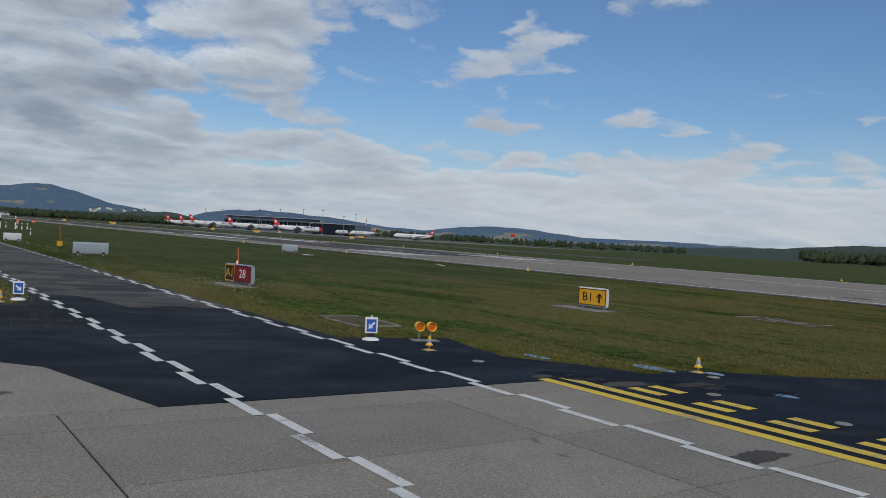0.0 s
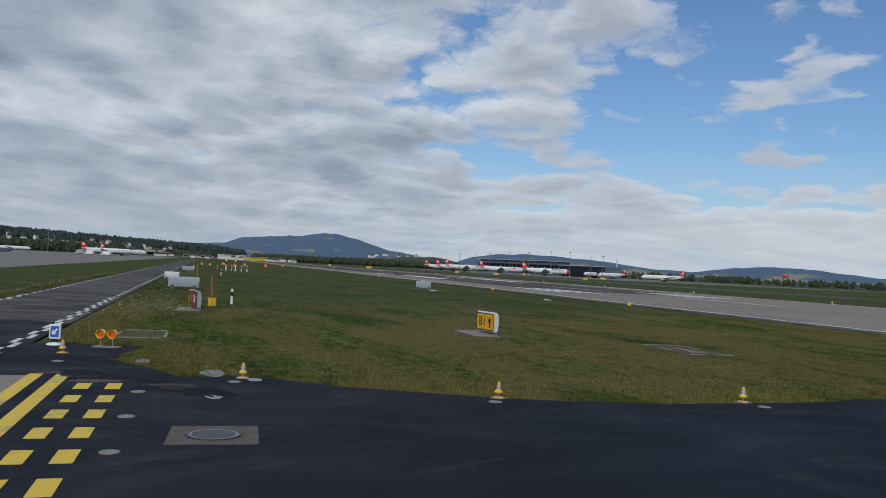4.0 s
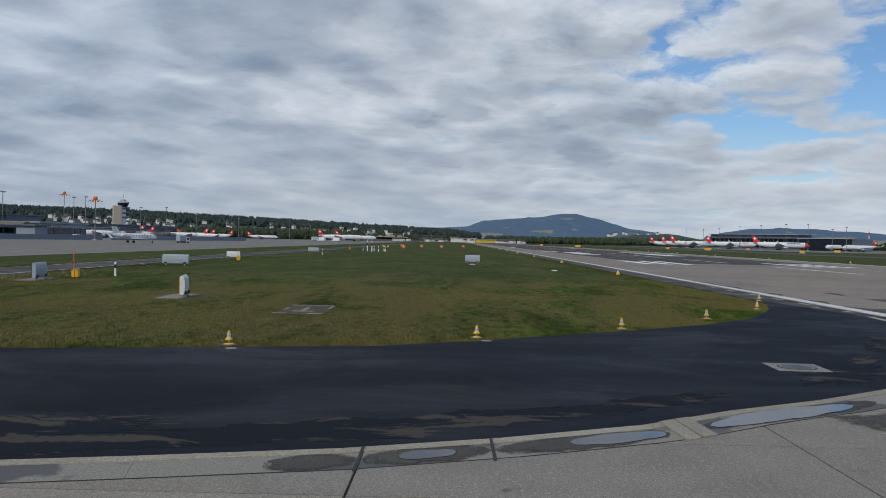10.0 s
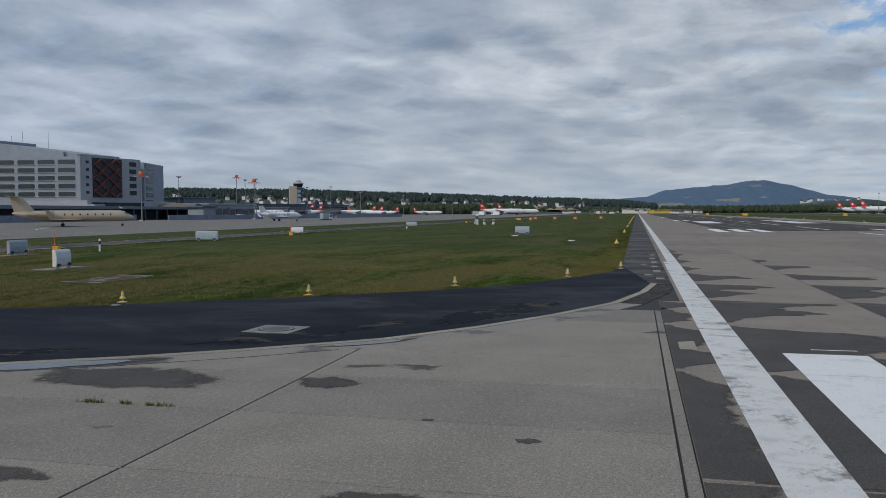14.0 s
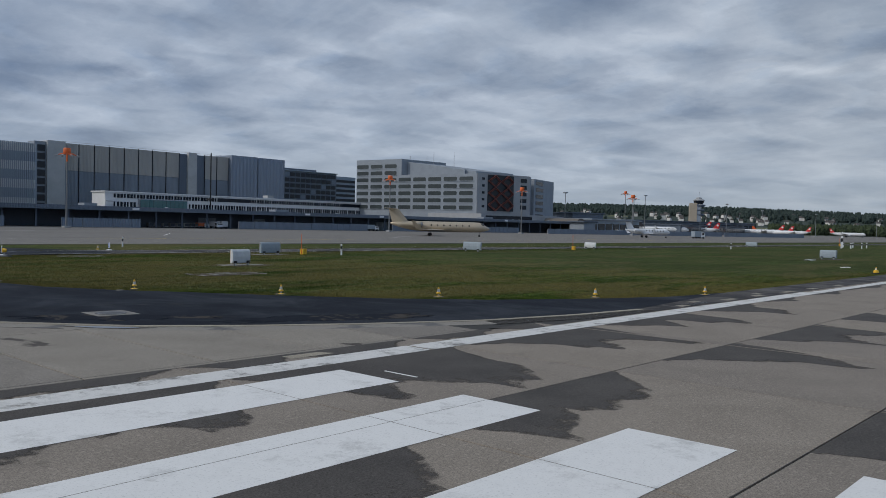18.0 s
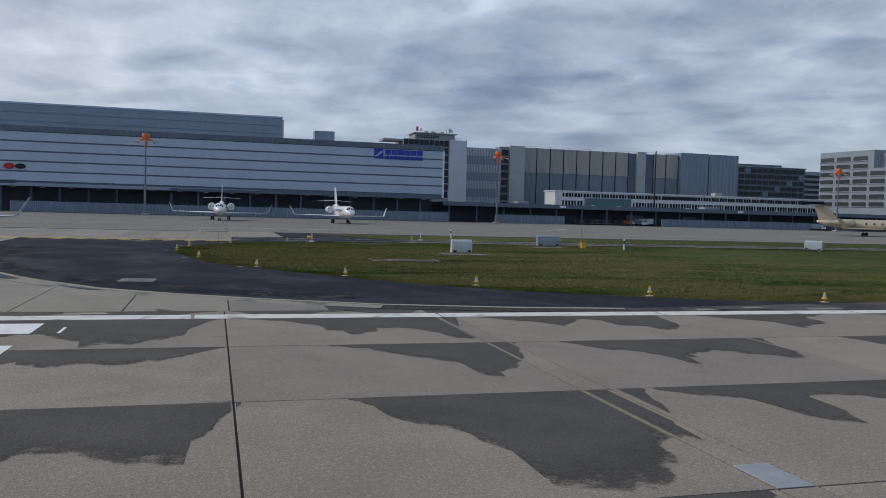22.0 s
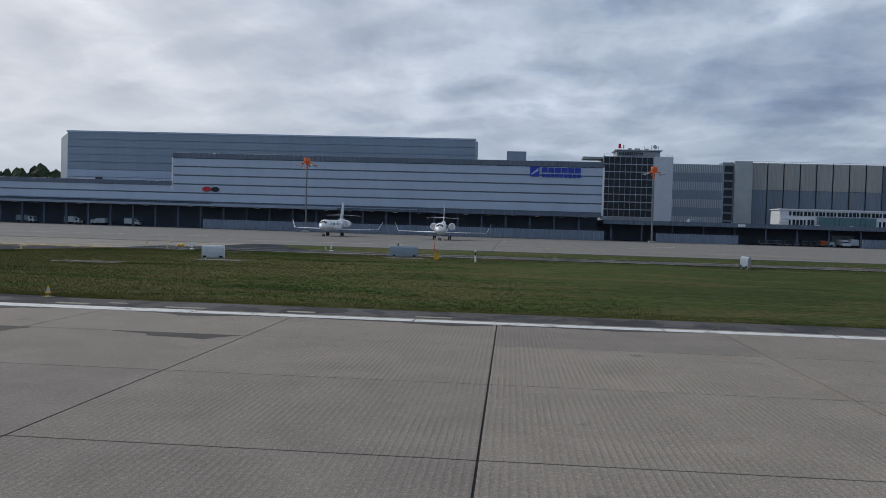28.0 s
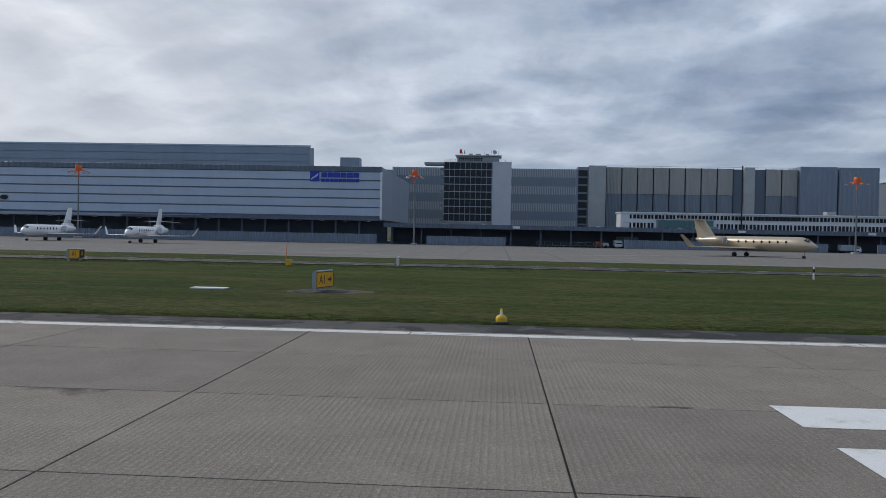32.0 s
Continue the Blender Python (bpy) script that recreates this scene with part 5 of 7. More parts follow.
def guidance_sign(label, w, h, at, faces, shell):
    """The face looks towards -y of its own frame; faces: (x0, x1, sheet, text, ink)."""
    s = thing("guidance_sign", label, "sign", "airfield signs", at=at)
    prof = [(-0.15, 0.12), (-0.15, h), (-0.10, h + 0.03), (-0.02, h + 0.01), (0.07, h - 0.12), (0.10, h * 0.55), (0.07, 0.20), (0.02, 0.12)]
    n = len(prof)
    case = Geo().loft([[(-w / 2, y, z) for y, z in prof], [(w / 2, y, z) for y, z in prof]], None, False)
    part("case", case, shell, s, "pale weathered sign case")
    for x in (-w * 0.36, w * 0.36):
        part("foot", Geo().box(x - 0.05, -0.05, -0.06, x + 0.05, 0.15, 0.14), GALV, s)
        part("vent", Geo().box(x - 0.12, 0.05, 0.14, x + 0.12, 0.17, 0.30), SIGN_BLACK, s)
    for x0, x1, sheet_m, text, ink in faces:
        f = part("face", Geo().box(x0, -0.185, 0.17, x1, -0.15, h - 0.04, bevel=0.01), sheet_m, s)
        edge = Geo()
        for q in ((x0, 0.17, x1, 0.21), (x0, h - 0.08, x1, h - 0.04), (x0, 0.21, x0 + 0.04, h - 0.08), (x1 - 0.04, 0.21, x1, h - 0.08)):
            edge.box(q[0], -0.195, q[1], q[2], -0.186, q[3])
        part("border", edge, ink if sheet_m is SIGN_BLACK else SIGN_BLACK, s)
        if text.endswith(">") or text.endswith("^"):
            words(text[:-1], h * 0.62, 0.004, ink, f, pose((x0 + x1) / 2 - 0.16 * w, -0.19, h * 0.54, 90))
            part("arrow", arrow(h * 0.5, -90 if text.endswith(">") else 0, -0.195), ink, f).matrix_basis = pose((x0 + x1) / 2 + 0.26 * w, 0, h * 0.54)
        elif text:
            words(text, h * 0.62, 0.004, ink, f, pose((x0 + x1) / 2, -0.19, h * 0.54, 90))
    return s


SHELL = plain("white_sign_case", (0.66, 0.68, 0.69), 0.5)
guidance_sign("yellow taxiway sign reading B1 with arrow, white curved back", 1.75, 1.08, pose(50.3, 35.5, 0, 0, 0, 191), ((-0.86, 0.86, SIGN_YELLOW, "B1^", SIGN_BLACK),), SHELL)
guidance_sign("black and red runway sign reading A1 and 28", 2.65, 1.12, pose(63.6, 50.0, 0, 0, 0, 191), ((-1.3, -0.35, SIGN_BLACK, "A1", SIGN_YELLOW), (-0.33, 1.3, SIGN_RED, "28", WHITE)), GREY_BOX)
guidance_sign("yellow taxiway sign reading A1 with arrow, grey back", 2.2, 1.1, pose(127.3, 18.4, 0, 0, 0, 77), ((-1.08, 1.08, SIGN_YELLOW, "A1>", SIGN_BLACK),), GREY_BOX)
guidance_sign("yellow and black taxiway sign with a grey back", 2.9, 1.1, pose(95.6, 51.4, 0, 0, 0, 88), ((-1.43, 0.4, SIGN_YELLOW, "A1", SIGN_BLACK), (0.42, 1.43, SIGN_BLACK, "A", SIGN_YELLOW)), GREY_BOX)
guidance_sign("white-backed taxiway sign with plain yellow face", 1.9, 0.95, pose(127.2, 53.6, 0, 0, 0, 95), ((-0.93, 0.93, SIGN_YELLOW, "", SIGN_BLACK),), SHELL)
guidance_sign("pale grey taxiway sign seen from the back", 2.4, 1.0, pose(190, 52.5, 0, 0, 0, 90), ((-1.18, 1.18, SIGN_YELLOW, "", SIGN_BLACK),), GREY_BOX)
for x, y, w, d in ((50.6, 36.0, 3.4, 1.3), (63.6, 50.4, 3.6, 1.4), (120.85, 18.6, 2.4, 0.7), (127.3, 18.4, 2.8, 2.2)):
    structure("sign_pad", Geo().box(x - w / 2, y - d / 2, -0.2, x + w / 2, y + d / 2, -0.025, bevel=0.01), PALE_PLATE if x < 120 else ASPHALT_OLD, "pale concrete pad in the grass" if x < 120 else "dark asphalt pad in the grass", "pad")
for x, y, w, d in ((46.25, 27.9, 0.14, 2.0), (42.0, 27.2, 0.2, 0.7), (42.0, 28.7, 0.2, 0.6), (44.4, 28.85, 1.0, 0.13), (45.2, 26.95, 1.4, 0.13), (44.1, 27.95, 1.7, 0.22), (43.1, 27.9, 0.3, 0.9), (46.0, 52.8, 2.6, 0.12), (47.9, 51.9, 0.12, 1.7), (46.2, 51.0, 2.4, 0.12), (44.6, 51.9, 0.12, 1.6)):
    structure("marker_slab", Geo().box(x - w / 2, y - d / 2, -0.2, x + w / 2, y + d / 2, -0.02, bevel=0.01), PALE_PLATE, "weathered white marker slab sunk in the grass", "slab")
structure("ground_bracket", Geo().box(101.90, 9.62, -0.2, 102.90, 9.70, 0.0, bevel=0.02).box(101.78, 9.25, -0.2, 101.9, 9.69, -0.005, bevel=0.02).box(102.90, 9.05, -0.2, 103.03, 9.69, -0.005, bevel=0.02), WHITE, "white bracket-shaped slab sunk in the grass", "slab")
structure("marker_slab", Geo().box(119.85, 18.2, -0.2, 121.85, 18.95, 0.0, bevel=0.01), WHITE, "white marker slab sunk in the grass", "slab")
structure("marker_plate", Geo().box(41.85, 26.85, -0.2, 46.35, 29.0, -0.04, bevel=0.01), SOIL, "dark bare plate under the white ground marker", "soil")
for x, y, a, b in ((50.9, 35.9, 2.3, 1.5), (63.8, 50.3, 2.3, 1.2), (127.6, 18.4, 2.4, 1.7)):
    structure("bare_ground", Geo().prism([(x + a * (1 + 0.25 * noise.noise(Vector((math.cos(t), math.sin(t), x)))) * math.cos(t), y + b * (1 + 0.25 * noise.noise(Vector((math.cos(t), math.sin(t), y)))) * math.sin(t)) for t in [6.2832 * k / 28 for k in range(28)]], -0.2, -0.05), SOIL, "bare dark soil round a sign", "soil")
structure("soil_pit", Geo().prism([(44.6, 51.1), (47.9, 51.1), (47.8, 52.7), (44.7, 52.7)], -0.2, -0.045), SOIL, "bare brown soil patch in the grass", "soil")


def arrow_board(at, turn):
    s = thing("arrow_board", "blue square board with white arrow on a white foot", "sign", "arrow boards", at=at)
    part("foot", Geo().lathe([(0.36, -0.02), (0.36, 0.03), (0.28, 0.08), (0.06, 0.12)], None, 16), WHITE, s, "round white foot")
    part("stem", Geo().box(-0.14, -0.03, 0.08, 0.14, 0.03, 0.30), SIGN_BLACK, s)
    part("frame", Geo().box(-0.26, -0.045, 0.27, 0.26, 0.045, 0.92, bevel=0.02), WHITE, s)
    part("panel", Geo().box(-0.20, -0.055, 0.34, 0.20, -0.046, 0.84), SIGN_BLUE, s, "blue panel")
    part("arrow", arrow(0.36, turn, -0.06), WHITE, s).matrix_basis = pose(0, 0, 0.59)
    part("lamp", Geo().lathe([(0.05, 0.92), (0.045, 0.98), (0.01, 1.0)], None, 8), SILVER, s)
    return s


arrow_board(pose(41.05, 54.4, 0, 0, 0, -110), 135).scale = (0.74, 0.74, 0.76)
arrow_board(pose(53.8, 62.5, 0, 0, 0, -98), -135).scale = (0.74, 0.74, 0.76)

# ---- guard lights ----
guard = thing("guard_light", "pair of round yellow runway guard lamps on a plate", "runway light", at=pose(40.6, 52.7, 0, 0, 0, 165))
guard.scale = (0.86, 0.86, 0.86)
part("plate", Geo().box(-0.28, -0.5, -0.04, 0.28, 0.5, 0.03, bevel=0.01), PALE_PLATE, guard)
for y in (-0.23, 0.23):
    lamp = part("lamp_hood", Geo().lathe([(0.02, -0.20), (0.13, -0.19), (0.17, -0.10), (0.18, 0.16), (0.165, 0.16), (0.15, 0.02)], Matrix.Translation((0, y, 0.52)), 16, True, "x"), YELLOW, guard, "yellow lamp hood")
    part("lens", Geo().lathe([(0.02, 0.05), (0.155, 0.03)], Matrix.Translation((0, y, 0.52)), 16, True, "x"), LENS, lamp, "amber lens")
    part("leg", Geo().tube([(0, y, 0.02), (0, y, 0.36)], 0.03, 6), GALV, guard)


# ---- small field equipment ----
def pole_box(at, high):
    s = thing("equipment_box", "yellow equipment box with a thin red pole", "equipment box", "yellow boxes", at=at)
    part("box", Geo().box(-0.24, -0.22, -0.03, 0.24, 0.22, 0.50, bevel=0.05), YELLOW, s)
    part("lid", Geo().box(-0.27, -0.25, 0.48, 0.27, 0.25, 0.54, bevel=0.02), YELLOW, s)
    part("pole", Geo().tube([(-0.27, 0, 0), (-0.16, 0.1, high)], 0.03, 6), ORANGE, s, "thin red pole")
    return s


for x, y, h in ((66.8, 49.0, 2.0), (117.2, 50.2, 2.2), (250, 52, 2.0)):
    pole_box(pose(x, y, 0, 0, 0, 8), h)
for x, y in ((330, 47), (345, 50)):
    s = thing("equipment_box", "low yellow equipment box standing in the grass", "equipment box", "yellow boxes", at=pose(x, y, 0))
    part("box", Geo().box(-0.5, -0.4, -0.03, 0.5, 0.4, 0.7, bevel=0.05), YELLOW, s)
    part("lid", Geo().box(-0.53, -0.43, 0.68, 0.53, 0.43, 0.74, bevel=0.02), YELLOW, s)


def marker_post(at):
    s = thing("marker_post", "slim black and white marker post in the grass", "post", "marker posts", at=at)
    part("shaft", Geo().lathe([(0.085, -0.05), (0.085, 0.55)], None, 8), WHITE, s)
    part("black_band", Geo().lathe([(0.087, 0.55), (0.087, 0.85)], None, 8), SIGN_BLACK, s)
    part("top", Geo().lathe([(0.085, 0.85), (0.085, 1.0), (0.03, 1.06)], None, 8), WHITE, s)
    return s


post0 = marker_post(pose(70.5, 47.6, 0))
for x, y in ((164.4, 46.4), (232, 46), (60, 72)):
    copy_thing(post0, pose(x, y, 0))
for k, (x, y) in enumerate(((216, 42), (218, 40.5), (221, 39), (224, 44), (227, 42.5), (229, 40))):
    p = copy_thing(post0, pose(x, y, 0) @ Matrix.Diagonal((1.6, 1.6, 2.6 if k in (0, 3) else 1.2, 1)))
    p.scale = (1.6, 1.6, 2.6 if k in (0, 3) else 1.2)
for x, y in ((339, 42), (338, 34), (337.5, 26), (364, 17), (300, 39)):
    s = thing("marker_board", "square orange marker board in the grass", "marker", "orange markers", at=pose(x, y, 0))
    part("board", Geo().box(-0.1, -0.6, 0.3, 0.1, 0.6, 1.2, bevel=0.04), ORANGE, s)
    part("centre", Geo().box(-0.13, -0.2, 0.6, -0.1, 0.2, 0.9), WHITE, s)
    part("leg", Geo().box(-0.05, -0.5, -0.05, 0.05, -0.4, 0.4), GALV, s)
    part("leg", Geo().box(-0.05, 0.4, -0.05, 0.05, 0.5, 0.4), GALV, s)

# manhole pads in the asphalt
STAINED = plain("stained_concrete", (0.105, 0.090, 0.075), 0.85, 0, 0.35, 3.0)
for x, y, w in ((26.05, 49.35, 1.6), (28.95, 11.9, 1.4)):
    s = thing("manhole", "round manhole cover set in a rough concrete square", "manhole", "manholes", at=pose(x, y, 0, 0, 0, -3))
    part("surround", Geo().box(-w / 2, -w / 2, -0.1, w / 2, w / 2, 0.012, bevel=0.01), PALE_PLATE if x > 28 else STAINED, s)
    part("cover", Geo().lathe([(0.46, -0.02), (0.46, 0.016), (0.42, 0.022), (0.40, 0.018), (0.02, 0.02)], None, 20), RENDER_GREY, s)
    part("rim", Geo().lathe([(0.47, 0.01), (0.52, 0.018), (0.47, 0.02)], None, 20), SIGN_BLACK, s)
# shallow puddles on the black asphalt
WATER = Mat("puddle_water", 0.10, 0.0, 0.5)
WATER.color((0.02, 0.022, 0.026))
WATER = WATER.m
for x, y, a, b in ((34.3, 49.3, 0.75, 0.34), (30.6, 49.3, 0.62, 0.22), (33.1, 48.2, 0.3, 0.2), (36.9, 51.3, 0.5, 0.22)):
    rim = [(x + a * (1 + 0.3 * noise.noise(Vector((math.cos(t), math.sin(t), x)))) * math.cos(t), y + b * (1 + 0.3 * noise.noise(Vector((math.cos(t), math.sin(t), y)))) * math.sin(t)) for t in [6.2832 * k / 24 for k in range(24)]]
    structure("puddle", Geo().prism(rim, -0.02, 0.006), WATER, "shallow puddle of clear water on the asphalt", "water")
# worn stretches where the thin black surfacing has come off beside the concrete
WORN = Mat("worn_asphalt", 0.88, 0.0, 0.08)
flake = WORN.math("ADD", WORN.noise(0.55, 10, 0.70, (1.5, 0.55, 1), 0.6), WORN.math("MULTIPLY", WORN.noise(5.0, 6, 0.7), 0.10))
grit = WORN.noise(40, 5, 0.7)
black = WORN.mix(WORN.ramp(grit, (0.4, 0.0), (0.7, 0.35)), (0.0090, 0.0118, 0.0185), (0.017, 0.022, 0.034))
bare = WORN.mix(WORN.ramp(grit, (0.42, 0.0), (0.6, 0.6)), (0.068, 0.060, 0.052), (0.042, 0.037, 0.033))
WORN.color(WORN.mix(WORN.ramp(flake, (0.575, 0.0), (0.59, 1.0)), black, bare))
WORN.bump(grit, 0.4, 0.008)
WORN = WORN.m
for n, (x, y, a, b, turn) in enumerate(((20.1, 29.6, 3.6, 0.95, 100), (19.3, 26.6, 3.0, 0.55, 106), (20.6, 23.4, 3.2, 0.75, 110), (21.8, 20.6, 2.6, 0.55, 114), (18.5, 35.4, 3.4, 0.6, 95), (23.4, 17.4, 2.6, 0.5, 122), (28.6, 10.7, 3.2, 0.7, 143), (34.3, 6.4, 3.6, 0.8, 158), (33.9, 52.6, 1.0, 0.5, 10), (31.5, 49.9, 1.4, 0.5, 40))):
    rim = []
    for k in range(140):
        t = 6.2832 * k / 140
        w = 1 + 0.45 * noise.noise(Vector((2.2 * math.cos(t), 2.2 * math.sin(t), x))) + 0.3 * noise.noise(Vector((7 * math.cos(t), 7 * math.sin(t), y))) + 0.3 * noise.noise(Vector((19 * math.cos(t), 19 * math.sin(t), y)))
        u, v = a * w * math.cos(t), b * w * math.sin(t)
        c, q = math.cos(radians(turn)), math.sin(radians(turn))
        rim.append((x + c * u - q * v, y + q * u + c * v))
    sheet("worn_patch", rim, WORN, "brown worn patch in the black asphalt", "asphalt", 0.0035 + 0.0004 * n, 0.02)
grate = thing("drain_grate", "black slotted drain grate beside the runway line", "drain", at=pose(50.6, 1.05, 0))
for k in range(14):
    part("slot", Geo().box(-1.1 + 0.16 * k, -0.2, -0.01, -1.02 + 0.16 * k, 0.2, 0.015), SIGN_BLACK, grate)
part("frame", Geo().box(-1.2, -0.26, -0.02, 1.25, 0.26, 0.006), ASPHALT_OLD, grate)


# ---- floodlight masts ----
def mast(x, y, h, top=ORANGE, arm=4.2):
    s = thing("floodlight_mast", "tall grey floodlight mast with an orange head" if top is ORANGE else "slim grey lamp mast", "light mast", "floodlight masts", at=pose(x, y, 0))
    part("pole", Geo().lathe([(0.30, 0), (0.28, 1.0), (0.16, h - 2.6)], None, 10), MAST_GREY, s)
    if top is ORANGE:
        part("upper_pole", Geo().lathe([(0.26, h - 3.6), (0.24, h - 1.4)], None, 10), ORANGE, s, "orange upper pole")
        part("head", Geo().lathe([(0.75, h - 1.5), (0.95, h - 1.3), (0.95, h - 0.3), (0.8, h)], None, 12), ORANGE, s, "orange lantern drum")
        part("ring", Geo().tube([(1.7 * math.cos(i * math.pi / 8), 1.7 * math.sin(i * math.pi / 8), h - 1.6) for i in range(17)], 0.12, 6), ORANGE, s)
        for k in range(8):
            a = k * math.pi / 4
            part("arm", Geo().tube([(0.5 * math.cos(a), 0.5 * math.sin(a), h - 1.3), (arm * 0.62 * math.cos(a), arm * 0.62 * math.sin(a), h - 2.0)], 0.09, 5), ORANGE, s)
            part("floodlight", Geo().box(-0.35, -0.25, -0.14, 0.35, 0.25, 0.14, pose(arm * 0.68 * math.cos(a), arm * 0.68 * math.sin(a), h - 2.1, 0, 20, math.degrees(a)), 0.04), GALV, s)
    else:
        part("crossarm", Geo().box(-arm / 2, -0.15, h - 0.4, arm / 2, 0.15, h - 0.15), MAST_GREY, s)
        for k in (-1, 0, 1):
            part("floodlight", Geo().box(k * arm * 0.42 - 0.5, -0.5, h - 0.2, k * arm * 0.42 + 0.5, 0.4, h + 0.35, None, 0.08), GALV, s)
        part("pole_top", Geo().lathe([(0.16, h - 2.6), (0.14, h - 0.2)], None, 8), MAST_GREY, s)
    part("footing", Geo().box(-0.9, -0.9, 0, 0.9, 0.9, 0.5, bevel=0.05), RENDER_GREY, s)
    return s


for x, y, h in ((14.5, 206, 21.4), (113.1, 207, 21.3), (236.6, 209.5, 21.4), (309.9, 201, 20.4), (504, 258.5, 28.2), (380, 185, 20)):
    mast(x, y, h)
for az, dist, h in ((26.3, 560, 25), (25.6, 570, 26), (22.2, 620, 22), (18.6, 700, 20), (12.3, 830, 22), (30.5, 470, 23), (20.6, 640, 23), (15.7, 820, 20)):
    mast(*from_bearing(az, dist, 6.9, 6.7), h, GALV, 3.4)


# ---- vehicles and freight under the canopies ----
def truck(x, y, turn, body, long, high, label):
    s = thing("truck", label, "truck", "airport vehicles", at=pose(x, y, 0, 0, 0, turn))
    part("cab", Geo().loft([[(long / 2 - 1.9, sy, 0.5), (long / 2, sy, 0.5), (long / 2 - 0.05, sy, 1.35), (long / 2 - 0.45, sy, high * 0.82), (long / 2 - 1.9, sy, high * 0.85)] for sy in (-1.1, 1.1)], None, False), WHITE, s)
    part("windscreen", Geo().add([(long / 2 - 0.03, -0.95, 1.4), (long / 2 - 0.03, 0.95, 1.4), (long / 2 - 0.42, 0.9, high * 0.78), (long / 2 - 0.42, -0.9, high * 0.78)], [(0, 1, 2, 3)]), PANE, s)
    part("side_glass", Geo().box(long / 2 - 1.5, -1.12, 1.4, long / 2 - 0.55, 1.12, high * 0.74), PANE, s)
    part("load", Geo().box(-long / 2, -1.15, 0.7, long / 2 - 2.0, 1.15, high, bevel=0.06), body, s)
    part("chassis", Geo().box(-long / 2, -0.9, 0.4, long / 2 - 0.1, 0.9, 0.7), SIGN_BLACK, s)
    for wx in (-long / 2 + 0.9, long / 2 - 0.95):
        for wy in (-1.0, 1.0):
            part("wheel", wheel(Geo(), wx, wy, 0.42, 0.28), BLACK, s)
    return s


for x, y, turn, body, long, high, label in ((169.3, 231, 0, ORANGE, 4.2, 1.9, "truck with an orange load parked under the canopy"), (174.0, 230, -90, WHITE, 5, 2.4, "white airport truck under the dock canopy"), (176.9, 231.5, 90, WHITE, 5, 2.6, "white airport truck under the dock canopy"), (205, 230, 0, GREY_BOX, 5.5, 2.6, "grey box truck under the dock canopy"), (241, 224, 0, GREY_BOX, 6, 2.4, "grey box truck beside the fence"), (-68, 229, 0, WHITE, 5, 2.5, "white airport truck at the loading bays"), (-60, 230, 180, WHITE, 5, 2.2, "white airport truck at the loading bays"), (-48, 229, 0, WHITE, 5, 2.4, "white airport truck at the loading bays"), (-84, 229, 0, GREY_BOX, 6, 2.5, "grey box truck at the loading bays"), (330, 128, -30, GREY_BOX, 5, 3.0, "grey loader truck beside the white jet"), (395, 200, 0, WHITE, 6, 2.6, "white truck before the hangars"), (404, 201, 10, WHITE, 5, 2.3, "white truck before the hangars"), (745, 140, 60, WHITE, 8, 3.8, "white catering truck by the airliners"), (752, 128, 70, WHITE, 8, 3.6, "white catering truck by the airliners"), (770, 150, 50, GREY_BOX, 9, 4.2, "grey catering truck by the airliners")):
    truck(x, y, turn, body, long, high, label)
for k in range(8):
    s = thing("baggage_cart", "empty metal baggage cart in a row under the canopy", "cart", "baggage carts", at=pose(150 + 2.5 * k, 230, 0))
    part("deck", Geo().box(-1.0, -0.8, 0.45, 1.0, 0.8, 0.58), GALV, s)
    part("end_rail", Geo().box(-1.0, -0.8, 0.58, -0.94, 0.8, 1.5), GALV, s)
    part("roof", Geo().box(-1.0, -0.8, 1.5, 1.0, 0.8, 1.58), GALV, s)
    for wx in (-0.7, 0.7):
        for wy in (-0.65, 0.65):
            part("wheel", wheel(Geo(), wx, wy, 0.23, 0.14), BLACK, s)

# ---- midfield dock across the runway ----
midfield = thing("midfield_dock", "long dark glass terminal dock with a flat roof", "building")
p0, p1 = Vector((*from_bearing(-17.4, 1010), 0)), Vector((*from_bearing(-26.0, 900), 0))
L = (p0 - p1).length
fd = wall_frame(p0, p1)
part("hall", Geo().box(0, 0, 0, L, 34, 12), CLAD_DARK, midfield).matrix_basis = fd
part("glass_front", Geo().box(0.5, -0.4, 2, L - 0.5, 0, 11.4), GLASS, midfield).matrix_basis = fd
part("roof", Geo().box(-2, -4, 12, L * 0.66, 36, 12.9), ROOFING, midfield).matrix_basis = fd
part("upper_storey", Geo().box(0, 4, 12.9, L * 0.64, 28, 16.2), CLAD_DARK, midfield).matrix_basis = fd
part("roof_slab", Geo().box(-2, 1, 16.2, L * 0.66, 32, 16.9), RENDER_GREY, midfield).matrix_basis = fd
part("glass_pavilion", Geo().box(L * 0.74, -14, 0, L, -0.5, 12), GLASS, midfield).matrix_basis = fd
part("pavilion_roof", Geo().box(L * 0.72, -15, 12, L + 2, 0, 12.8), RENDER_GREY, midfield).matrix_basis = fd
for k in range(30):
    part("mullion", Geo().box(k * L / 30 - 0.2, -0.7, 2, k * L / 30 + 0.2, -0.4, 11.4), RENDER_GREY, midfield).matrix_basis = fd
for az, dist, h in ((-16.0, 960, 21), (-17.1, 950, 21), (-18.1, 940, 22), (-19.4, 900, 23), (-20.7, 880, 24), (-22.2, 860, 25), (-23.5, 850, 25), (-24.9, 830, 20), (-25.7, 820, 22)):
    mast(*from_bearing(az, dist), h, GALV, 3.0)
ctl = thing("banded_mast", "slim red and white banded tower", "tower", at=pose(*from_bearing(-26.9, 980), 0))
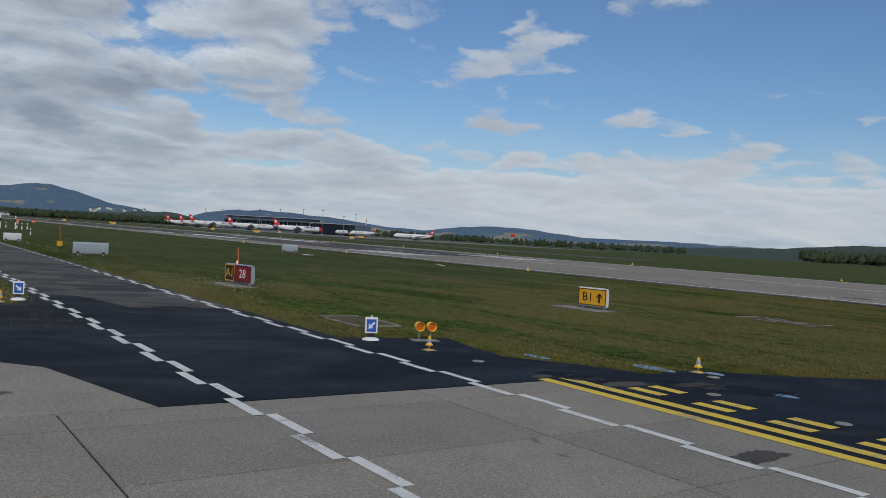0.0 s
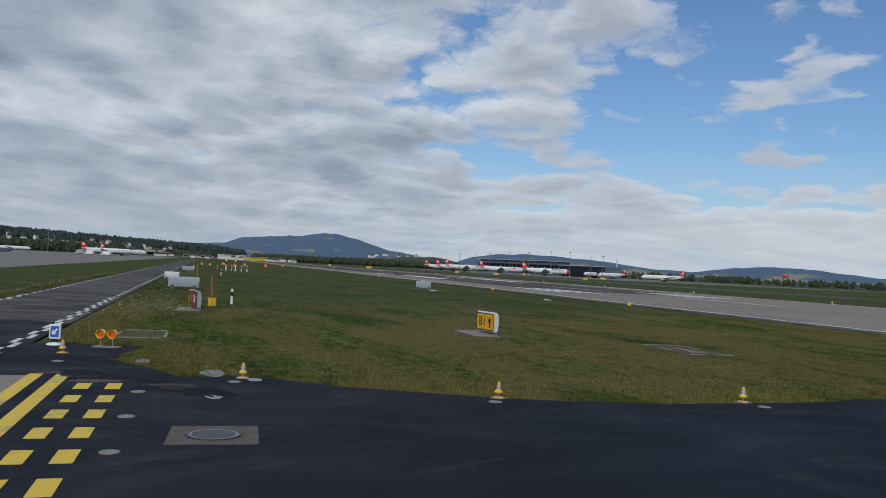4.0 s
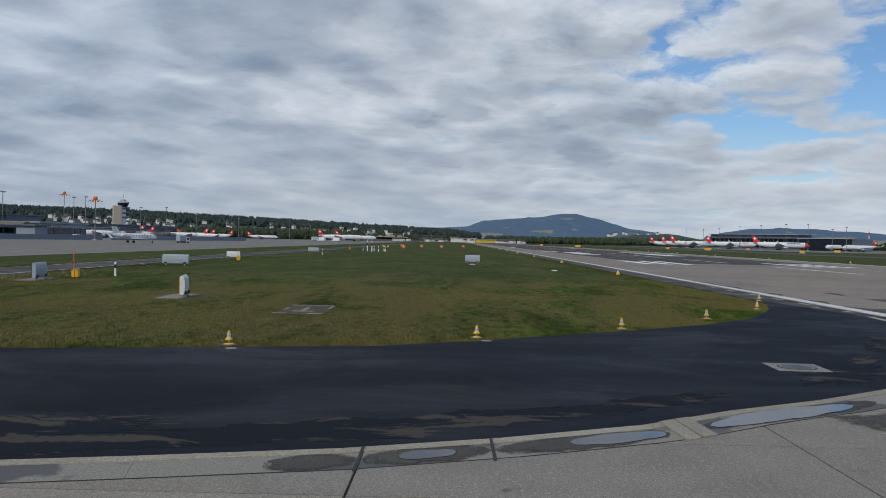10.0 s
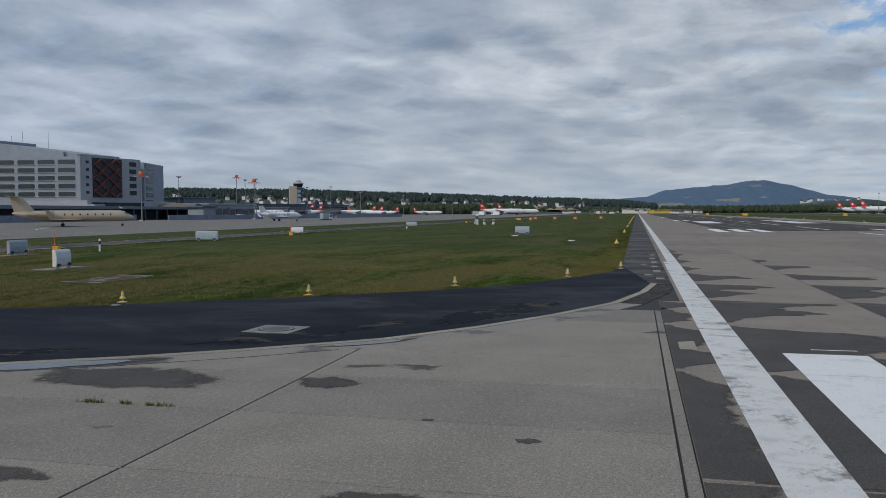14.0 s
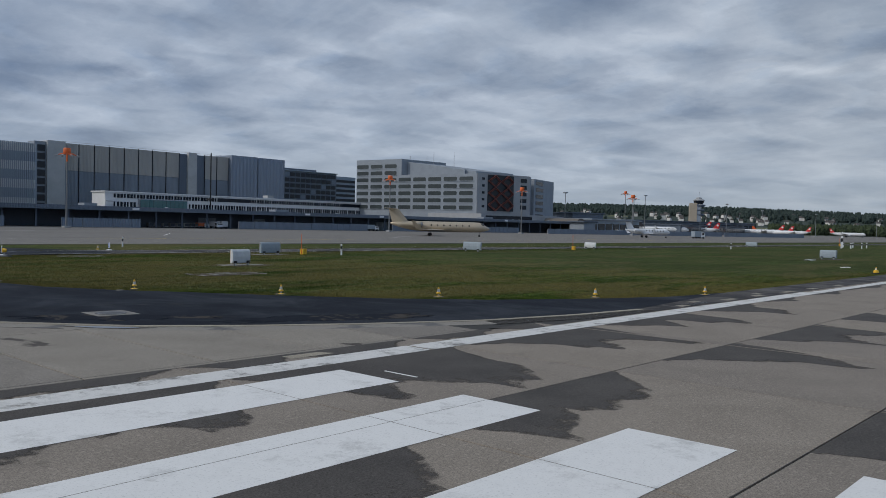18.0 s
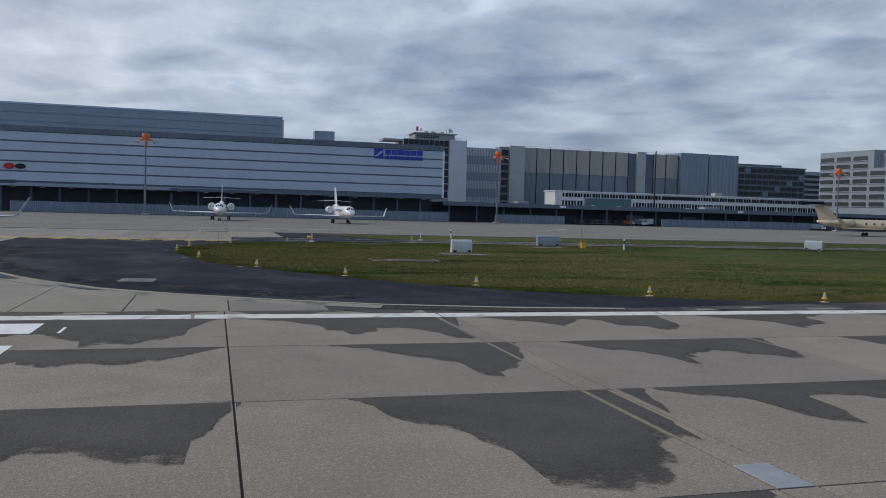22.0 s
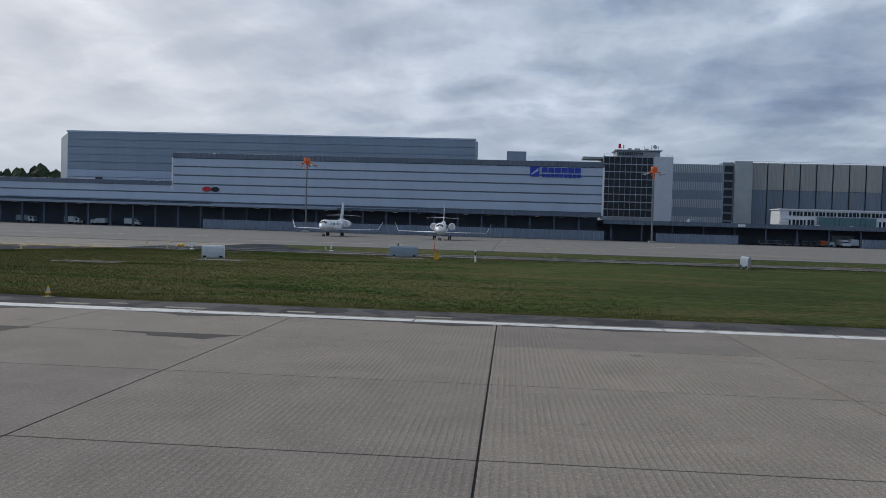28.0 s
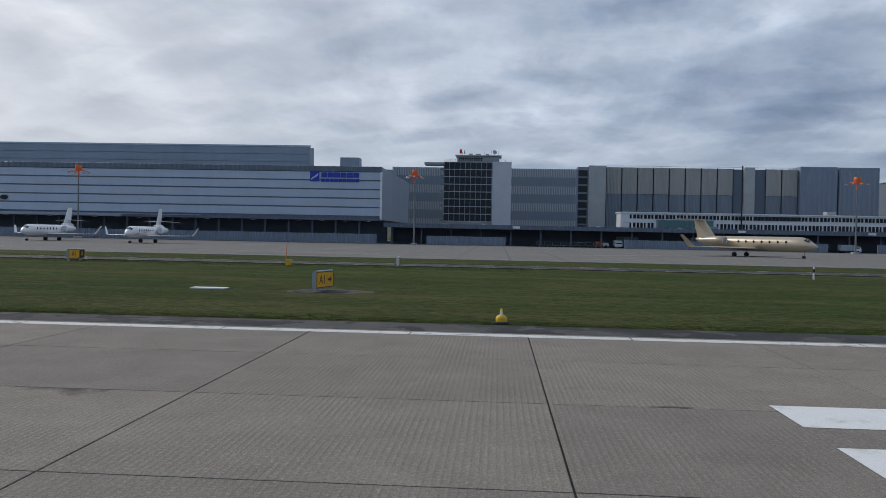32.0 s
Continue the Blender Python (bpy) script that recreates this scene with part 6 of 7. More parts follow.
for k in range(6):
    part("band", Geo().lathe([(0.7 - 0.05 * k, 3.4 * k), (0.66 - 0.05 * k, 3.4 * k + 3.4)], None, 10), TAILRED if k % 2 else WHITE, ctl)
part("cap", Geo().lathe([(0.7, 20.4), (0.9, 20.9), (0.8, 22.8), (0.3, 23.5)], None, 10), WHITE, ctl)
radar = thing("radar_tower", "small red-topped radar tower in the distance", "tower", at=pose(*from_bearing(-39.6, 1500, 19, 67), 0))
part("shaft", Geo().lathe([(3.2, 0), (2.2, 14)], None, 6), GALV, radar)
part("cabin", Geo().lathe([(4, 14), (4.4, 15), (4.4, 18), (3, 19)], None, 10), TAILRED, radar)
sheet("far_taxiway", [(200, -150), (2600, -150), (2600, -122), (200, -122)], ASPHALT_OLD, "grey taxiway beyond the runway", "taxiway", -0.02)
sheet("far_apron", [(560, -520), (1150, -520), (1150, -205), (560, -205)], APRON, "pale concrete apron round the midfield dock", "apron", -0.02)
sheet("terminal_apron", [(1300.5, 80), (1301, 80), (1301, 345), (1300.5, 345)], APRON, "apron edge strip", "apron")
for k, (az, dist) in enumerate(((-15, 600), (-17.6, 560), (-23.4, 480), (-25.3, 640), (-6.5, 700), (-9, 640), (-20, 700))):
    s = thing("taxi_board", "low orange taxiway board beyond the runway", "sign", "far boards", at=pose(*from_bearing(az, dist), 0, 0, 0, az + 90))
    part("board", Geo().box(-2.2 if k % 2 else -1.2, -0.2, 0.3, 2.2 if k % 2 else 1.2, 0.2, 1.5, bevel=0.05), SIGN_YELLOW, s)
    part("foot", Geo().box(-1.5, -0.2, -0.06, 1.5, 0.2, 0.3), GALV, s)

# ---- terminal side: control tower, hangars, terminal ----
tw = thing("control_tower", "tall control tower with a faceted glass cab", "tower", at=pose(800, 348, 0, 0, 0, 30))
part("shaft", Geo().box(-4.2, -3.6, 0, 4.2, 3.6, 30.5, bevel=0.2), plain("tan_concrete", (0.42, 0.36, 0.28), 0.8), tw, "tan concrete shaft")
part("lift_shaft", Geo().box(-3.6, -7.6, 0, 3.6, -3.6, 29), CLAD_MID, tw)
for k, (r0, z0, r1, z1) in enumerate(((3.8, 18, 5.0, 19.2), (3.8, 22.5, 5.2, 23.6), (4.2, 27, 5.6, 28.4))):
    part("gallery", Geo().lathe([(r0, z0), (r1, z1), (r1, z1 + 0.8), (r0 - 1, z1 + 1.0)], Matrix.Translation((0, -6.4, 0)), 8, False), CLAD_DARK, tw)
part("cab_glass", Geo().lathe([(4.0, 29.4), (5.4, 33.2)], Matrix.Translation((0, -5.5, 0)), 8, False), GLASS, tw)
part("cab_roof", Geo().lathe([(5.7, 33.2), (5.4, 34.1), (3.0, 34.9), (2.7, 36.2), (0.8, 36.9)], Matrix.Translation((0, -5.5, 0)), 8, False), RENDER_GREY, tw)
part("antenna", Geo().tube([(0, -5.5, 38), (0, -5.5, 42)], 0.2, 5), GALV, tw)


HOUSE_WHITE = plain("white_house_render", (0.66, 0.65, 0.62), 0.8)


def block(name, label, az, d0, az1, d1, depth, h, mat, glass=None, roof=None):
    a, b = Vector((*from_bearing(az, d0, 6.9, 6.7), 0)), Vector((*from_bearing(az1, d1, 6.9, 6.7), 0))
    f = wall_frame(a, b)
    n = (b - a).length
    s = thing(name, label, "building", "terminal buildings")
    part("wall", Geo().box(0, 0, 0, n, depth, h), mat, s).matrix_basis = f
    part("roof", Geo().box(-1, -1.5, h, n + 1, depth + 1, h + 0.8, bevel=0.1), roof or ROOFING, s).matrix_basis = f
    if glass:
        k = max(3, round(n / 9))
        for i in range(k):
            part("window", Geo().box(i * n / k + 0.8, -0.3, h * glass[0], (i + 1) * n / k - 0.8, 0.05, h * glass[1]), GLASS, s).matrix_basis = f
    return s


block("maintenance_hangar", "low grey hangar with dark open doors", 28.67, 452, 25.7, 513, 30, 7.6, CLAD_MID, (0.05, 0.75), RENDERED)
block("terminal_hall", "long low terminal hall with dark glazing", 27, 760, 19.5, 900, 60, 11, CLAD_DARK, (0.3, 0.85))
block("terminal_pier", "low dark terminal pier behind the parked airliners", 23.5, 640, 20.0, 860, 30, 7, CLAD_DARK, (0.3, 0.8))
block("hangar", "dark low hangar beside the airport office", 31.6, 520, 30.2, 510, 30, 12, CLAD_DARK, None, ROOFING)
block("white_shed", "small white shed before the hangars", 29.9, 430, 28.9, 425, 10, 6, RENDERED, None)
block("far_shed", "pale industrial shed beyond the runway end", 0.8, 1400, -1.0, 1400, 30, 7.0, HOUSE_WHITE, None, HOUSE_WHITE)
block("far_shed", "yellow and pale industrial shed beyond the runway end", -1.3, 1380, -3.0, 1400, 30, 5.5, plain("yellow_cladding", (0.70, 0.52, 0.08), 0.6), None, RENDERED)
block("far_shed", "long pale shed beyond the runway end", 3.0, 1410, 1.2, 1410, 30, 5.5, RENDER_GREY, (0.3, 0.7))
arch = thing("arched_hangar", "brown arched hangar roof beside the apron", "building")
fh = wall_frame(Vector((397, 225, 0)), Vector((404, 224, 0)))
arc = [(6.0 * math.cos(radians(a)), 8.2 * math.sin(radians(a))) for a in range(0, 181, 15)]
part("roof", Geo().loft([[(0 + x, y, z) for x, z in arc] for y in (0, 26)], None, True), plain("rusty_brown_roof", (0.15, 0.13, 0.11), 0.75), arch).matrix_basis = fh
part("door", Geo().box(-5.2, -0.4, 0, 5.2, 0, 3.5), DARK, arch).matrix_basis = fh
for x0, y0, x1, y1 in ((338, 206, 400, 190), (405, 188, 470, 176), (470, 176, 560, 160)):
    f = wall_frame(Vector((x0, y0, 0)), Vector((x1, y1, 0)))
    n = math.hypot(x1 - x0, y1 - y0)
    fence = thing("blast_fence", "low blue-grey metal blast fence along the apron", "fence", "apron fences")
    for k in range(int(n / 4)):
        part("panel", Geo().box(4 * k + 0.05, 0, 0.1, 4 * k + 3.95, 0.15, 2.4), BARRIER, fence).matrix_basis = f


# ---- hills, woods, town ----
FOREST = Mat("woodland", 0.95)
FOREST.color(FOREST.ramp(FOREST.noise(0.05, 6, 0.7), (0.3, (0.016, 0.027, 0.013)), (0.7, (0.050, 0.070, 0.028))))
FOREST = FOREST.m
# the blue of distance haze is mixed into the colour of woods and fields
HILL_FAR = Mat("hazed_wooded_hill", 0.95)
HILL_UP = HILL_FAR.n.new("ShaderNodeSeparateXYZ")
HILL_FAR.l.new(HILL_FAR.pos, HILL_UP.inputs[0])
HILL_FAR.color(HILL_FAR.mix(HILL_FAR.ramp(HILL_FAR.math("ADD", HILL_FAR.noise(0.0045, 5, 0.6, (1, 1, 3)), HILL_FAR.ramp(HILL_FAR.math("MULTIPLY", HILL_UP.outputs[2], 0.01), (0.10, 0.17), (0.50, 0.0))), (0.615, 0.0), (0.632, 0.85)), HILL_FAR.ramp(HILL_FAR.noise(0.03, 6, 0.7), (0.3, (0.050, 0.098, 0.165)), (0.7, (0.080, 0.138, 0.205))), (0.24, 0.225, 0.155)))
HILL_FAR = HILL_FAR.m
# ridge woods shifted towards blue-green, with distance haze in the colour
HILL_MID = Mat("wooded_ridge", 0.95)
HILL_MID.color(HILL_MID.mix(HILL_MID.ramp(HILL_MID.noise(0.006, 5, 0.6, (1, 1, 4)), (0.60, 0.0), (0.64, 0.9)), HILL_MID.ramp(HILL_MID.noise(0.05, 6, 0.7), (0.3, (0.020, 0.034, 0.028)), (0.7, (0.042, 0.062, 0.042))), (0.12, 0.13, 0.06)))
HILL_MID = HILL_MID.m


RIDGES = []


def on_ridge(k, az, t):
    """A spot on the slope of a ridge, t from its foot to its crest."""
    dist, back, profile = RIDGES[k]
    el = np.interp(az, [p[0] for p in profile], [p[1] for p in profile])
    h = dist * math.tan(radians(max(el, 0.02)))
    return (*from_bearing(az, dist - back * (1 - t)), h * t * t * (3 - 2 * t) - 2.0)


def ridge(name, label, dist, back, profile, material, rough=0.10, step=0.35, seed=1):
    """A ridge round the field: bearings and elevation angles of its crest, read along the horizon."""
    az0, az1 = profile[0][0], profile[-1][0]
    n = int(abs(az1 - az0) / step)
    g = Geo()
    rows = [0.0, 0.12, 0.3, 0.5, 0.7, 0.88, 1.0, 1.0]
    pts = []
    for i in range(n + 1):
        az = az0 + (az1 - az0) * i / n
        el = np.interp(az, [p[0] for p in profile], [p[1] for p in profile])
        h = dist * math.tan(radians(max(el, 0.02)))
        h *= 1 + rough * noise.noise(Vector((az * 0.9, seed, 0))) + rough * 0.5 * noise.noise(Vector((az * 4.1, seed, 3)))
        for k, t in enumerate(rows):
            d = dist - back * (1 - t) if k < 7 else dist + back * 0.6
            z = h * (t * t * (3 - 2 * t)) if k < 7 else h * 0.4
            z += 6 * rough * noise.noise(Vector((az * 2, t * 5, seed))) * t
            pts.append((*from_bearing(az, d), z - 1.0))
    RIDGES.append((dist, back, profile))
    m = len(rows)
    g.add(pts, [(i * m + k, (i + 1) * m + k, (i + 1) * m + k + 1, i * m + k + 1) for i in range(n) for k in range(m - 1)], None, True)
    return structure(name, g, material, label, "hill")


ridge("backdrop_hill", "wooded hill with pale fields, blue with distance haze", 3900, 900, [(-18, 0.35), (-15.5, 0.55), (-13.2, 0.95), (-12.2, 1.05), (-11.2, 1.35), (-9.8, 1.78), (-8.6, 2.02), (-7.7, 2.04), (-7.0, 1.95), (-5.5, 1.75), (-3.6, 1.6), (-2.2, 1.5), (-1.0, 1.05), (1.5, 0.9), (4, 0.8)], HILL_FAR, 0.05, 0.25, 2)
ridge("backdrop_ridge", "far ridge beyond the airport, blue with distance haze", 4300, 700, [(-180, 0.9), (-120, 1.0), (-80, 0.8), (-64, 0.65), (-56, 0.62), (-50, 0.72), (-44, 0.66), (-40.5, 1.0), (-38, 1.12), (-35.5, 0.95), (-33.0, 0.55), (-30, 0.65), (-27, 1.0), (-23, 1.25), (-20, 1.2), (-18, 0.9), (-16.5, 0.35), (-10, 0.3)], HILL_FAR, 0.06, 0.4, 5)
ridge("wooded_ridge", "dark green wooded ridge behind the terminal", 2100, 800, [(-3, 0.20), (0, 0.55), (3, 0.70), (6, 0.82), (10, 0.97), (15, 1.15), (22, 1.38), (30, 1.45), (40, 1.35), (60, 1.4), (90, 1.3), (120, 1.35), (150, 1.2), (180, 1.1)], HILL_MID, 0.07, 0.4, 8)
ridge("wooded_ridge", "low dark green woods beyond the far grass", 1750, 260, [(-17.0, 0.45), (-15.8, 0.72), (-14.5, 0.85), (-12.5, 0.72), (-10, 0.55), (-6, 0.45), (-3, 0.35)], HILL_MID, 0.08, 0.3, 11)
ridge("wooded_ridge", "dark woods beside the far grass", 1500, 250, [(-100, 1.2), (-75, 1.3), (-66, 1.35), (-60, 1.2), (-56, 0.8), (-50, 0.5), (-44, 0.35), (-36, 0.3), (-30, 0.35), (-27, 0.3)], HILL_MID, 0.08, 0.3, 14)


# woodland colour again, with the haze of distance painted in
HAZY_WOOD = Mat("hazy_woodland", 0.95)
HAZY_WOOD.color(HAZY_WOOD.ramp(HAZY_WOOD.noise(0.05, 6, 0.7), (0.3, (0.018, 0.033, 0.030)), (0.7, (0.040, 0.060, 0.050))))
HAZY_WOOD = HAZY_WOOD.m


def wood(name, label, spots, seed, material=None):
    """Many small ragged trees as one mass."""
    rng = random.Random(seed)
    g = Geo()
    for x, y, z, h in spots:
        r = h * rng.uniform(0.24, 0.40)
        fir = rng.random() < 0.45
        n = 6
        lev = ((0.10, 0.55), (0.35, 1.0), (0.62, 0.62 if fir else 0.95), (0.85, 0.26 if fir else 0.62), (1.0, 0.03 if fir else 0.18))
        rings = []
        for t, q in lev:
            rings.append([(x + r * q * rng.uniform(0.6, 1.3) * math.cos(6.283 * i / n + t), y + r * q * rng.uniform(0.6, 1.3) * math.sin(6.283 * i / n + t), z + h * t * rng.uniform(0.93, 1.05)) for i in range(n)])
        g.loft(rings, None, False)
    return tagged(part(name, g, material or FOREST), label, "trees", kind="stuff")


def belt(az0, az1, d0, d1, count, h0, h1, seed, rise=0.0):
    rng = random.Random(seed)
    out = []
    for _ in range(count):
        az, t = rng.uniform(az0, az1), rng.random()
        d = d0 + (d1 - d0) * t
        out.append((*from_bearing(az, d), rise * t * d - 0.5, rng.uniform(h0, h1)))
    return out


wood("forest", "dense dark forest behind the apron", belt(6, 18, 1150, 1260, 800, 10, 16, 1, 0.001) + belt(0, 8, 1500, 1700, 260, 9, 14, 2), 21)
rng = random.Random(31)
wood("forest", "mixed woods along the ridge behind the terminal", [(*on_ridge(2, rng.uniform(-2, 46), t), rng.uniform(8, 15)) for t in [1 - (0.42 if k % 9 else 0.75) * rng.random() ** 1.2 for k in range(5200)]], 22, HAZY_WOOD)
wood("forest", "dark green wood beyond the runway", belt(-16.5, -2.5, 1450, 1700, 900, 9, 15, 4), 23)
wood("forest", "dark wood beyond the far taxiway", belt(-80, -57, 1180, 1420, 900, 11, 19, 5) + belt(-50, -27, 1300, 1450, 420, 7, 13, 6), 24)
rng = random.Random(41)
wood("forest", "trees rising behind the cargo hall", [(rng.uniform(-420, -112), rng.uniform(475, 540), rng.uniform(13, 20), rng.uniform(10, 16)) for k in range(420)], 25)
structure("wooded_bank", Geo().prism([(-420, 470), (-110, 470), (-110, 700), (-420, 700)], -1, 22), HILL_MID, "dark wooded bank behind the cargo hall", "hill")

ROOF_TILE = plain("brown_roof_tiles", (0.085, 0.075, 0.07), 0.8)
rng = random.Random(9)
for k in range(156):
    if k < 100:
        az = 2 + 31 * rng.random() ** 0.75
        t = rng.uniform(0.38, 0.62)
        x, y, z = on_ridge(2, az, t)
        z += rng.uniform(3, 7)
    elif k < 140:
        x, y = from_bearing(rng.uniform(-5.5, 4), rng.uniform(1390, 1460))
        z = 1.0
    else:
        az, d = rng.uniform(-14, -10.5), rng.uniform(3050, 3200)
        x, y = from_bearing(az, d)
        z = rng.uniform(26, 44)
    w, h = rng.uniform(5, 11), rng.uniform(2.0, 3.4)
    s = thing("house", "small pale house among trees on the slope", "house", "distant town", at=pose(x, y, z, 0, 0, rng.uniform(0, 180)))
    part("wall", Geo().box(-w / 2, -4, -6, w / 2, 4, h), HOUSE_WHITE, s)
    part("roof", Geo().loft([[(sx * w / 2, -4.6, h - 0.3), (sx * w / 2, 4.6, h - 0.3), (sx * w / 2, 0, h + 3)] for sx in (-1, 1)], None, False), ROOF_TILE, s)

# pale stubble fields on the slopes
STUBBLE = plain("pale_stubble", (0.30, 0.25, 0.14), 0.95, 0, 0.2, 0.01)
for hill, az0, az1, t0, t1 in ((2, 3.0, 5.2, 0.22, 0.36), (2, 5.6, 7.4, 0.28, 0.44), (2, 8.5, 9.6, 0.42, 0.52)):
    g = Geo()
    for i in range(6):
        a, b = az0 + (az1 - az0) * i / 6, az0 + (az1 - az0) * (i + 1) / 6
        q = [on_ridge(hill, a, t0), on_ridge(hill, b, t0), on_ridge(hill, b, t1), on_ridge(hill, a, t1)]
        g.add([(x, y, z + (5 if hill else 9)) for x, y, z in q], [(0, 1, 2, 3), (3, 2, 1, 0)])
    structure("hill_field", g, STUBBLE, "pale stubble field on the wooded slope", "field")

# ---- the wing outside the window, as it stands where the aircraft turns past the grass ----
WING_WHITE = plain("white_wing_paint", (0.78, 0.80, 0.83), 0.28, 0, 0.015, 0.9)
WING_GREY = plain("grey_wing_root_paint", (0.66, 0.68, 0.71), 0.35)
SEAM = plain("panel_seam", (0.12, 0.12, 0.13), 0.7)
NOTICE_RED = plain("red_notice_paint", (0.42, 0.06, 0.06), 0.5)
CAP_RED = plain("dull_red_cap", (0.22, 0.055, 0.05), 0.5)
wing = thing("aircraft_wing", "white airliner wing with upturned winglet and red step notices", "aircraft wing", at=pose(7.68, 35.56, 0, 0, 0, -94.5))


def lead(l):
    return 0.37 - 0.468 * (l - 3.61) - max(0, l - 10.35) ** 2 * 0.5


def trail(l):
    return -2.14 - 0.30 * (l - 4.1)


def skin(l0, l1, f0, f1, n=9, steps=6, drop=0.0):
    """A stretch of the wing between two spans and two chord fractions."""
    rings = []
    for k in range(steps + 1):
        l = l0 + (l1 - l0) * k / steps
        a, b = lead(l), trail(l)
        c = a - b
        up, low = [], []
        for i in range(n + 1):
            t = f0 + (f1 - f0) * (0.5 - 0.5 * math.cos(math.pi * i / n))
            h = 0.60 * c * 0.11 * (1.4845 * math.sqrt(t) - 0.63 * t - 1.758 * t * t + 1.4215 * t ** 3 - 0.5075 * t ** 4) * 2
            z = 2.06 - drop
            up.append((a - c * t, l, z + 0.55 * h))
            low.append((a - c * t, l, z - 0.75 * h - 0.004))
        rings.append(up + low[::-1])
    return Geo().loft(rings)


part("inner_panel", skin(0.9, 5.72, 0.045, 0.84), WING_WHITE, wing)
part("outer_panel", skin(5.725, 10.85, 0.045, 0.80), WING_WHITE, wing)
part("leading_edge", skin(0.9, 10.85, 0.0, 0.0445, 8, 14), METAL, wing, "bare metal leading edge")
part("flap", skin(0.9, 6.08, 0.845, 1.0, 6, 4, 0.03), WING_WHITE, wing)
part("flap_hinge", skin(0.9, 6.08, 0.8405, 0.8445, 2, 4, 0.02), SEAM, wing)
part("aileron", skin(6.12, 10.6, 0.803, 1.0, 5, 5), WING_WHITE, wing)
part("panel_gap", skin(5.725, 6.11, 0.803, 0.84, 3, 2, 0.0), WING_GREY, wing)
tipw = part("winglet", foil(((-3.15, 10.80, 2.07), (-4.12, 10.72, 2.07)), ((-4.55, 11.42, 3.39), (-4.87, 11.42, 3.41)), 0.07, 8, (((-3.42, 10.95, 2.22), (-4.18, 10.93, 2.25)), ((-3.95, 11.15, 2.75), (-4.48, 11.15, 2.78)))), WING_WHITE, wing, "upturned white winglet")
ring = Geo()
ring.loft([[(-4.02 + r * math.cos(6.2832 * i / 32), 10.975 + 0.34 * r * math.sin(6.2832 * i / 32) - o, 2.48 + 0.94 * r * math.sin(6.2832 * i / 32)) for i in range(32)] for r, o in ((0.205, 0.0), (0.205, 0.012), (0.195, 0.012), (0.195, 0.0))], None, False, False)
part("roundel", ring, SIGN_BLACK, tipw, "thin dark ring with a plain mark")
mark = Geo()
mark.add([(-4.15, 10.965, 2.50), (-4.03, 10.965, 2.51), (-3.90, 10.965, 2.535), (-4.02, 10.955, 2.475), (-4.10, 10.945, 2.44), (-4.05, 10.955, 2.48)], [(0, 1, 5), (1, 2, 3, 5), (5, 3, 4)])
part("roundel_mark", mark, SIGN_BLACK, tipw)


def on_skin(x, l):
    c = lead(l) - trail(l)
    t = min(max((lead(l) - x) / c, 0.01), 1)
    h = 0.60 * c * 0.11 * (1.4845 * math.sqrt(t) - 0.63 * t - 1.758 * t * t + 1.4215 * t ** 3 - 0.5075 * t ** 4) * 2
    return 2.06 + 0.55 * h + 0.004


for row in (((-2.98, 8.98), (-2.56, 7.71), (-2.16, 6.48), (-1.76, 5.29), (-1.41, 4.17)), ((-2.25, 8.91), (-1.74, 7.71), (-1.26, 6.53), (-0.77, 5.45), (-0.32, 4.36))):
    aft = row[0][0] < -2.5
    for x, l in row:
        z = on_skin(x, l)
        d = -1 if aft else 1
        tri = Geo()
        tri.add([(x + d * 0.02, l - 0.03, z), (x + d * 0.02, l + 0.03, z), (x + d * 0.07, l, z)], [(1, 0, 2) if aft else (0, 1, 2)])
        part("notice_triangle", tri, NOTICE_RED, wing)
        words("NO STEP", 0.042, 0.001, NOTICE_RED, wing, pose(x - d * 0.025, l, z, 0, 0, 90 if aft else -66), "notice_lettering")
cap = part("fuel_cap", Geo().lathe([(0.078, 0.0), (0.078, 0.004), (0.062, 0.005)], Matrix.Translation((-0.46, 4.17, on_skin(-0.46, 4.17) - 0.004)), 20), RENDER_GREY, wing, "round grey and red fuel cap")
part("cap_centre", Geo().lathe([(0.052, 0.0), (0.052, 0.007), (0.02, 0.008)], Matrix.Translation((-0.46, 4.17, on_skin(-0.46, 4.17) - 0.002)), 20), CAP_RED, cap)
for x0, l0, x1, l1 in ((-3.04, 8.77, -2.45, 6.9), (-1.95, 5.27, -1.45, 3.72), (-2.16, 5.1, -1.72, 3.8), (-1.78, 4.74, -1.84, 4.74), (-1.62, 4.24, -1.68, 4.24), (-1.45, 3.72, -1.51, 3.72), (-0.75, 4.9, -0.83, 4.9)):
    n = 6
    path = [(x0 + (x1 - x0) * k / n, l0 + (l1 - l0) * k / n, on_skin(x0 + (x1 - x0) * k / n, l0 + (l1 - l0) * k / n) - 0.003) for k in range(n + 1)]
    part("panel_seam", Geo().tube(path, 0.0011, 4), SEAM, wing)
hatch = Geo()
hatch.tube([(-3.2 + 0.22 * math.cos(6.2832 * k / 20), 9.1 + 0.4 * math.sin(6.2832 * k / 20), on_skin(-3.2 + 0.22 * math.cos(6.2832 * k / 20), 9.1) - 0.003) for k in range(21)], 0.0018, 4)
part("access_panel", hatch, SEAM, wing)

# ---- concrete slabs, kerbs and grass, nearest the path ----
KERB = concrete("kerb_concrete", (0.37, 0.335, 0.27), 0.0)
WET = Mat("wet_gutter", 0.3)
WET.color(WET.mix(WET.ramp(WET.noise(0.5, 5, 0.6), (0.52, 0.0), (0.57, 1.0)), WET.ramp(WET.noise(26, 6, 0.75), (0.40, (0.30, 0.275, 0.235)), (0.62, (0.16, 0.147, 0.127))), (0.075, 0.070, 0.066)))
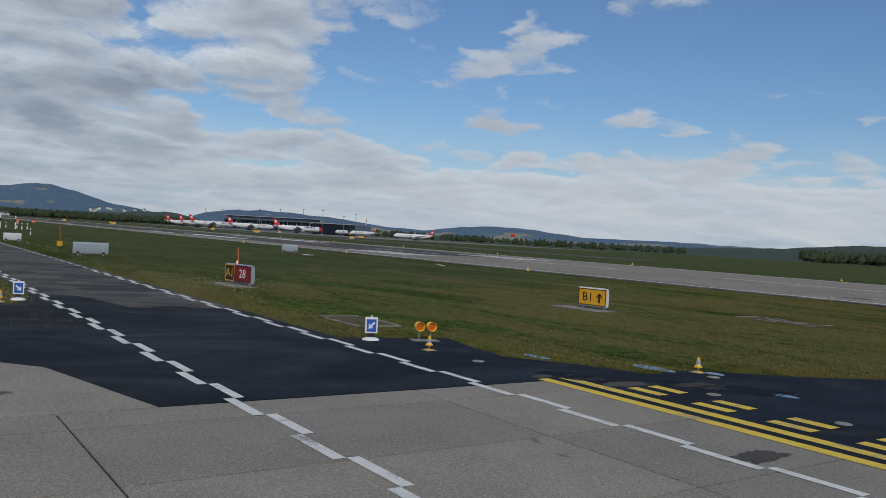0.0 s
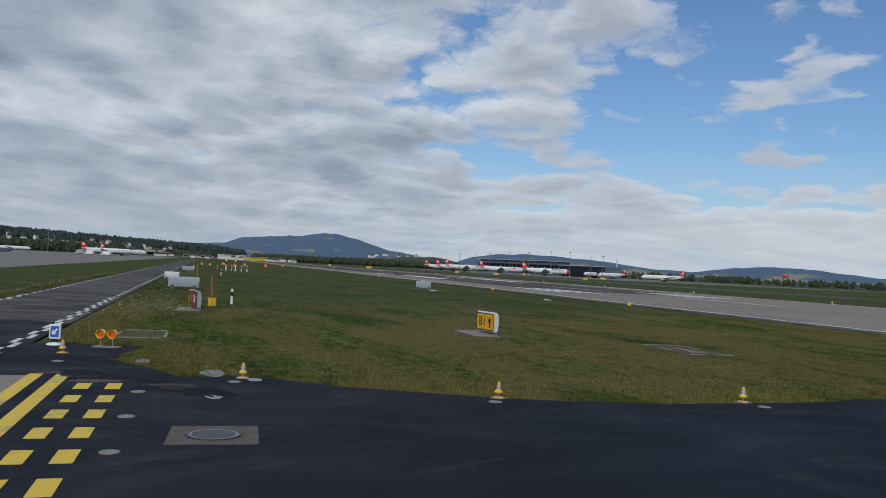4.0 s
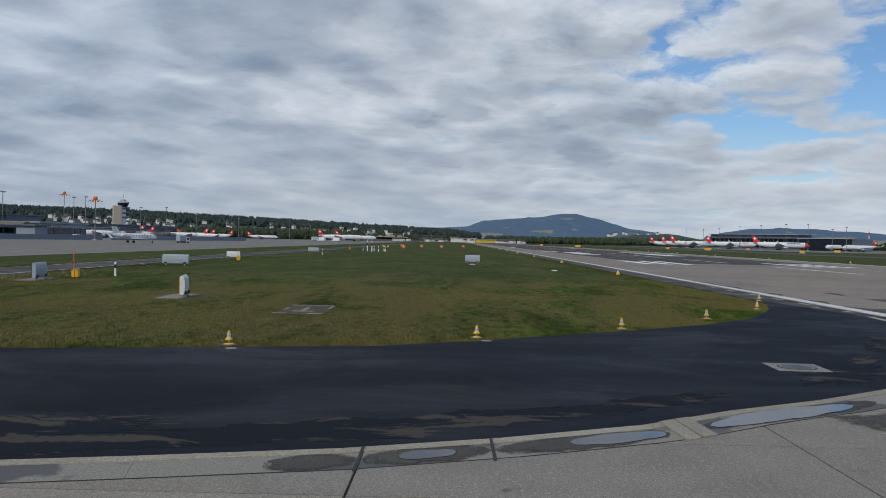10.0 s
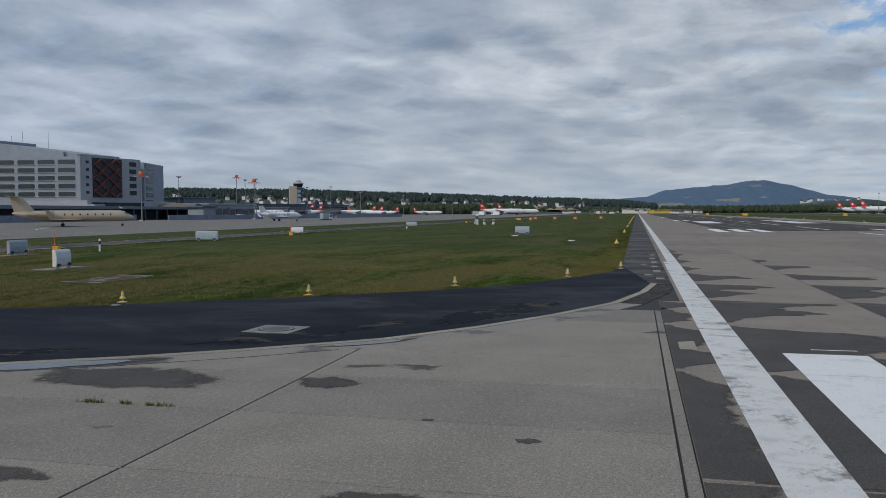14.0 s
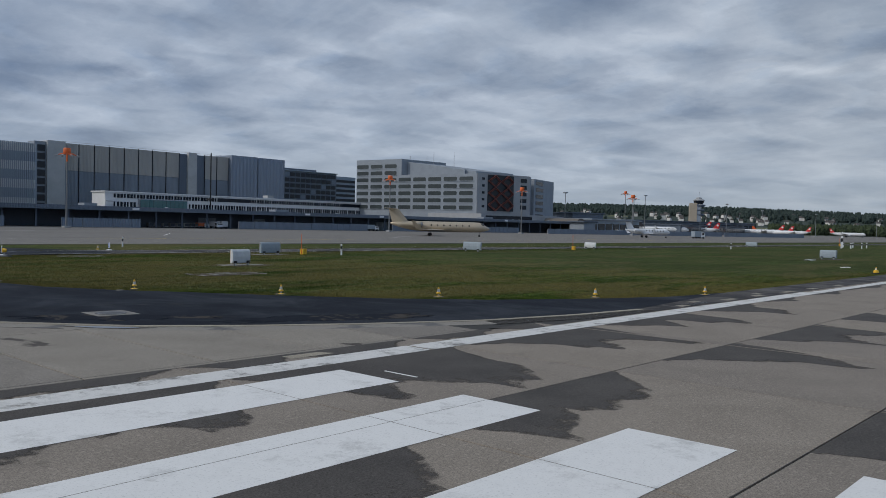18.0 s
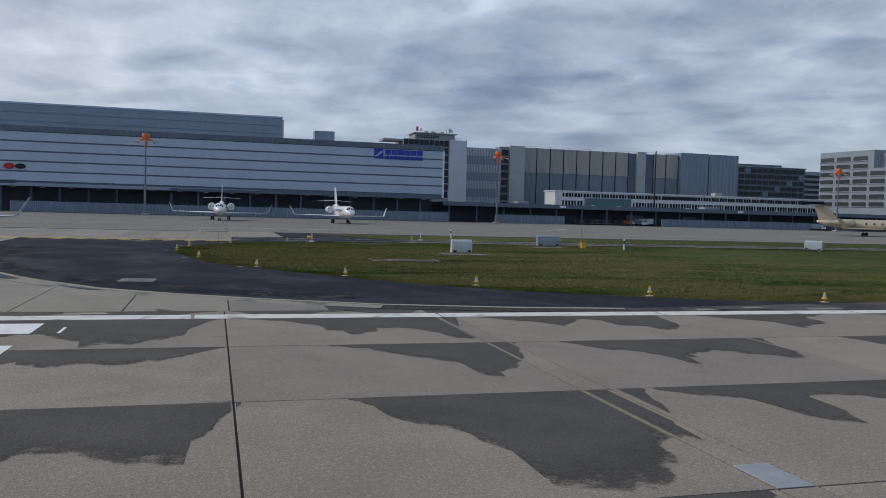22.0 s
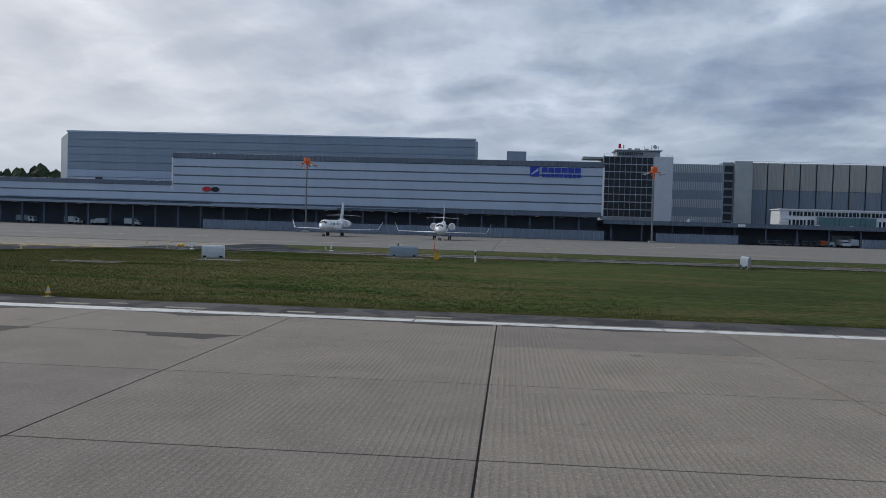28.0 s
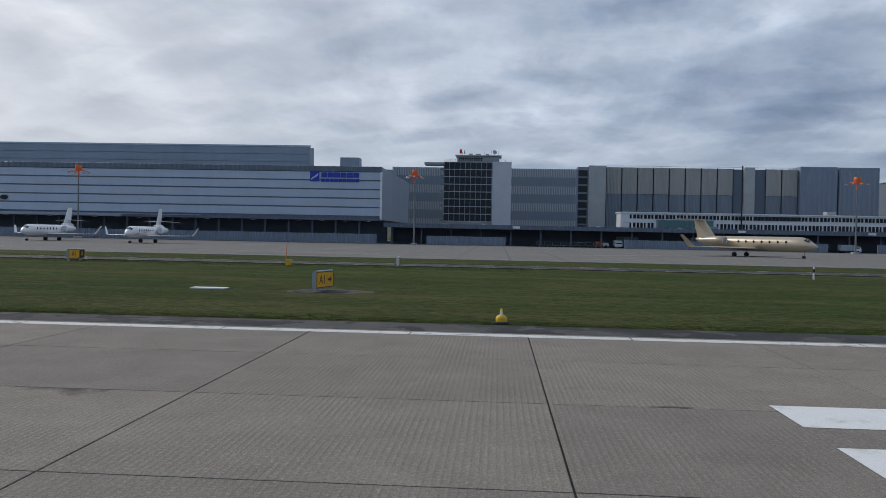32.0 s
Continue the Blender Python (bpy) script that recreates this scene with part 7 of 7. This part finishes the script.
WET.rough(WET.ramp(WET.noise(0.5, 5, 0.6), (0.50, 0.88), (0.58, 0.6)))
WET = WET.m


def slab(poly, top=0.0, bevel=0.004):
    """A slab with a worn, chamfered rim."""
    cx, cy = sum(p[0] for p in poly) / len(poly), sum(p[1] for p in poly) / len(poly)
    inner = []
    for x, y in poly:
        d = max(math.hypot(x - cx, y - cy), 0.01)
        inner.append((x + (cx - x) / d * bevel * 1.6, y + (cy - y) / d * bevel * 1.6))
    n = len(poly)
    v = [(x, y, top - 0.12) for x, y in poly] + [(x, y, top - bevel) for x, y in poly] + [(x, y, top) for x, y in inner]
    f = [tuple(range(2 * n, 3 * n))]
    for k in (0, 1):
        f += [(k * n + i, k * n + (i + 1) % n, (k + 1) * n + (i + 1) % n, (k + 1) * n + i) for i in range(n)]
    g = Geo()
    g.add(v, f)
    return g


runway_ob, taxi_ob = bpy.data.objects["runway_base"], bpy.data.objects["taxiway_base"]
XJ = [-10.6, -3.4, 3.8, 11.0, 18.1, 25.2, 32.35, 38.62, 39.2, 46.12, 53.0, 59.85, 66.4, 73.3, 80.6, 87.9, 95.2, 102.4, 109.5, 116.75, 117.5, 123.8, 130.95, 138.05, 145.1, 152.3, 159.4, 166.5]
YJ = [1.0, -5.25, -10.78, -16.3, -21.9, -27.5, -33.1]
GAP = 0.019
for x0, x1 in zip(XJ, XJ[1:]):
    for y1, y0 in zip(YJ, YJ[1:]):
        if y1 > 0:
            y1 = 1.35 if x1 < 39 else 0.60
        part("slab", slab([(x0 + GAP, y0 + GAP), (x1 - GAP, y0 + GAP), (x1 - GAP, y1 - GAP), (x0 + GAP, y1 - GAP)], random.uniform(-0.002, 0.0)), CONCRETE, runway_ob)
rest = Geo()
for k in range(int(2800 / 7.15)):
    x0 = 166.5 + 7.15 * k
    y0s = YJ if x0 < 420 else [0.6, -16.3, -33.1]
    for y1, y0 in zip(y0s, y0s[1:]):
        rest.add([(x0 + GAP, y0 + GAP, -0.001), (x0 + 7.15 - GAP, y0 + GAP, -0.001), (x0 + 7.15 - GAP, y1 - GAP, -0.001), (x0 + GAP, y1 - GAP, -0.001)], [(0, 1, 2, 3)])
rest.add([(-260, -60, -0.001), (3000, -60, -0.001), (3000, -33.12, -0.001), (-260, -33.12, -0.001)], [(0, 1, 2, 3)])
rest.add([(-260, -33.1, -0.001), (-11.23, -33.1, -0.001), (-11.23, 0.6, -0.001), (-260, 0.6, -0.001)], [(0, 1, 2, 3)])
tagged(part("slab_field", rest, CONCRETE, runway_ob), kind="stuff")


def clip(poly, axis, value, keep):
    """The part of a polygon on one side of an upright line."""
    out = []
    for a, b in zip(poly, poly[1:] + poly[:1]):
        ia, ib = (a[axis] - value) * keep >= 0, (b[axis] - value) * keep >= 0
        if ia:
            out.append(a)
        if ia != ib:
            t = (value - a[axis]) / (b[axis] - a[axis])
            out.append((a[0] + (b[0] - a[0]) * t, a[1] + (b[1] - a[1]) * t))
    return out


def inset_line(points, d):
    out = []
    for i, p in enumerate(points):
        a, b = points[max(i - 1, 0)], points[min(i + 1, len(points) - 1)]
        n = math.hypot(b[0] - a[0], b[1] - a[1])
        out.append((p[0] - (b[1] - a[1]) / n * -d, p[1] + (b[0] - a[0]) / n * -d))
    return out


# damp stains that hang from the long joints: their two ends, the joint, and how far they reach at even steps between
DAMP = Mat("damp_concrete", 0.8, 0.0, 0.2)
grain, broad = DAMP.noise(30, 6, 0.78), DAMP.noise(0.7, 6, 0.6)
damp = DAMP.mix(DAMP.ramp(broad, (0.35, 0.0), (0.65, 1.0)), (0.070, 0.063, 0.057), (0.104, 0.093, 0.083))
damp = DAMP.mix(DAMP.ramp(grain, (0.44, 0.0), (0.60, 0.7)), damp, (0.026, 0.024, 0.023))
damp = DAMP.mix(DAMP.ramp(DAMP.noise(13, 5, 0.78), (0.53, 0.0), (0.68, 0.5)), damp, (0.15, 0.14, 0.13))
DAMP.color(damp)
DAMP.bump(grain, 0.4, 0.010)
# the stain thins out over its ragged rim, so that the dry concrete shows through
reach_in = DAMP.n.new("ShaderNodeAttribute")
reach_in.attribute_name = "reach"
soak = DAMP.math("ADD", reach_in.outputs["Fac"], DAMP.math("MULTIPLY", DAMP.math("SUBTRACT", DAMP.noise(2.6, 6, 0.65), 0.5), 0.55))
soak = DAMP.math("ADD", soak, DAMP.math("MULTIPLY", DAMP.math("SUBTRACT", DAMP.noise(22, 4, 0.7), 0.5), 0.30))
DAMP.put(DAMP.bsdf.inputs["Alpha"], DAMP.ramp(DAMP.math("ADD", soak, 0.5), (0.42, 0.0), (0.60, 1.0)))
DAMP = DAMP.m


def stain(rows, label):
    """A stain laid on the concrete: rows of (x, y, reach) from inside to outside, all equally long."""
    g, n = Geo(), len(rows[0])
    g.add([(x, y, 0.003) for row in rows for x, y, _ in row], [((j + 1) * n + i, (j + 1) * n + i + 1, j * n + i + 1, j * n + i) for j in range(len(rows) - 1) for i in range(n - 1)])
    ob = structure("damp_patch", g, DAMP, label, "stain")
    ob.data.attributes.new("reach", "FLOAT", "POINT").data.foreach_set("value", [r for row in rows for _, _, r in row])


STAINS = [
    (1.35, ((16.5, 25.1, (1.0, 1.1, 0.7, 1.1)), (25.3, 32.2, (1.1, 0.5, 1.1, 1.0)), (32.5, 36.4, (0.8, 1.1, 0.4)), (36.0, 38.5, (0.5, 1.1, 1.0)))),
    (-0.43, ((16.0, 25.1, (1.9, 3.3, 2.6, 3.4)), (25.3, 32.3, (3.2, 2.6, 4.2, 3.3)), (32.9, 39.3, (0.6, 3.0, 2.6, 2.0, 4.3)), (39.9, 46.2, (1.0, 2.0, 0.9, 2.7, 3.1)))),
    (-0.43, ((47.5, 52.7, (0.9, 2.9, 2.3, 0.6)), (54.2, 58.4, (0.5, 1.0, 0.4)), (61.0, 66.0, (0.4, 0.9, 0.3)), (66.5, 80.0, (0.3, 0.7, 0.2, 0.5)))),
    (-5.25, ((15.0, 25.1, (2.6, 3.4, 2.2, 2.9)), (25.3, 32.35, (2.8, 1.4, 2.1, 1.7)), (34.6, 39.4, (0.5, 2.0, 3.9, 3.0)))),
    (-5.25, ((40.5, 46.6, (1.4, 3.2, 1.9, 2.2, 2.9)), (49.1, 53.1, (3.6, 3.9, 2.6, 1.2)), (56.0, 60.2, (0.5, 1.6, 2.4, 2.2)), (62.5, 66.3, (0.3, 0.8, 1.0)))),
    (-10.78, ((18.3, 25.1, (2.0, 3.0, 1.4)), (28.4, 32.5, (2.6, 2.7, 3.1)), (34.2, 39.9, (1.6, 4.6, 5.0, 3.9, 3.0)))),
    (-10.78, ((40.0, 46.7, (0.9, 2.9, 1.2, 1.1, 2.3, 1.3)), (46.8, 53.7, (0.5, 0.8, 1.1, 3.9, 2.7)))),
    (-16.30, ((36.2, 38.5, (0.8, 1.6, 0.7)), (24.0, 31.0, (1.0, 2.4, 1.2)))),
]
for joint, row in STAINS:
    for x0, x1, reach in row:
        n = 130
        rim = []
        for k in range(n + 1):
            t = k / n
            x = x0 + (x1 - x0) * t
            knot = (0.15, *reach, 0.12)
            u = t * (len(knot) - 1)
            i = min(int(u), len(knot) - 2)
            w = u - i
            d = knot[i] + (knot[i + 1] - knot[i]) * w * w * (3 - 2 * w)
            d *= 1 + 0.28 * noise.noise(Vector((x * 1.1, joint, 1))) + 0.10 * noise.noise(Vector((x * 3.3, joint, 5)))
            d += 0.10 * noise.noise(Vector((x * 5.0, joint, 9))) * min(1, d) + 0.03 * noise.noise(Vector((x * 14, joint, 2)))
            sway = min(1, 4 * t, 4 - 4 * t) * min(1, d)
            rim.append((x + sway * (0.55 * noise.noise(Vector((x * 0.8, joint + d, 3))) + 0.12 * noise.noise(Vector((x * 4, joint, 7)))), joint - max(0.04, d)))
        cuts = [x0] + [x for x in XJ if x0 < x < x1] + [x1]
        for a, b in zip(cuts, cuts[1:]):
            edge = []
            for x, y in rim:
                if a + GAP * 1.6 < x < b - GAP * 1.6 and (not edge or x > edge[-1][0] + 0.005):
                    edge.append((x, y))
            if len(edge) > 2:
                stain([[(x, joint - 0.02, min(joint - y, 0.6) + 0.05) for x, y in edge], [(x, y, 0.0) for x, y in edge], [(x, y - 0.28, -0.28) for x, y in edge]], "dark damp stain on the concrete below a joint")
for x, y, a, b in ((22.45, 7.85, 0.50, 0.55), (16.0, 14.6, 0.55, 1.10), (16.35, 10.4, 0.35, 1.0), (22.0, 11.9, 0.95, 1.7), (16.4, 5.0, 0.40, 0.70), (19.3, 3.6, 0.12, 0.16), (20.15, 5.3, 0.08, 0.10), (32.7, 52.2, 0.30, 0.95), (27.0, 55.2, 0.30, 0.6), (34.2, 53.4, 0.2, 0.4)):
    turn = [6.2832 * k / 60 for k in range(61)]
    wave = [1 + 0.35 * noise.noise(Vector((1.6 * math.cos(t), 1.6 * math.sin(t), x))) + 0.15 * noise.noise(Vector((6 * math.cos(t), 6 * math.sin(t), y))) for t in turn]
    stain([[(x + a * w * q * math.cos(t), y + b * w * q * math.sin(t), r) for t, w in zip(turn, wave)] for q, r in ((1.35, -0.28), (1.0, 0.0), (0.02, 0.4))], "small dark damp spot on the pale concrete")
structure("repair_patch", slab([(27.85, 0.72), (29.15, 0.72), (28.95, 1.12), (27.85, 1.12)], 0.006), KERB, "pale concrete repair patch beside the runway line", "patch")
structure("cover_plate", slab([(38.64, -16.28), (39.18, -16.28), (39.18, -15.35), (38.64, -15.35)], 0.004, 0.003), GALV, "smooth steel cover plate between two joints", "plate")
paint("survey_line", [(28.33, -2.85, 28.41, -1.85)], WHITE_LINE, "thin white survey line painted beyond a bar")

edge_pts = CONCRETE_EDGE
side = 1 if inset_line(edge_pts, 1.0)[8][0] < edge_pts[8][0] else -1
kerb_in, gutter_in = inset_line(edge_pts, side * 0.28), inset_line(edge_pts, side * 1.15)
for i in range(0, len(edge_pts) - 1):
    for name, a, b, mat, z in (("kerb_stone", edge_pts, kerb_in, KERB, 0.012), ("gutter_slab", kerb_in, gutter_in, WET, -0.002)):
        if name == "gutter_slab" and i < 2:
            mat = DAMP
        q = [a[i], a[i + 1], b[i + 1], b[i]]
        ar = sum(s[0] * t[1] - t[0] * s[1] for s, t in zip(q, q[1:] + q[:1]))
        part(name, slab(q if ar > 0 else q[::-1], z, 0.008), mat, taxi_ob)


def beside(y, d):
    """A spot at a distance inside the concrete edge."""
    line = inset_line(edge_pts, side * d)
    return float(np.interp(y, [p[1] for p in line], [p[0] for p in line])), y


for y0, y1, d0, d1, fill, centre in ((12.2, 16.75, 0.26, 1.08, 0.80, 0.56), (17.45, 20.52, 0.22, 1.1, 0.58, 0.31), (20.60, 22.53, 0.20, 1.13, 0.45, 0.5), (22.61, 23.9, 0.30, 1.12, 0.0, 0.5), (7.6, 9.6, 0.4, 0.8, 0.7, 0.5)):
    rings = []
    for q in (1.12, 1.0, max(fill, 0.1), 0.0):
        outer, inner = [], []
        for k in range(25):
            t = (centre if q == fill else 0.5) + (k / 24 - 0.5) * (q if q <= 1 else 1.03)
            y = y0 + (y1 - y0) * t
            w = max(0.0, math.sin(math.pi * k / 24)) ** 0.4 * (min(1.0, q + 0.12) if q == fill else q)
            mid, half = (d0 + d1) / 2, (d1 - d0) / 2 * w * (1 + 0.25 * noise.noise(Vector((y * 1.7, d0, 0))) + 0.10 * noise.noise(Vector((y * 6, d0, 3))))
            outer.append(beside(y, mid - half))
            inner.append(beside(y, mid + half))
        rings.append(outer + inner[::-1])
    stain([[(x, y, r) for x, y in ring + ring[:1]] for ring, r in zip((rings[0], rings[1], rings[3]), (-0.12, 0.0, 0.4))], "dark damp hollow in the gutter")
    if fill:
        rim = rings[2]
        area = sum(p[0] * q[1] - q[0] * p[1] for p, q in zip(rim, rim[1:] + rim[:1]))
        structure("gutter_puddle", Geo().prism(rim if area > 0 else rim[::-1], -0.02, 0.011), WATER, "long shallow puddle lying in the gutter", "water")
for y in (22.57, 20.56):
    q = [beside(y - 0.02, 0.02), beside(y + 0.03, 0.02), beside(y + 0.02, 1.25), beside(y - 0.03, 1.25)]
    area = sum(a[0] * b[1] - b[0] * a[1] for a, b in zip(q, q[1:] + q[:1]))
    structure("gutter_joint", Geo().prism(q if area > 0 else q[::-1], -0.02, 0.016), JOINT, "black open joint across the gutter", "joint")
for k in range(30):
    y0, y1 = 9.0 + 0.8 * k, 9.79 + 0.8 * k
    h0, h1 = (0.014 + 0.012 * noise.noise(Vector((y, 4, 2))) for y in (y0, y1 + 0.01))
    q = [beside(y0, 1.15 - h0), beside(y1, 1.15 - h1), beside(y1, 1.15 + h1), beside(y0, 1.15 + h0)]
    area = sum(a[0] * b[1] - b[0] * a[1] for a, b in zip(q, q[1:] + q[:1]))
    structure("gutter_joint", Geo().prism(q if area > 0 else q[::-1], -0.02, 0.005), JOINT, "black ragged joint along the gutter", "joint")
for y0, y1 in ((16.78, 17.08), (17.12, 17.42)):
    q = [beside(y0, 0.0), beside(y1, 0.0), beside(y1 - 0.12, 1.2), beside(y0 - 0.12, 1.2)]
    area = sum(p[0] * r[1] - r[0] * p[1] for p, r in zip(q, q[1:] + q[:1]))
    part("cover_slab", slab(q if area > 0 else q[::-1], 0.03, 0.008), KERB, taxi_ob)
region = [(-44, 1.36), (38.62, 1.36), (38.62, 0.64), (45.9, 0.64), *gutter_in[:-1], (gutter_in[-1][0], 53.55), (33.66, 53.55), (33.66, 80), (-44, 80)]
for i in range(-1, 26):
    for j in range(12):
        x0, y0 = 32.5 - 3.1 * i, 1.55 + 7.0 * (j - 1)
        poly = region
        for axis, value, keep in ((0, x0 - 3.1 + 0.021, 1), (0, x0 - 0.021, -1), (1, y0 + GAP, 1), (1, y0 + 7.0 - GAP, -1)):
            poly = clip(poly, axis, value, keep) if poly else poly
        if len(poly) >= 3:
            area = sum(a[0] * b[1] - b[0] * a[1] for a, b in zip(poly, poly[1:] + poly[:1])) / 2
            if abs(area) > 0.2:
                part("slab", slab(poly if area > 0 else poly[::-1], random.uniform(-0.003, 0.0)), TAXI_CONCRETE, taxi_ob)
tagged(part("slab_field", Geo().add([(-160, 0.64, -0.001), (-48.1, 0.64, -0.001), (-48.1, 80, -0.001), (-160, 80, -0.001)], [(0, 1, 2, 3)]), TAXI_CONCRETE, taxi_ob), kind="stuff")

for x, y, w, d in ((48.6, 1.0, 1.1, 0.4), (50.9, 1.55, 0.8, 0.35), (53.4, 1.05, 1.4, 0.4), (57.2, 1.1, 1.2, 0.35), (58.9, 1.7, 0.7, 0.3), (61.3, 1.05, 1.5, 0.35), (65.8, 1.1, 1.0, 0.4), (70.4, 1.0, 1.3, 0.35)):
    structure("repair_patch", slab([(x, y - d / 2), (x + w, y - d / 2), (x + w, y + d / 2), (x, y + d / 2)], 0.006), KERB, "pale concrete repair patch beside the runway line", "patch")

# tufts of grass over the island and along its edge
BLADE = grassy("grass_blades", True)
rng = random.Random(3)


def tufts(count, spot, h0, h1, spread):
    v, f = [], []
    for _ in range(count):
        x, y = spot()
        for _ in range(3):
            a, h = rng.uniform(0, 6.283), rng.uniform(h0, h1)
            bx, by = x + rng.uniform(-spread, spread), y + rng.uniform(-spread, spread)
            w = 0.010 + 0.014 * rng.random()
            lean = rng.uniform(0.1, 0.7) * h
            o = len(v)
            v += [(bx - w * math.sin(a), by + w * math.cos(a), -0.06), (bx + w * math.sin(a), by - w * math.cos(a), -0.06), (bx + lean * math.cos(a), by + lean * math.sin(a), -0.06 + h)]
            f.append((o, o + 1, o + 2))
    return v, f


def along_edge():
    k = rng.randrange(len(grass_line) - 1)
    (ax, ay), (bx, by) = grass_line[k], grass_line[k + 1]
    t, d = rng.random(), abs(rng.gauss(0, 0.8))
    n = math.hypot(bx - ax, by - ay) or 1
    return ax + (bx - ax) * t - (by - ay) / n * d + 0.02, ay + (by - ay) * t + (bx - ax) / n * d


def on_island():
    while True:
        x, y = rng.uniform(29, 80), rng.uniform(3.2, 54.8)
        edge = np.interp(y, [p[1] for p in GRASS_EDGE[::-1]], [p[0] for p in GRASS_EDGE[::-1]])
        if x > edge + 0.1 and rng.random() < 1.1 - (x - edge) / 42:
            return x, y


def beside_runway():
    return rng.uniform(58, 170), 3.0 + abs(rng.gauss(0, 1.2))


def rank():
    return rng.uniform(45, 140), rng.choice((rng.gauss(54.2, 0.5), rng.gauss(62.6, 0.5), rng.gauss(51, 1.5)))


for count, spot, h0, h1, spread in ((34000, along_edge, 0.04, 0.10, 0.06), (80000, on_island, 0.02, 0.065, 0.10), (20000, beside_runway, 0.015, 0.045, 0.08), (6000, rank, 0.06, 0.14, 0.12)):
    v, f = tufts(count, spot, h0, h1, spread)
    g = Geo()
    g.v, g.f, g.s = v, f, [False] * len(f)
    tagged(part("grass_tufts", g, BLADE), "short uneven grass blades along the pavement edge", "grass", kind="stuff")
v, f = tufts(90, lambda: (20.1 + rng.gauss(0, 0.02), rng.choice((9.9, 10.15, 10.6, 11.2, 11.35)) + rng.gauss(0, 0.07)), 0.09, 0.14, 0.03)
g = Geo()
g.v, g.f, g.s = v, f, [False] * len(f)
tagged(part("weeds", g, BLADE), "small green weeds growing in a concrete joint", "weeds", kind="stuff")
FLOWER = plain("white_clover", (0.60, 0.58, 0.50), 0.8)
v, f = [], []
for _ in range(1200):
    x, y = rng.uniform(52, 135), rng.choice((rng.gauss(53.0, 1.0), rng.gauss(63.2, 0.6)))
    if rng.random() < 0.3:
        x, y = rng.gauss(64, 4), rng.gauss(52, 2)
    if y > 54.9 and y < 61.9:
        continue
    z, r, o = rng.uniform(0.06, 0.20), rng.uniform(0.010, 0.024), len(v)
    v += [(x - r, y, z), (x, y - r, z), (x + r, y, z), (x, y + r, z), (x, y, z + r), (x, y, z - r)]
    f += [(o, o + 1, o + 4), (o + 1, o + 2, o + 4), (o + 2, o + 3, o + 4), (o + 3, o, o + 4), (o + 1, o, o + 5), (o + 2, o + 1, o + 5), (o + 3, o + 2, o + 5), (o, o + 3, o + 5)]
g = Geo()
g.v, g.f, g.s = v, f, [False] * len(f)
tagged(part("clover_heads", g, FLOWER), "scattered white clover heads in the grass", "flowers", kind="stuff")
